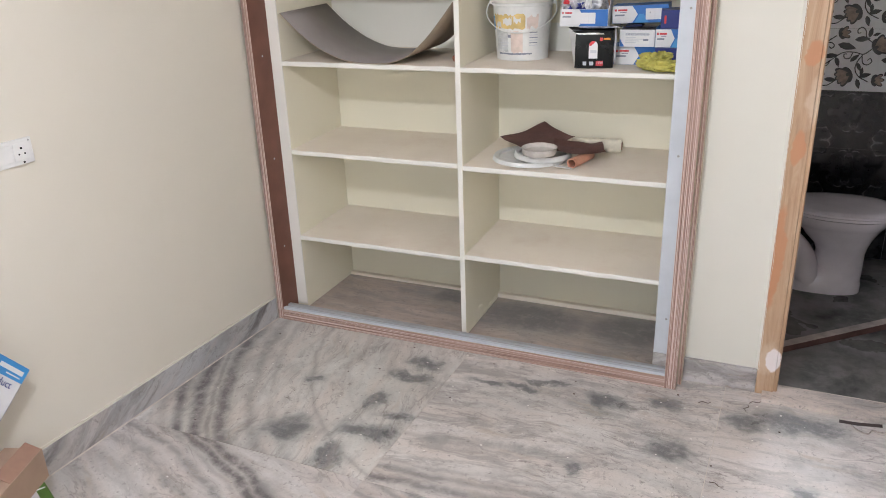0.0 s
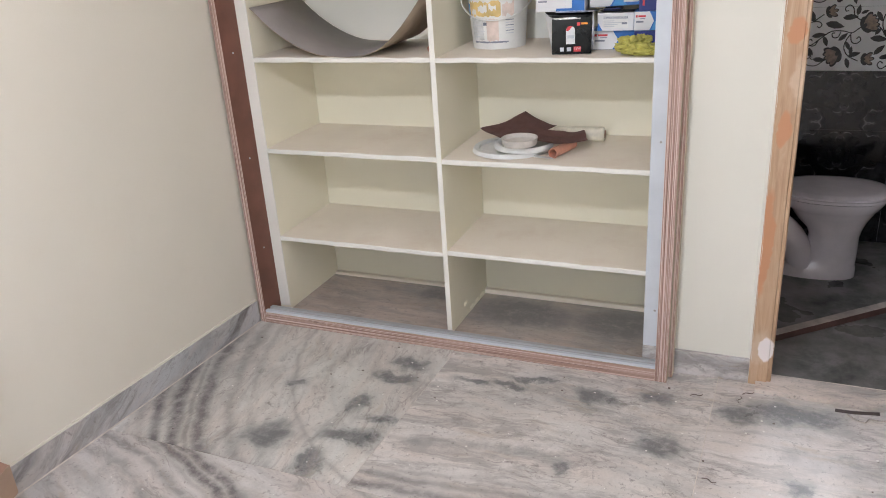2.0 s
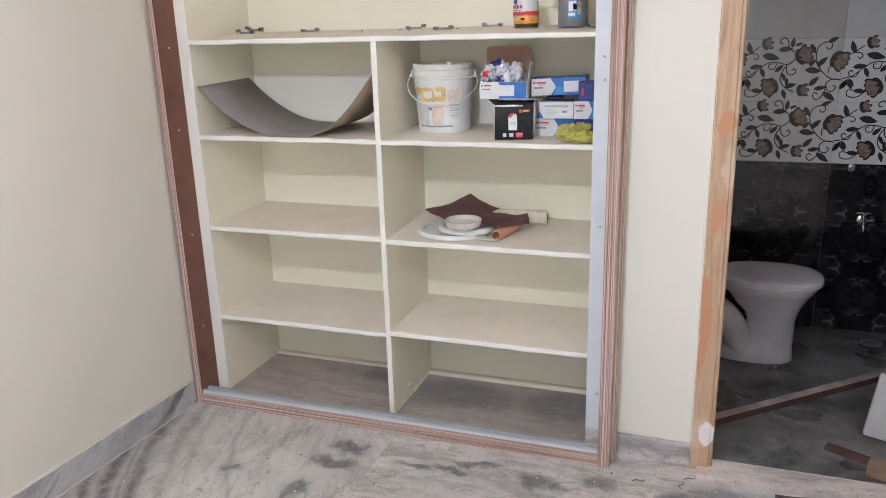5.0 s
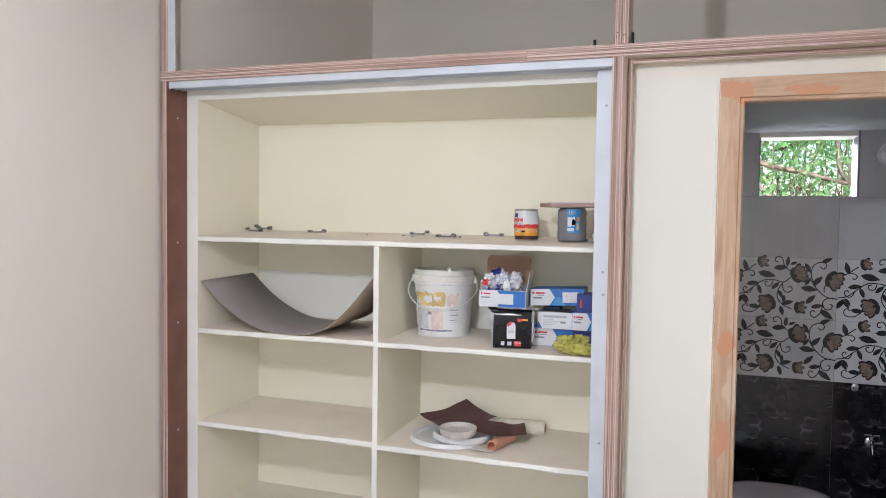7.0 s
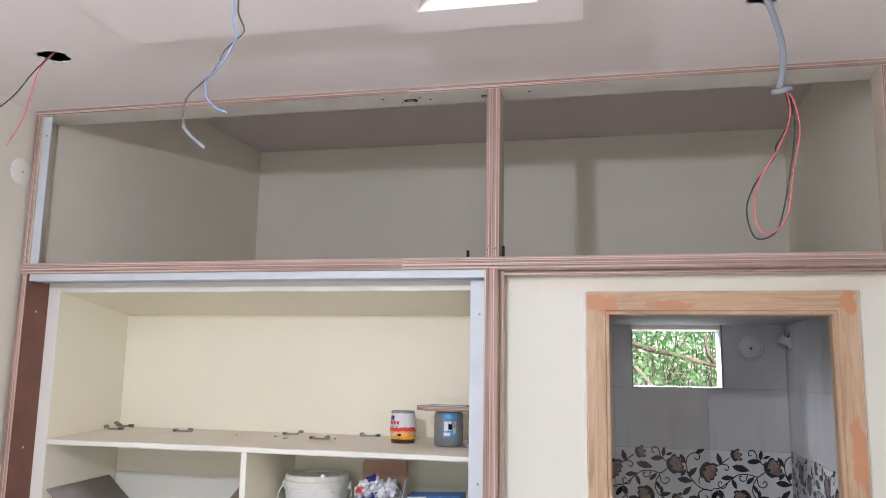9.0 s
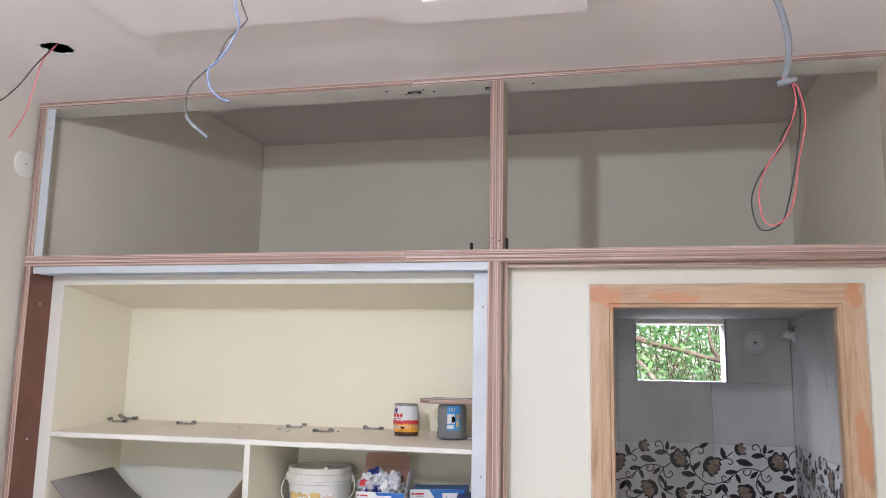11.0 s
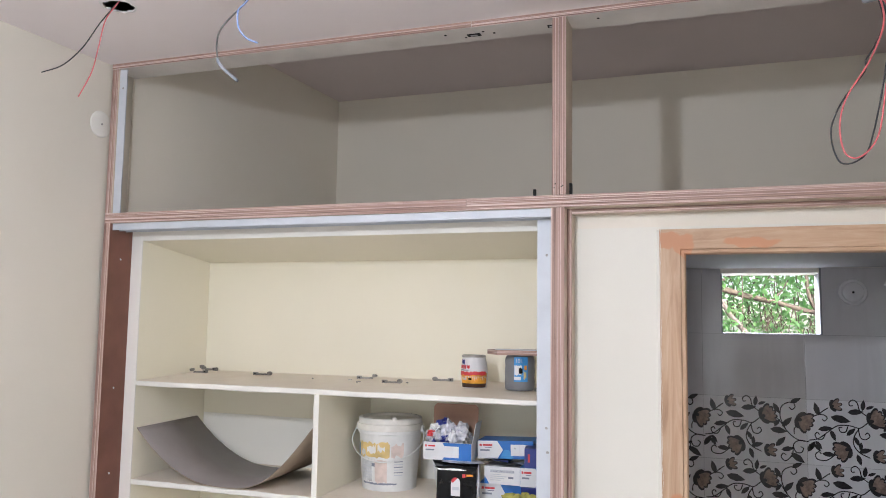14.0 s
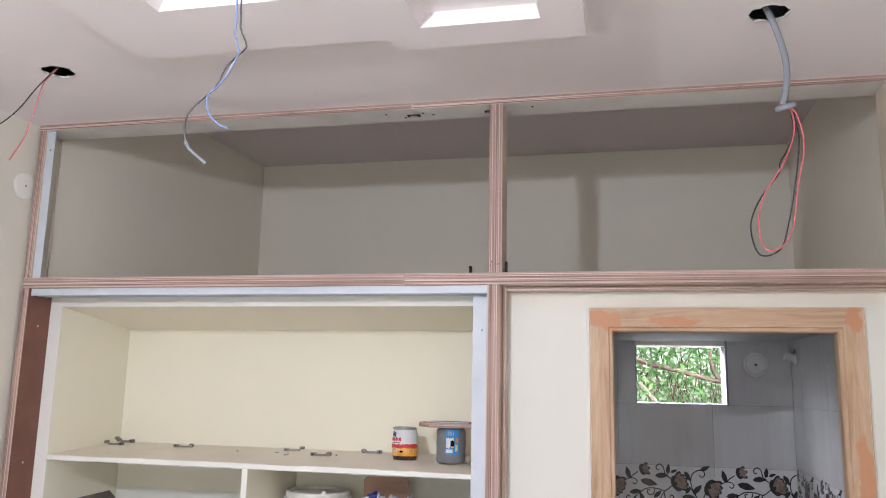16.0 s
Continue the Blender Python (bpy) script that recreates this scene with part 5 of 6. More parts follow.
def patch(bm, outline, y, thick=0.0006):
    """A flat printed shape in the local x-z plane, just proud of a front face at y."""
    return prism(bm, outline, y - thick, y, axis=1)


def rect(x0, x1, z0, z1):
    return [(x0, z0), (x1, z0), (x1, z1), (x0, z1)]


def wording(name, text, size, m, mat, parent, label=""):
    """Readable words in the built-in font as a flat mesh."""
    cu = bpy.data.curves.new("words", "FONT")
    cu.body, cu.size, cu.extrude = text, size, 0.0002
    tmp = new("words", cu)
    me = bpy.data.meshes.new_from_object(tmp.evaluated_get(bpy.context.evaluated_depsgraph_get()))
    bpy.data.objects.remove(tmp)
    bpy.data.curves.remove(cu)
    me.materials.clear()
    me.materials.append(mat)
    ob = new(name, me)
    ob.parent = parent
    ob.matrix_basis = m
    return tagged(ob, label)


def crumple(bm, centre, size, seed, rough=0.35, div=3):
    """A crumpled wad."""
    r = random.Random(seed)
    tmp = bmesh.new()
    bmesh.ops.create_icosphere(tmp, subdivisions=div, radius=1)
    noise_off = Vector((seed * 3.1, seed * 1.7, seed * 0.9))
    for v in tmp.verts:
        k = 1 + rough * (noise.noise(v.co * 2.2 + noise_off) + 0.6 * noise.noise(v.co * 5 + noise_off)) + r.uniform(-0.05, 0.05)
        v.co = Vector((v.co.x * size[0] * k, v.co.y * size[1] * k, max(v.co.z * size[2] * k, -size[2] * 0.8)))
    tmp.transform(Matrix.Translation(centre))
    merge(bm, tmp)
    return bm


def bent_sheet():
    """Springy laminate sheet curved between the cell's sides."""
    bm = bmesh.new()
    t = 0.0022
    xs = [(0.240, 1.388), (0.33, 1.308), (0.43, 1.244), (0.53, 1.205), (0.62, 1.1925), (0.70, 1.1925), (0.77, 1.200), (0.84, 1.228), (0.91, 1.285), (0.975, 1.356), (1.036, 1.432)]
    path = curve([(x, 0, z) for x, z in xs], 5)
    n = len(path)
    rows = []
    for i, p in enumerate(path):
        d = (path[min(i + 1, n - 1)] - path[max(i - 1, 0)]).normalized()
        up = Vector((-d.z, 0, d.x)) * t
        y0, y1 = 0.012 - 0.010 * math.sin(math.pi * i / n), 0.395
        rows.append([bm.verts.new((p.x, y0, p.z)), bm.verts.new((p.x + up.x, y0, p.z + up.z)), bm.verts.new((p.x + up.x, y1, p.z + up.z + 0.008)), bm.verts.new((p.x, y1, p.z + 0.008))])
    for a, b in zip(rows, rows[1:]):
        for k in range(4):
            f = bm.faces.new((a[k], a[(k + 1) % 4], b[(k + 1) % 4], b[k]))
            f.material_index = 0 if k == 1 else 1
            f.smooth = k in (1, 3)
    bm.faces.new(rows[0][::-1]), bm.faces.new(rows[-1])
    tagged(mesh_object("laminate_sheet", bm, [SHEET_TOP, SHEET_BACK]), "grey laminate sheet bent into a curve on the shelf", "sheet")
    # plug behind it
    bm = lathe(bmesh.new(), [(0, 0), (0.014, 0), (0.016, 0.006), (0.016, 0.04), (0.011, 0.046), (0, 0.046)], 20)
    ob = mesh_object("terracotta_plug", bm, TERRA, True)
    ob.matrix_basis = pose(1.005, 0.10, S3 + 0.016, 80, 0, 50)
    tagged(ob, "small terracotta coloured plug lying on the shelf", "plug")


bent_sheet()


def arc_patch(r0, r1, z0, z1, a0, a1, steps=14, off=0.0007, wob=0.0, seed=0):
    """A printed patch wrapped on a slightly conical side; angles in degrees, -90 faces the room."""
    r = random.Random(seed)
    bm = bmesh.new()
    cols = []
    for i in range(steps + 1):
        a = radians(a0 + (a1 - a0) * i / steps)
        col = []
        lo = z0 + (r.uniform(-wob, wob) if wob else 0)
        hi = z1 + (r.uniform(-wob, wob) if wob else 0)
        for z in (lo, hi):
            rr = r0(z) + off
            col.append(bm.verts.new((rr * math.cos(a), rr * math.sin(a), z)))
        for z in (hi, lo):
            rr = r0(z) - 0.0004
            col.append(bm.verts.new((rr * math.cos(a), rr * math.sin(a), z)))
        cols.append(col)
    for p, q in zip(cols, cols[1:]):
        for k in range(4):
            bm.faces.new((p[k], p[(k + 1) % 4], q[(k + 1) % 4], q[k]))
    bm.faces.new(cols[0][::-1]), bm.faces.new(cols[-1])
    return bm


def paint_bucket():
    b = empty("paint_bucket", pose(1.232, 0.275, S3, 0, 0, 8), "used white plastic paint bucket with lid and wire handle", "bucket")
    rad = lambda z: 0.104 + 0.017 * z / 0.23
    prof = [(0, 0.004), (0.098, 0.004), (0.100, 0.0), (0.104, 0.002), (rad(0.21), 0.21), (0.124, 0.212), (0.124, 0.222), (0.121, 0.224), (0.121, 0.236), (0, 0.236)]
    tub = part("tub", lathe(bmesh.new(), prof, 56), TUB, b, smooth=True)
    lid = [(0, 0.258), (0.108, 0.258), (0.110, 0.268), (0.119, 0.269), (0.1225, 0.265), (0.1225, 0.250), (0.1215, 0.248), (0.1265, 0.246), (0.1275, 0.243), (0.1275, 0.224), (0.1245, 0.223), (0.1225, 0.236), (0, 0.238)]
    lid_ob = part("lid", lathe(bmesh.new(), lid, 56), TUB_LID, b, "cream lid with drips of paint", smooth=True)
    bm = bmesh.new()
    bmesh.ops.create_uvsphere(bm, u_segments=14, v_segments=8, radius=0.010)
    part("spout_cap", bm, TUB_LID, lid_ob, m=pose(0.045, -0.106, 0.270), smooth=True)
    hp = [(-0.133, -0.004, 0.225)] + [(-0.147 * math.cos(t), -0.128 * math.sin(t), 0.225 - 0.112 * math.sin(t) ** 0.8) for t in [radians(a) for a in range(15, 180, 15)]] + [(0.133, -0.004, 0.225)]
    part("handle", tube(bmesh.new(), curve(hp, 3), 0.0025, 8), TUB, b, smooth=True)
    for s in (-1, 1):
        part("handle_lug", box(bmesh.new(), (s * 0.128 - 0.006, -0.012, 0.213), (s * 0.128 + 0.006, 0.012, 0.238), 0.003), TUB, b)
    part("label", arc_patch(rad, rad, 0.125, 0.180, -150, -75, 18, wob=0.006, seed=3), YELLOW, tub, "torn yellow label print")
    part("label", arc_patch(rad, rad, 0.133, 0.150, -142, -128, 6, off=0.0014, wob=0.008, seed=12), TUB, tub, "scratched patch")
    part("label", arc_patch(rad, rad, 0.152, 0.170, -98, -84, 6, off=0.0014, wob=0.009, seed=13), TUB, tub, "scratched patch")
    part("label", arc_patch(rad, rad, 0.036, 0.118, -145, -112, 10, off=0.0005, wob=0.004, seed=14), plain("greyed_label", (0.60, 0.61, 0.62), 0.5, vary=0.3, scale=40), b, "rubbed grey label")
    part("label", arc_patch(rad, rad, 0.130, 0.175, -72, -48, 8, wob=0.008, seed=4), PINK, tub, "faded label print")
    part("label", arc_patch(rad, rad, 0.120, 0.170, -163, -152, 4, wob=0.004, seed=5), SKYBLUE, tub, "blue label print")
    part("label", arc_patch(rad, rad, 0.035, 0.115, -105, -80, 8, wob=0.006, seed=6), PINK, tub, "faded pink print")
    part("label", arc_patch(rad, rad, 0.145, 0.168, -122, -102, 8, off=0.0014, wob=0.007, seed=7), TUB, tub, "scratched patch")
    part("label_lines", arc_patch(rad, rad, 0.026, 0.032, -140, -60, 18, wob=0.0012, seed=8), GREYINK, tub)
    part("label_code", arc_patch(rad, rad, 0.092, 0.104, -112, -104, 3), GREYINK, tub)
    for k in range(5):
        part("label_lines", arc_patch(rad, rad, 0.048 + 0.011 * k, 0.0505 + 0.011 * k, -138, -118 + 4 * (k % 3), 5), PALEINK, tub)
    for k in range(6):
        part("label_lines", arc_patch(rad, rad, 0.060 + 0.010 * k, 0.063 + 0.010 * k, -66, -48, 4), GREYINK if k % 2 else PALEINK, b)


paint_bucket()


def carton(name, w, d, h, m, body, label, category="box", group=""):
    """A closed card box standing on its base; local x along the front, front face at y = 0."""
    e = empty(name, m, label, category, group)
    part("shell", box(bmesh.new(), (0, 0, 0), (w, d, h), 0.0012), body, e)
    return e


def blue_box(m, w, h, d, shade, picture, group="switch boxes on the shelf"):
    """Blue switch carton: white arrow panel with small print, lighter wedge."""
    e = carton("switch_box", w, d, h, m, shade, "blue and white cardboard box for switches", "box", group)
    pan = part("panel", patch(bmesh.new(), [(0.001, 0.001), (w * 0.36, 0.001), (w * 0.46, h * 0.5), (w * 0.36, h - 0.001), (0.001, h - 0.001)], 0.0), CARTON, e, "white arrow-shaped panel")
    part("wedge", patch(bmesh.new(), [(w * 0.40, 0.001), (w * 0.66, 0.001), (w * 0.56, h * 0.5), (w * 0.48, h * 0.5)], 0.0), SKYBLUE, e)
    part("logo_bar", patch(bmesh.new(), rect(w * 0.10, w * 0.27, h * 0.70, h * 0.80), -0.0007), REDINK, pan)
    part("logo_square", patch(bmesh.new(), rect(w * 0.04, w * 0.08, h * 0.69, h * 0.81), -0.0007), REDINK, pan)
    part("text_bar", patch(bmesh.new(), rect(w * 0.14, w * 0.26, h * 0.60, h * 0.64), -0.0007), GREYINK, pan)
    part("text_bar", patch(bmesh.new(), rect(w * 0.05, w * 0.22, h * 0.42, h * 0.51), -0.0007), GREYINK, pan)
    if picture:
        pic = part("picture", patch(bmesh.new(), rect(w * 0.60, w * 0.90, h * 0.18, h * 0.80), -0.0007), CARTON, e, "white picture of a switch")
        part("picture_line", patch(bmesh.new(), rect(w * 0.76, w * 0.765, h * 0.22, h * 0.76), -0.0014), PALEINK, pic)
        part("picture_dot", patch(bmesh.new(), rect(w * 0.67, w * 0.685, h * 0.55, h * 0.62), -0.0014), GREYINK, pic)
    return e


# the stack of blue cartons
blue_box(pose(1.630, 0.165, S3, 0, 0, 6), 0.205, 0.068, 0.13, BLUE, False)
carton("switch_box", 0.150, 0.12, 0.066, pose(1.785, 0.150, S3, 0, 0, 6), NAVY, "plain deep blue cardboard box", "box", "switch boxes on the shelf")
second = carton("switch_box", 0.128, 0.12, 0.062, pose(1.652, 0.150, S3 + 0.0685, 0, 0, 4), CARTON, "white box with a printed label and lifted flap", "box", "switch boxes on the shelf")
part("sticker", patch(bmesh.new(), rect(0.020, 0.108, 0.010, 0.052), 0.0), TUB, second, "pale paper sticker")
part("sticker_head", patch(bmesh.new(), rect(0.021, 0.107, 0.041, 0.051), -0.0007), PALEINK, second)
wording("sticker_words", "1 WAY SWITCH,10A", 0.0095, pose(0.023, -0.0015, 0.0425, 90), GREYINK, second)
for k in range(4):
    part("text_bar", patch(bmesh.new(), rect(0.022, 0.06 + 0.012 * (k % 3), 0.014 + 0.0065 * k, 0.0165 + 0.0065 * k), -0.0007), PALEINK, second)
part("text_bar", patch(bmesh.new(), rect(0.086, 0.105, 0.022, 0.029), -0.0007), GREYINK, second)
part("blue_corner", patch(bmesh.new(), [(0.001, 0.001), (0.018, 0.001), (0.001, 0.03)], 0.0), BLUE, second)
part("flap", box(bmesh.new(), (0, -0.06, -0.0008), (0.128, 0.06, 0.0008)), DARK, second, "dark open top flap", m=pose(0.064, 0.055, 0.068, -7, 5, 0) @ Matrix.Translation((-0.064, 0, 0)))
blue_box(pose(1.783, 0.146, S3 + 0.0685, 0, 0, 4), 0.150, 0.066, 0.13, BLUE, False)
blue_box(pose(1.612, 0.200, S3 + 0.146, 0, -2, 3), 0.205, 0.064, 0.12, BLUE, True)
navy = carton("switch_box", 0.120, 0.11, 0.066, pose(1.800, 0.140, S3 + 0.1365, 0, 0, 8), NAVY, "deep blue cardboard box with a small red mark", "box", "switch boxes on the shelf")
part("logo_bar", patch(bmesh.new(), rect(0.012, 0.019, 0.018, 0.046), 0.0), REDINK, navy)
for x in (1.66, 1.80):
    b = carton("folded_carton", 0.06, 0.08, 0.010, pose(x, 0.22, S3 + 0.1315, 0, 0, 3), NAVY, "thin dark blue folded carton lid", "box")


def black_box():
    e = empty("lamp_box", pose(1.508, 0.050, S3, 0, 0, 12), "glossy black lamp carton with small red print", "box")
    bm = bmesh.new()
    w, d, h = 0.140, 0.10, 0.128
    lo = [(0, 0), (w, 0), (w + 0.004, d), (-0.006, d)]
    hi = [(0.002, 0.004), (w - 0.001, 0.004), (w + 0.006, d), (-0.030, d)]
    a = [bm.verts.new((x, y, 0)) for x, y in lo]
    b = [bm.verts.new((x, y, h + (0.012 if k > 1 else 0))) for k, (x, y) in enumerate(hi)]
    bm.faces.new(a[::-1]), bm.faces.new(b)
    for k in range(4):
        f = bm.faces.new((a[k], a[(k + 1) % 4], b[(k + 1) % 4], b[k]))
        f.material_index = 0 if k != 3 else 1
    bmesh.ops.bevel(bm, geom=list(bm.edges), offset=0.0015, segments=1, affect="EDGES")
    part("shell", bm, [BLACKCARD, CARTON], e)
    bm = prism(bmesh.new(), [(0.003, 0.1285), (0.1385, 0.1285), (0.140, 0.133), (0.05, 0.1375), (-0.012, 0.134)], 0.006, 0.0085, axis=1)
    part("top_flap", bm, BLACKCARD, e, "creased glossy top flap")
    part("plastic_wrap", crumple(bmesh.new(), (0.085, 0.070, 0.141), (0.075, 0.030, 0.0035), 41, 0.5), FOIL, e, "torn clear plastic wrap")
    part("plastic_wrap", crumple(bmesh.new(), (0.146, 0.012, 0.075), (0.004, 0.010, 0.062), 42, 0.5), FOIL, e, "torn clear plastic wrap")
    part("plastic_wrap", crumple(bmesh.new(), (0.050, 0.0035, 0.124), (0.050, 0.0022, 0.0035), 43, 0.6), CHROME, e, "shiny folded film")
    part("picture", patch(bmesh.new(), [(0.051, 0.035), (0.083, 0.035), (0.083, 0.082)] + [(0.067 + 0.016 * math.cos(radians(a)), 0.082 + 0.016 * math.sin(radians(a))) for a in range(0, 181, 20)] + [(0.051, 0.082)], 0.0012), CARTON, e, "white lamp-shaped picture")
    part("picture_top", patch(bmesh.new(), [(0.067 + 0.0155 * math.cos(radians(a)), 0.083 + 0.0155 * math.sin(radians(a))) for a in range(60, 181, 20)] + [(0.058, 0.080)], 0.0004), REDINK, e)
    part("picture_text", patch(bmesh.new(), rect(0.056, 0.079, 0.055, 0.066), 0.0004), PALEINK, e)
    for x0, x1 in ((0.030, 0.043), (0.054, 0.069)):
        part("text_bar", patch(bmesh.new(), rect(x0, x1, 0.010, 0.024), 0.0008), PALEINK, e)
    part("badge", patch(bmesh.new(), rect(0.078, 0.104, 0.008, 0.026), 0.0008), REDINK, e)
    wording("badge_words", "12W", 0.012, pose(0.0795, -0.0003, 0.0155, 90), CARTON, e)
    part("logo_bar", patch(bmesh.new(), rect(0.104, 0.128, 0.102, 0.109), 0.0030), ORANGE, e)
    part("logo_bar", patch(bmesh.new(), rect(0.090, 0.101, 0.098, 0.110), 0.0030), REDINK, e)


black_box()


def open_carton():
    """Open switch carton full of wrapped fittings, standing on the black box."""
    e = empty("open_carton", pose(1.432, 0.115, S3 + 0.1437, 0, 0, 5), "open blue and white carton full of wrapped fittings", "box")
    w, d, h, t = 0.178, 0.115, 0.062, 0.0015
    bm = box(bmesh.new(), (0, 0, 0), (w, d, t))
    box(bm, (0, 0, t), (w, t, h)), box(bm, (0, d - t, t), (w, d, h)), box(bm, (0, t, t), (t, d - t, h)), box(bm, (w - t, t, t), (w, d - t, h))
    part("tray", bm, CARTON, e)
    part("side_flap", box(bmesh.new(), (0, 0, 0), (t, 0.10, 0.075)), CARTON, e, m=pose(w, 0.008, h - 0.002, 0, 10, 0))
    bm = prism(bmesh.new(), [(0.002, 0.0), (w - 0.004, 0.0), (w - 0.004, 0.115), (w - 0.016, 0.128), (0.012, 0.128), (0.002, 0.115)], 0, t, axis=1)
    part("lid_flap", bm, KRAFT, e, "brown raised lid flap", m=pose(0.002, d, h - 0.002, -6))
    part("blue_panel", patch(bmesh.new(), [(w * 0.40, 0.001), (w - 0.001, 0.001), (w - 0.001, h - 0.001), (w * 0.40, h - 0.001), (w * 0.50, h * 0.5)], 0.0), BLUE, e)
    part("picture", patch(bmesh.new(), rect(w * 0.44, w * 0.74, h * 0.16, h * 0.80), -0.0007), CARTON, e)
    part("picture_line", patch(bmesh.new(), rect(w * 0.60, w * 0.605, h * 0.2, h * 0.75), -0.0014), PALEINK, e)
    part("logo_bar", patch(bmesh.new(), rect(w * 0.10, w * 0.25, h * 0.74, h * 0.83), -0.0007), REDINK, e)
    part("logo_square", patch(bmesh.new(), rect(w * 0.04, w * 0.07, h * 0.72, h * 0.84), -0.0007), REDINK, e)
    part("text_bar", patch(bmesh.new(), rect(w * 0.05, w * 0.23, h * 0.52, h * 0.60), -0.0007), GREYINK, e)
    bags = ((0.040, 0.045, 0.072, 0.040, 0.032, 0.040, FOIL), (0.062, 0.030, 0.062, 0.034, 0.022, 0.026, BAG_BLUE), (0.058, 0.060, 0.118, 0.024, 0.020, 0.022, BAG_BLUE), (0.082, 0.050, 0.092, 0.028, 0.03, 0.045, FOIL),
            (0.128, 0.055, 0.080, 0.036, 0.034, 0.040, FOIL), (0.150, 0.050, 0.070, 0.018, 0.03, 0.03, STEEL), (0.022, 0.030, 0.088, 0.016, 0.014, 0.012, REDINK), (0.100, 0.030, 0.072, 0.014, 0.012, 0.03, CARTON), (0.03, 0.05, 0.105, 0.022, 0.02, 0.018, CARTON))
    for k, (x, y, z, a, b, c, mat) in enumerate(bags):
        part("wrapped_fitting", crumple(bmesh.new(), (x, y, z), (a, b, c), k + 2, 0.5), mat, e)


open_carton()


def yellow_cloth():
    bm = crumple(bmesh.new(), (-0.022, 0, 0.030), (0.050, 0.036, 0.032), 21, 0.45, 4)
    crumple(bm, (0.030, -0.012, 0.020), (0.052, 0.034, 0.022), 22, 0.5, 4)
    crumple(bm, (0.012, 0.01, 0.045), (0.032, 0.026, 0.022), 23, 0.6, 4)
    ob = mesh_object("cleaning_cloth", bm, CLOTH, True)
    ob.matrix_basis = pose(1.812, 0.050, S3 - 0.001)
    tagged(ob, "crumpled yellow-green cleaning cloth on the shelf edge", "cloth")


yellow_cloth()


# ---- middle shelf: lids, sandpaper, pipe, roller ----
def lids():
    a = empty("bucket_lid", pose(1.298, 0.185, S2), "large white plastic bucket lid lying flat", "lid")
    part("plate", lathe(bmesh.new(), [(0, 0.006), (0.128, 0.006), (0.132, 0.014), (0.150, 0.016), (0.156, 0.008), (0.158, 0.0), (0.150, 0.001), (0.146, 0.008), (0.13, 0.002), (0, 0.001)], 56), TUB, a, smooth=True)
    a = empty("bucket_lid", pose(1.355, 0.175, S2 + 0.0165), "smaller white lid stacked on a larger one", "lid")
    part("plate", lathe(bmesh.new(), [(0, 0.008), (0.095, 0.008), (0.098, 0.018), (0.112, 0.020), (0.118, 0.010), (0.118, 0.0), (0.110, 0.0), (0, 0.002)], 48), TUB, a, smooth=True)
    a = empty("white_dish", pose(1.364, 0.092, S2 + 0.0465, 1) @ Matrix.Diagonal((0.94, 0.94, 0.85, 1)), "small round white dish with dried paint", "dish")
    part("dish", lathe(bmesh.new(), [(0, 0.010), (0.062, 0.010), (0.068, 0.014), (0.073, 0.032), (0.077, 0.032), (0.073, 0.006), (0.068, 0.0), (0, 0.0)], 44), DISH, a, smooth=True)
    bm = box(bmesh.new(), (0, -0.012, 0), (0.075, 0.012, 0.002), 0.0008)
    ob = mesh_object("paint_scraper", bm, TUB)
    ob.matrix_basis = pose(1.435, 0.045, S2 + 0.014, 0, 10, 22)
    tagged(ob, "thin white plastic scraper leaning on the lid", "scraper")


lids()


def sand_sheet(m, w, d, seed, lift, label):
    """Stiff curled abrasive sheet."""
    bm = bmesh.new()
    n = 14
    g = {}
    for i in range(n + 1):
        for j in range(n + 1):
            u, v = i / n - 0.5, j / n - 0.5
            z = lift * (u * u * 1.5 + (0.3 if seed == 1 else -0.4) * u * v + 0.5 * v * v) + 0.010 * noise.noise(Vector((u * 3, v * 3, seed)))
            for k in (0, 1):
                g[i, j, k] = bm.verts.new((u * w, v * d, z + k * 0.0008))
    for i in range(n):
        for j in range(n):
            for k in (0, 1):
                bm.faces.new((g[i, j, k], g[i + 1, j, k], g[i + 1, j + 1, k], g[i, j + 1, k]))
    for i in range(n):
        for j in (0, n):
            bm.faces.new((g[i, j, 0], g[i + 1, j, 0], g[i + 1, j, 1], g[i, j, 1]))
            bm.faces.new((g[j, i, 0], g[j, i + 1, 0], g[j, i + 1, 1], g[j, i, 1]))
    ob = mesh_object("sandpaper_sheet", bm, SANDPAPER, True)
    ob.matrix_basis = m
    tagged(ob, label, "sandpaper", "sandpaper sheets")


sand_sheet(pose(1.305, 0.262, S2 + 0.062, 8.5) @ pose(0, 0, 0, 0, 0, 53), 0.235, 0.215, 1, 0.022, "curled maroon sandpaper sheet over the lids")
sand_sheet(pose(1.498, 0.205, S2 + 0.046, 4, 2, 18), 0.20, 0.15, 2, 0.03, "flat maroon sandpaper sheet on the shelf")


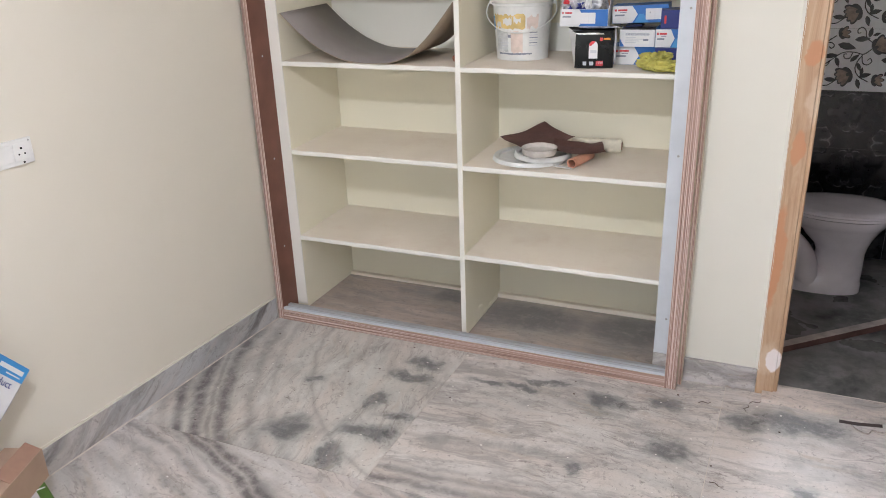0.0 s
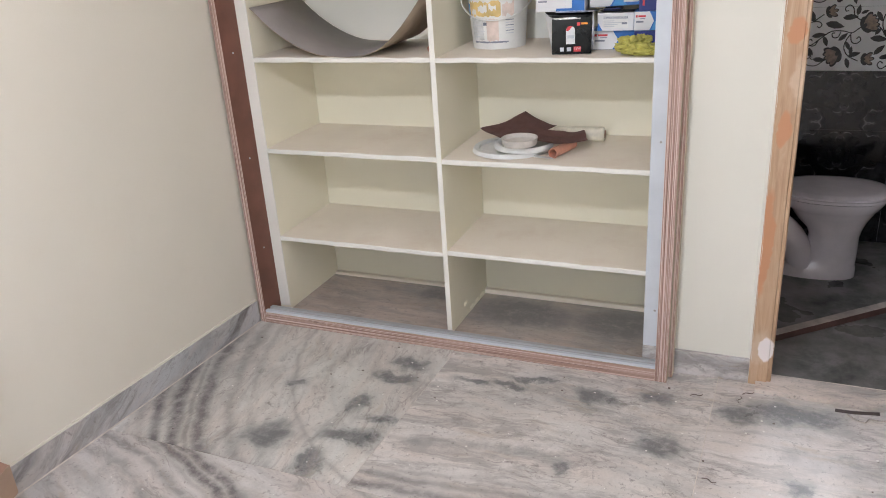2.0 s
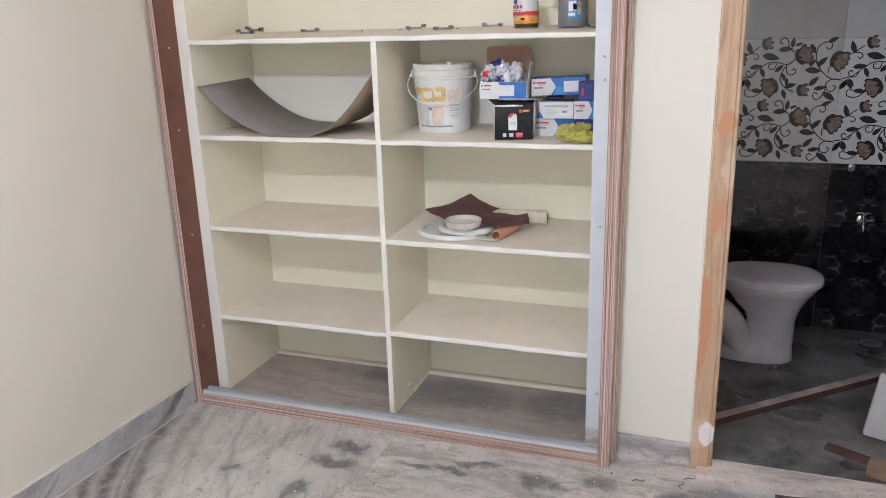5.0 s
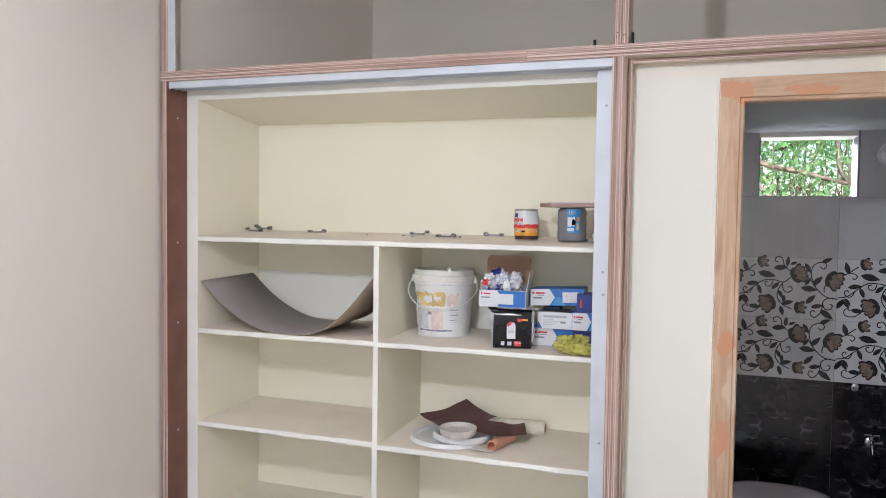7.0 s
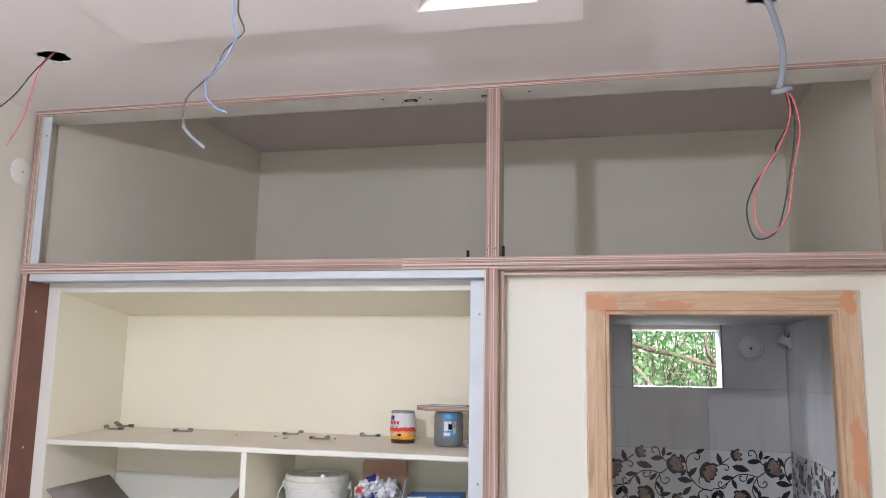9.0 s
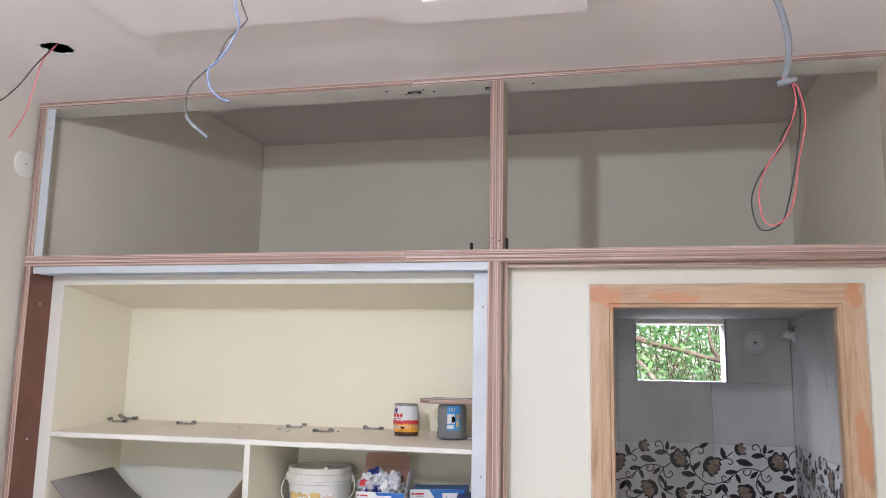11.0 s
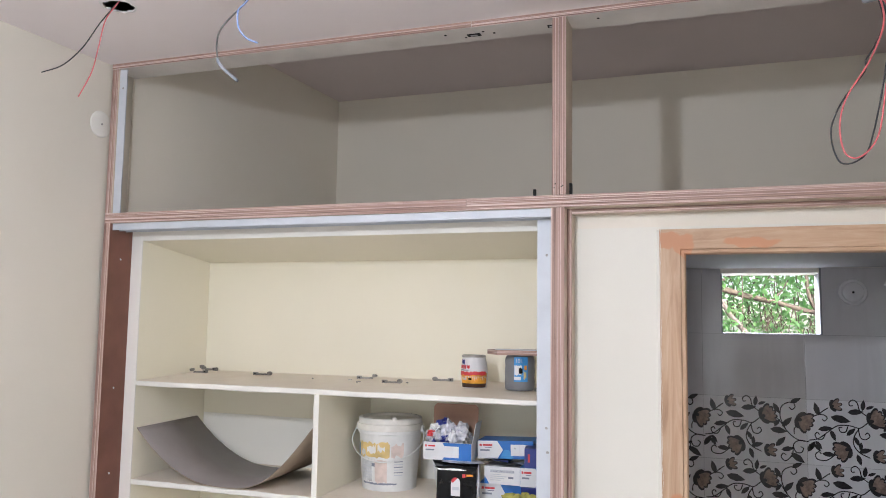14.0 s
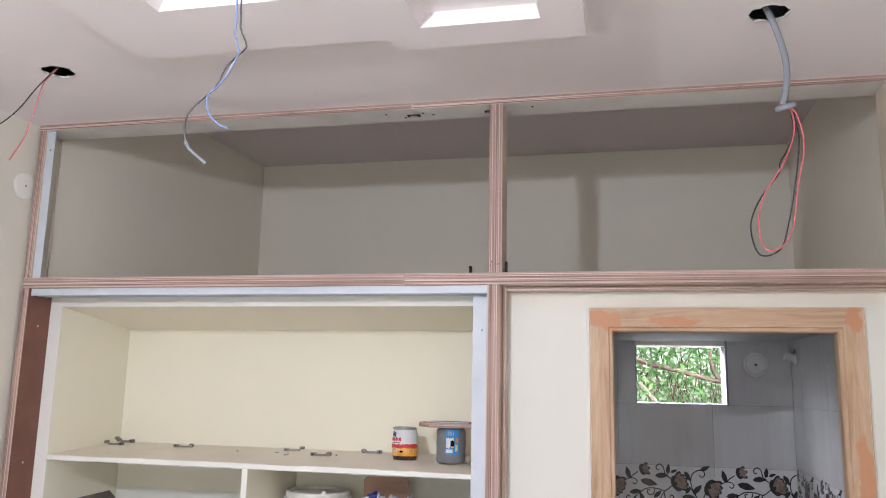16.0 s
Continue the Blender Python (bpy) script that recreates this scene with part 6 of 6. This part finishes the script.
def pipe_piece():
    bm = bmesh.new()
    prof = [(0.0165, 0.0), (0.0200, 0.0), (0.0205, 0.09), (0.0200, 0.16), (0.0165, 0.16), (0.0160, 0.02), (0.0165, 0.0)]
    lathe(bm, prof, 26)
    ob = mesh_object("pipe_offcut", bm, COPPER, True)
    ob.matrix_basis = pose(1.502, 0.075, S2 + 0.0206, -90, 0, -14)
    tagged(ob, "short orange plastic pipe offcut on the shelf", "pipe")
    e = empty("paint_roller", pose(1.435, 0.345, S2 + 0.029, 0, 90, 6), "stained cream paint roller sleeve lying at the back", "roller")
    bm = lathe(bmesh.new(), [(0.016, 0.0), (0.026, 0.0), (0.029, 0.006), (0.029, 0.20), (0.025, 0.207), (0.016, 0.207)], 30)
    for v in bm.verts:
        v.co += Vector((noise.noise(v.co * 70), noise.noise(v.co * 70 + Vector((9, 0, 0))), 0)) * 0.002
    part("sleeve", bm, FOAM, e, smooth=True)
    part("core", lathe(bmesh.new(), [(0.013, -0.002), (0.017, -0.002), (0.017, 0.21), (0.013, 0.21)], 24), KRAFT, e, smooth=True)


pipe_piece()


# ---- top shelf: hinges, tins, board ----
TARNISHED = plain("tarnished_steel", (0.27, 0.255, 0.24), 0.38, 0.6, vary=0.45, scale=70)


def cabinet_hinge(m, label="steel cabinet hinge lying on the shelf", kind=0):
    """Concealed hinge: cup with wings, arm and mounting plate."""
    e = empty("furniture_fitting", Matrix.Translation((0, 0, 0.003)) @ m @ Matrix.Diagonal((0.9, 0.9, 0.72, 1)), label, "hinge", "hinges on the shelf")
    part("cup", lathe(bmesh.new(), [(0, 0.0), (0.0095, 0.0), (0.0118, 0.002), (0.0118, 0.012), (0.0095, 0.0125), (0.0080, 0.0085), (0.0035, 0.0085), (0.003, 0.0115), (0, 0.0115)], 24), TARNISHED, e,
         m=pose(0, 0.006, 0.0120, 90 if kind == 0 else 20), smooth=True)
    bm = box(bmesh.new(), (0.008, -0.005, 0.001), (0.062, 0.006, 0.0035), 0.0008)
    box(bm, (0.008, 0.0045, 0.001), (0.062, 0.006, 0.011), 0.0005)
    part("arm", bm, TARNISHED, e)
    bm = box(bmesh.new(), (0.060, -0.008, 0.0), (0.082, 0.008, 0.017), 0.002)
    part("plate", bm, TARNISHED, e)
    for y in (-0.0085, 0.0085):
        part("screw", lathe(bmesh.new(), [(0, 0.001), (0.0042, 0.001), (0.0042, -0.001), (0, -0.001)], 12), DARK, e, m=pose(0.071, y, 0.009, 90))


cabinet_hinge(pose(0.262, 0.315, S4 + 0.002, 0, 0, 10), "steel cabinet hinges piled in the corner", 1)
cabinet_hinge(pose(0.300, 0.345, S4 + 0.009, 0, -5, -4), "steel cabinet hinge stacked on another", 1)
cabinet_hinge(pose(0.275, 0.365, S4 + 0.014, 0, 4, 16), "steel cabinet hinge stacked on another", 1)
cabinet_hinge(pose(0.640, 0.34, S4 + 0.003, 0, 0, 186))
cabinet_hinge(pose(1.115, 0.375, S4 + 0.004, 0, 0, 200), "steel cabinet hinge with its arm raised", 1)
cabinet_hinge(pose(1.275, 0.255, S4, 0, 0, 178))
cabinet_hinge(pose(1.370, 0.395, S4 + 0.005, 0, 0, 8))
for x, y, a in ((0.870, 0.30, 20), (1.035, 0.30, 70), (1.105, 0.225, 130), (1.290, 0.30, 0)):
    ob = mesh_object("screw", lathe(bmesh.new(), [(0, 0), (0.004, 0.0005), (0.004, 0.002), (0.0018, 0.004), (0.0016, 0.016), (0, 0.019)], 10), STEEL, True)
    ob.matrix_basis = pose(x, y, S4 + 0.004, 80, 0, a)
    tagged(ob, "loose steel screw on the shelf", "screw", "loose screws")


def tins():
    a = empty("paint_tin", pose(1.576, 0.265, S4 + 0.001), "small dented metal tin with white, orange and black label", "tin")
    rad = lambda z: 0.0445 + 0.006 * math.sin(math.pi * min(max(z, 0), 0.11) / 0.11)
    zs = [0.002 + 0.0135 * k for k in range(9)]
    prof = [(0, 0.003), (0.040, 0.003), (0.043, 0.0)] + [(rad(z), z) for z in zs] + [(0.0435, 0.116), (0.041, 0.117), (0.040, 0.110), (0, 0.110)]
    bm = lathe(bmesh.new(), prof, 40)
    for v in bm.verts:
        if v.co.z > 0.045 and v.co.x > 0.012:
            v.co.x -= 0.30 * max(0, v.co.z - 0.045) * (0.4 + abs(v.co.y) * 8) * 0.35
    can_a = part("can", bm, CARTON, a, smooth=True)
    part("rim", lathe(bmesh.new(), [(0.0395, 0.1105), (0.0445, 0.1125), (0.0450, 0.1185), (0.0415, 0.1205), (0.0395, 0.1165)], 40), STEEL, a, m=pose(-0.004, 0, 0), smooth=True)
    part("lid", lathe(bmesh.new(), [(0, 0.1145), (0.024, 0.1145), (0.026, 0.1165), (0.0405, 0.1165), (0.0405, 0.1105), (0, 0.1105)], 36), DISH, a, "cream paint-stained lid", m=pose(-0.004, 0, 0), smooth=True)
    part("label", arc_patch(rad, rad, 0.017, 0.056, -170, -10, 22), FLAME, can_a, "yellow and orange label band")
    part("label", arc_patch(rad, rad, 0.002, 0.017, -170, -10, 22), plain("brown_label", (0.06, 0.025, 0.015), 0.35, bump=0), can_a, "dark brown label band")
    part("label", arc_patch(rad, rad, 0.047, 0.060, -165, -20, 30, off=0.0013, wob=0.0025, seed=2), REDINK, can_a)
    part("text_bar", arc_patch(rad, rad, 0.030, 0.037, -135, -112, 6, off=0.0014), PALEINK, can_a)
    part("text_bar", arc_patch(rad, rad, 0.030, 0.037, -100, -86, 4, off=0.0014), BLACKCARD, can_a)
    for a0, a1 in ((-158, -146), (-142, -129), (-124, -112), (-107, -95)):
        part("brand_bar", arc_patch(rad, rad, 0.072, 0.083, a0, a1, 4, off=0.0010, wob=0.003, seed=a0), REDINK, can_a)
    part("brand_bar", arc_patch(rad, rad, 0.088, 0.104, -165, -125, 8, off=0.0010, wob=0.005, seed=5), NAVY, can_a)
    part("brand_bar", arc_patch(rad, rad, 0.064, 0.067, -150, -100, 8, off=0.0010), GREYINK, can_a)

    b = empty("adhesive_can", pose(1.758, 0.235, S4), "grey plastic solvent can with a blue picture label", "can")
    rad = lambda z: 0.054
    prof = [(0, 0.002), (0.050, 0.002), (0.053, 0.006), (0.0545, 0.03), (0.053, 0.05), (0.055, 0.07), (0.053, 0.09), (0.0545, 0.105), (0.052, 0.118), (0.046, 0.127), (0, 0.128)]
    can_b = part("can", lathe(bmesh.new(), prof, 44), GREY_CAN, b, smooth=True)
    rad = lambda z: 0.0552
    part("label", arc_patch(rad, rad, 0.034, 0.122, -98, -46, 20), SKYBLUE, can_b, "blue label")
    part("picture", arc_patch(rad, rad, 0.058, 0.092, -96, -68, 10, off=0.0014, wob=0.003, seed=3), CARTON, can_b)
    part("picture_shade", arc_patch(rad, rad, 0.062, 0.084, -80, -66, 6, off=0.0020, wob=0.004, seed=1), BLACKCARD, can_b)
    part("picture_spot", arc_patch(rad, rad, 0.076, 0.092, -60, -50, 4, off=0.0014), ORANGE, can_b)
    part("text_bar", arc_patch(rad, rad, 0.040, 0.052, -97, -72, 10, off=0.0014), CARTON, can_b)
    part("picture_spot", arc_patch(rad, rad, 0.046, 0.070, -62, -52, 5, off=0.0014, wob=0.004, seed=8), YELLOW, can_b)
    wording("words", "101", 0.020, pose(-0.004, -0.0566, 0.102, 90), PALEINK, can_b)

    c = empty("plywood_offcut", pose(1.638, 0.190, S4 + 0.1285), "plywood offcut board resting on the can", "board")
    bm = prism(bmesh.new(), [(-0.004, 0.045), (0.055, -0.035), (0.225, -0.015), (0.235, 0.16), (0.03, 0.175)], 0.0, 0.016)
    for f in bm.faces:
        f.material_index = 1 if abs(f.normal.z) > 0.5 else 0
    part("board", bm, [PLY, PRIMER], c)
    ob = mesh_object("steel_strip", box(bmesh.new(), (0, -0.008, 0), (0.16, 0.008, 0.003), 0.0008), ALU)
    ob.matrix_basis = pose(1.666, 0.235, S4 + 0.1447, 0, 0, -6)
    tagged(ob, "thin metal strip lying on the plywood board", "strip")
    ob = mesh_object("cabinet_lock", box(box(bmesh.new(), (-0.02, -0.015, 0), (0.03, 0.015, 0.012), 0.002), (-0.004, -0.006, 0.012), (0.02, 0.006, 0.032), 0.004), STEEL)
    ob.matrix_basis = pose(1.840, 0.215, S4, 0, 0, 25)
    tagged(ob, "small steel lock behind the can", "lock")


tins()


# ---- left wall fittings ----
def switch_board():
    e = empty("switch_board", Matrix.Translation((left_x(-1.262), -1.262, 1.093)) @ pose(0, 0, 0, 0, 0, 90 - math.degrees(math.atan(SPLAY))), "white wall socket plate with paint specks", "socket")
    part("plate", box(bmesh.new(), (-0.075, -0.009, -0.040), (0.072, 0.0, 0.040), 0.003), PLASTIC_WHITE, e)
    part("socket", box(bmesh.new(), (0.004, -0.0125, -0.026), (0.056, -0.009, 0.028), 0.0015), PLASTIC_WHITE, e)
    part("switch", box(bmesh.new(), (-0.060, -0.0125, -0.026), (-0.002, -0.009, 0.028), 0.0015), PLASTIC_WHITE, e)
    for x, z, r in ((0.030, 0.012, 0.004), (0.020, -0.006, 0.003), (0.040, -0.006, 0.003), (0.034, -0.033, 0.0035), (0.062, 0.030, 0.002)):
        part("hole", lathe(bmesh.new(), [(0, 0.0006), (r, 0.0006), (r, -0.001), (0, -0.001)], 12), DARK, e, m=pose(x, -0.0127 if z > -0.03 and x < 0.06 else -0.0092, z, 90))
    d = empty("junction_cover", Matrix.Translation((left_x(-0.165), -0.165, 2.592)) @ pose(0, 0, 0, 0, 90, 0), "round painted junction box cover on the wall", "cover")
    part("disc", lathe(bmesh.new(), [(0, 0.008), (0.044, 0.007), (0.052, 0.004), (0.054, 0.0), (0, 0.0)], 36), EDGE, d, smooth=True)
    part("screw", lathe(bmesh.new(), [(0, 0.0100), (0.004, 0.0095), (0.004, 0.006), (0, 0.006)], 10), STEEL, d)


switch_board()


# ---- boxes on the floor by the left wall ----
GREEN = plain("green_print_card", (0.085, 0.17, 0.03), 0.5, vary=0.2, scale=12)
LILAC = plain("pale_grey_card", (0.60, 0.56, 0.57), 0.55, vary=0.1, scale=12)
TAN = plain("tan_cardboard", (0.42, 0.29, 0.215), 0.8, vary=0.1, scale=10, bump=0.1)


def floor_boxes():
    g = empty("green_carton", pose(0, 0, 0), "crushed green and white printed carton lying on the floor", "box")
    edge = [(0.085, -1.457), (0.345, -1.580), (0.420, -1.840), (0.100, -1.860)]
    mid = (sum(p[0] for p in edge) / 4, sum(p[1] for p in edge) / 4)
    bm = prism(bmesh.new(), edge, 0.0, 0.098)
    bmesh.ops.bevel(bm, geom=list(bm.edges), offset=0.003, segments=2, affect="EDGES")
    part("shell", bm, GREEN, g)
    part("panel", prism(bmesh.new(), [(mid[0] + (x - mid[0]) * 0.76, mid[1] + (y - mid[1]) * 0.76) for x, y in edge], 0.098, 0.0992), LILAC, g, "pale printed panel")
    for x, y, a in ((0.245, -1.555, 60), (0.215, -1.575, 30), (0.315, -1.60, 110), (0.27, -1.63, 140), (0.36, -1.68, 95)):
        part("paint_spot", box(bmesh.new(), (-0.013, -0.003, 0), (0.013, 0.003, 0.0012), 0.0005), CARTON, g, m=pose(x, y, 0.0993, 0, 0, a))
    c = empty("brown_carton", pose(0.215, -1.495, 0.098, 0, 0, 20), "plain brown cardboard carton on a flat carton", "box")
    part("shell", box(bmesh.new(), (-0.125, -0.42, 0.0), (0.0, 0.0, 0.106), 0.002), TAN, c)
    part("flap", box(bmesh.new(), (-0.002, -0.17, 0.0), (0.0, 0.0, 0.055), 0.0005), KRAFT, c, m=pose(0.0, -0.003, 0.105, 0, -62, 0))
    s, k = math.sin(radians(52)), math.cos(radians(52))
    p = empty("product_box", pose(0.168, -1.435, 0.205), "blue and white product box leaning on the wall", "box")
    mm = Matrix(((0, -1, 0, 0.0), (k, 0, s, 0.0), (-s, 0, k, 0.242), (0, 0, 0, 1)))
    part("shell", box(bmesh.new(), (-0.28, 0.0, -0.30), (0.0, 0.055, 0.0), 0.0015), CARTON, p, m=mm)
    part("blue_band", box(bmesh.new(), (-0.2795, -0.0012, -0.050), (-0.0005, 0.0, -0.0005)), SKYBLUE, p, m=mm)
    part("side_edge", box(bmesh.new(), (0.0002, 0.001, -0.299), (0.0012, 0.054, -0.052)), NAVY, p, m=mm)
    part("logo_bar", box(bmesh.new(), (-0.11, -0.002, -0.030), (-0.014, -0.0012, -0.016)), CARTON, p, m=mm)
    part("text_bar", box(bmesh.new(), (-0.075, -0.002, -0.041), (-0.018, -0.0012, -0.037)), CARTON, p, m=mm)
    wording("words", "Product", 0.032, mm @ pose(-0.135, -0.0012, -0.078, 90), NAVY, p)


floor_boxes()


# ---- cut strapping and litter by the threshold ----
STRAP = plain("dark_brown_strap", (0.045, 0.030, 0.028), 0.5, vary=0.3, scale=30)
STRAP_PALE = plain("pale_strap_side", (0.50, 0.44, 0.40), 0.55, vary=0.2, scale=30)


def ribbon(name, pts, width, mats, m, label, tilt=1.0):
    """A narrow edging strip standing on its side."""
    c = curve(pts, 6)
    bm = bmesh.new()
    rows = []
    n = len(c)
    for i, p in enumerate(c):
        d = (c[min(i + 1, n - 1)] - c[max(i - 1, 0)]).normalized()
        s = Vector((-d.y, d.x, 0)) * 0.0008
        up = Vector((-d.y * (1 - tilt), d.x * (1 - tilt), tilt)).normalized() * width
        rows.append([bm.verts.new(p + s), bm.verts.new(p + s + up), bm.verts.new(p - s + up), bm.verts.new(p - s)])
    for a, b in zip(rows, rows[1:]):
        for k in range(4):
            f = bm.faces.new((a[k], a[(k + 1) % 4], b[(k + 1) % 4], b[k]))
            f.material_index = 1 if k == 2 else 0
    bm.faces.new(rows[0][::-1]), bm.faces.new(rows[-1])
    ob = mesh_object(name, bm, mats)
    ob.matrix_basis = m
    tagged(ob, label, "strip", "strips of edging on the floor")


ribbon("edging_strip", [(2.565, -0.150, 0.0005), (2.62, -0.148, 0.0005), (2.665, -0.140, 0.0005), (2.705, -0.132, 0.0005)], 0.011, [STRAP, STRAP], pose(0, 0, 0), "dark brown cut edging strip on the floor", 0.5)
ribbon("edging_strip", [(2.60, -0.155, 0.0005), (2.625, -0.185, 0.0005), (2.655, -0.195, 0.0005), (2.67, -0.170, 0.0005), (2.70, -0.172, 0.0005), (2.73, -0.165, 0.0005)], 0.005, [STRAP, STRAP_PALE], pose(0, 0, 0), "thin curled dark edging strip on the floor")
ribbon("edging_strip", [(2.755 + 0.030 * math.cos(radians(a)), -0.170 + 0.030 * math.sin(radians(a)), 0.0005) for a in range(100, 445, 15)], 0.012, [STRAP, STRAP_PALE], pose(0, 0, 0), "loop of pale and dark edging strip on the floor")
ribbon("edging_strip", [(2.745, -0.235, 0.0005), (2.77, -0.240, 0.0005), (2.785, -0.262, 0.0005), (2.765, -0.285, 0.0005), (2.748, -0.270, 0.0005), (2.765, -0.258, 0.0005)], 0.006, [STRAP, STRAP_PALE], pose(0, 0, 0), "small curl of edging strip on the floor")

LITTER = plain("wood_chips", (0.12, 0.08, 0.07), 0.8, vary=0.4, scale=40)
CRUMB = plain("plaster_crumbs", (0.80, 0.77, 0.74), 0.8, vary=0.1)


def crumbs(name, mat, count, seed, big, label):
    r = random.Random(seed)
    bm = bmesh.new()
    for k in range(count):
        x, y = r.uniform(0.2, 3.1), -0.10 - abs(r.gauss(0, 0.7))
        if x < left_x(y) + 0.03 or (x < 2.0 and y > -0.145) or y > -0.12:
            continue
        s = big * r.uniform(0.4, 1.0)
        box(bm, (x - s, y - s * 0.6, 0.0), (x + s, y + s * 0.6, s * 0.7))
    tagged(mesh_object(name, bm, mat), label, "litter", kind="stuff")


crumbs("plaster_crumbs", CRUMB, 150, 3, 0.0035, "tiny white plaster crumbs on the floor")
crumbs("wood_chips", LITTER, 45, 5, 0.004, "small dark wood chips on the floor")
for x, y, a in ((2.105, -0.185, 20), (2.255, -0.17, 80), (2.19, -0.66, -15), (2.28, -0.12, 30)):
    ribbon("wood_shaving", [(-0.022, 0.0, 0.0005), (-0.005, 0.006, 0.0005), (0.012, -0.004, 0.0005), (0.024, 0.003, 0.0005)], 0.0022, [LITTER, LITTER], pose(x, y, 0, 0, 0, a), "thin dark wood shaving on the floor")


# ---- hanging wires ----
W_BLACK = plain("black_wire", (0.03, 0.03, 0.032), 0.4, bump=0)
W_RED = plain("red_wire", (0.66, 0.14, 0.15), 0.4, bump=0)
W_BLUE = plain("blue_wire", (0.17, 0.23, 0.42), 0.4, bump=0)
W_GREY = plain("grey_wire", (0.06, 0.057, 0.055), 0.4, vary=0.4, scale=40, bump=0)
CONDUIT = plain("grey_conduit", (0.26, 0.275, 0.31), 0.5, vary=0.1, scale=20)
TAPE = plain("clear_tape", (0.15, 0.16, 0.18), 0.25, vary=0.2, scale=40)


def wires():
    a = empty("ceiling_wires", pose(0.574, -0.605, TOP), "red and black wires hanging from a ceiling hole", "wires")
    part("black_wire", tube(bmesh.new(), curve([(0.05, 0.02, 0.05), (0.02, 0.0, 0.0), (-0.03, -0.01, -0.06), (-0.09, -0.015, -0.135), (-0.165, -0.02, -0.188), (-0.254, -0.02, -0.204)]), 0.0020, 8), W_BLACK, a, smooth=True)
    part("red_wire", tube(bmesh.new(), curve([(0.05, 0.02, 0.05), (0.025, 0.0, 0.0), (-0.015, 0.0, -0.045), (-0.038, 0.0, -0.135), (-0.060, 0.0, -0.215), (-0.110, 0.0, -0.295)]), 0.0020, 8), W_RED, a, smooth=True)

    def hung(pts):
        return curve([(1.107 * x, 1.107 * y, min(0.0, 1.107 * z + 0.104)) for x, y, z in pts])

    c = empty("lamp_wires", pose(1.599, -1.308, TOP + 0.020), "twisted grey and blue wires hanging from the ceiling panel", "wires")
    part("grey_wire", tube(bmesh.new(), hung([(0.018, 0, 0.0), (0.024, 0, -0.17), (0.028, 0, -0.335), (0.031, 0, -0.364), (0.042, 0, -0.390), (0.040, 0, -0.403), (0.008, 0, -0.431), (-0.006, 0, -0.459), (-0.018, 0, -0.477), (-0.051, 0, -0.504),
                                               (-0.062, -0.005, -0.525), (-0.062, -0.01, -0.552), (-0.054, -0.015, -0.580)]), 0.0018, 8), W_GREY, c, smooth=True)
    part("blue_wire", tube(bmesh.new(), hung([(0.0, 0.004, 0.0), (0.010, 0.004, -0.17), (0.017, 0.004, -0.335), (0.017, 0.004, -0.368), (0.028, 0.004, -0.407), (0.028, -0.004, -0.418), (0.010, -0.004, -0.452), (-0.009, -0.004, -0.475), (-0.026, 0, -0.484),
                                               (-0.024, -0.005, -0.506), (-0.015, -0.01, -0.527), (0.006, -0.015, -0.547), (0.029, -0.02, -0.558)]), 0.0018, 8), W_BLUE, c, smooth=True)
    part("taped_end", tube(bmesh.new(), hung([(-0.055, -0.015, -0.577), (-0.050, -0.018, -0.585), (-0.036, -0.022, -0.599), (-0.002, -0.03, -0.625)]), 0.0036, 8, 0.003), TAPE, c, "silvery taped wire end", smooth=True)

    d = empty("conduit_wires", pose(2.776, -0.612, TOP - 0.014), "grey conduit with a knotted loop of red and black wire", "wires")
    part("conduit", tube(bmesh.new(), curve([(-0.03, 0.03, 0.09), (-0.005, 0.0, 0.014), (0.022, 0.0, -0.08), (0.030, 0.0, -0.15), (0.022, 0, -0.215), (0.014, 0, -0.240)]), 0.0085, 14), CONDUIT, d, smooth=True)
    ring = [(0.022 + 0.018 * math.cos(radians(t)), 0.018 * math.sin(radians(t)), -0.245 + 0.006 * math.sin(radians(t + 40))) for t in range(0, 361, 20)]
    part("knot", tube(bmesh.new(), ring, 0.0085, 12), CONDUIT, d, "knotted pale conduit end", smooth=True)
    part("red_wire", tube(bmesh.new(), curve([(0.006, -0.01, -0.237), (0.032, -0.01, -0.258), (0.036, -0.01, -0.320), (0.005, -0.01, -0.400), (-0.043, -0.01, -0.479), (-0.059, -0.01, -0.546), (-0.049, -0.01, -0.609),
                                              (-0.017, -0.01, -0.617), (0.019, -0.01, -0.569), (0.038, -0.01, -0.456), (0.058, -0.01, -0.354), (0.047, -0.01, -0.275), (0.029, -0.008, -0.247)], 6), 0.0020, 8), W_RED, d, smooth=True)
    part("black_wire", tube(bmesh.new(), curve([(0.029, -0.005, -0.247), (0.038, -0.005, -0.309), (0.019, -0.005, -0.360), (0.000, -0.005, -0.394), (-0.005, -0.005, -0.422), (-0.054, -0.005, -0.490), (-0.077, -0.005, -0.558), (-0.059, -0.005, -0.628),
                                                (-0.012, -0.005, -0.617), (0.011, -0.005, -0.558), (0.036, -0.005, -0.433), (0.048, -0.005, -0.332), (0.038, -0.005, -0.253)], 6), 0.0020, 8), W_BLACK, d, smooth=True)


wires()


# ---- bulb on a cord, behind ----
def pendant_bulb():
    e = empty("pendant_bulb", pose(1.615, -2.6, TOP), "bare bulb on a short ceiling cord", "lamp")
    part("cord", tube(bmesh.new(), [(0, 0, 0), (0, 0, -0.20)], 0.003, 8), W_BLACK, e)
    part("holder", lathe(bmesh.new(), [(0, -0.20), (0.016, -0.20), (0.018, -0.25), (0.022, -0.26), (0.022, -0.29), (0, -0.29)], 20), PLASTIC_WHITE, e, smooth=True)


pendant_bulb()
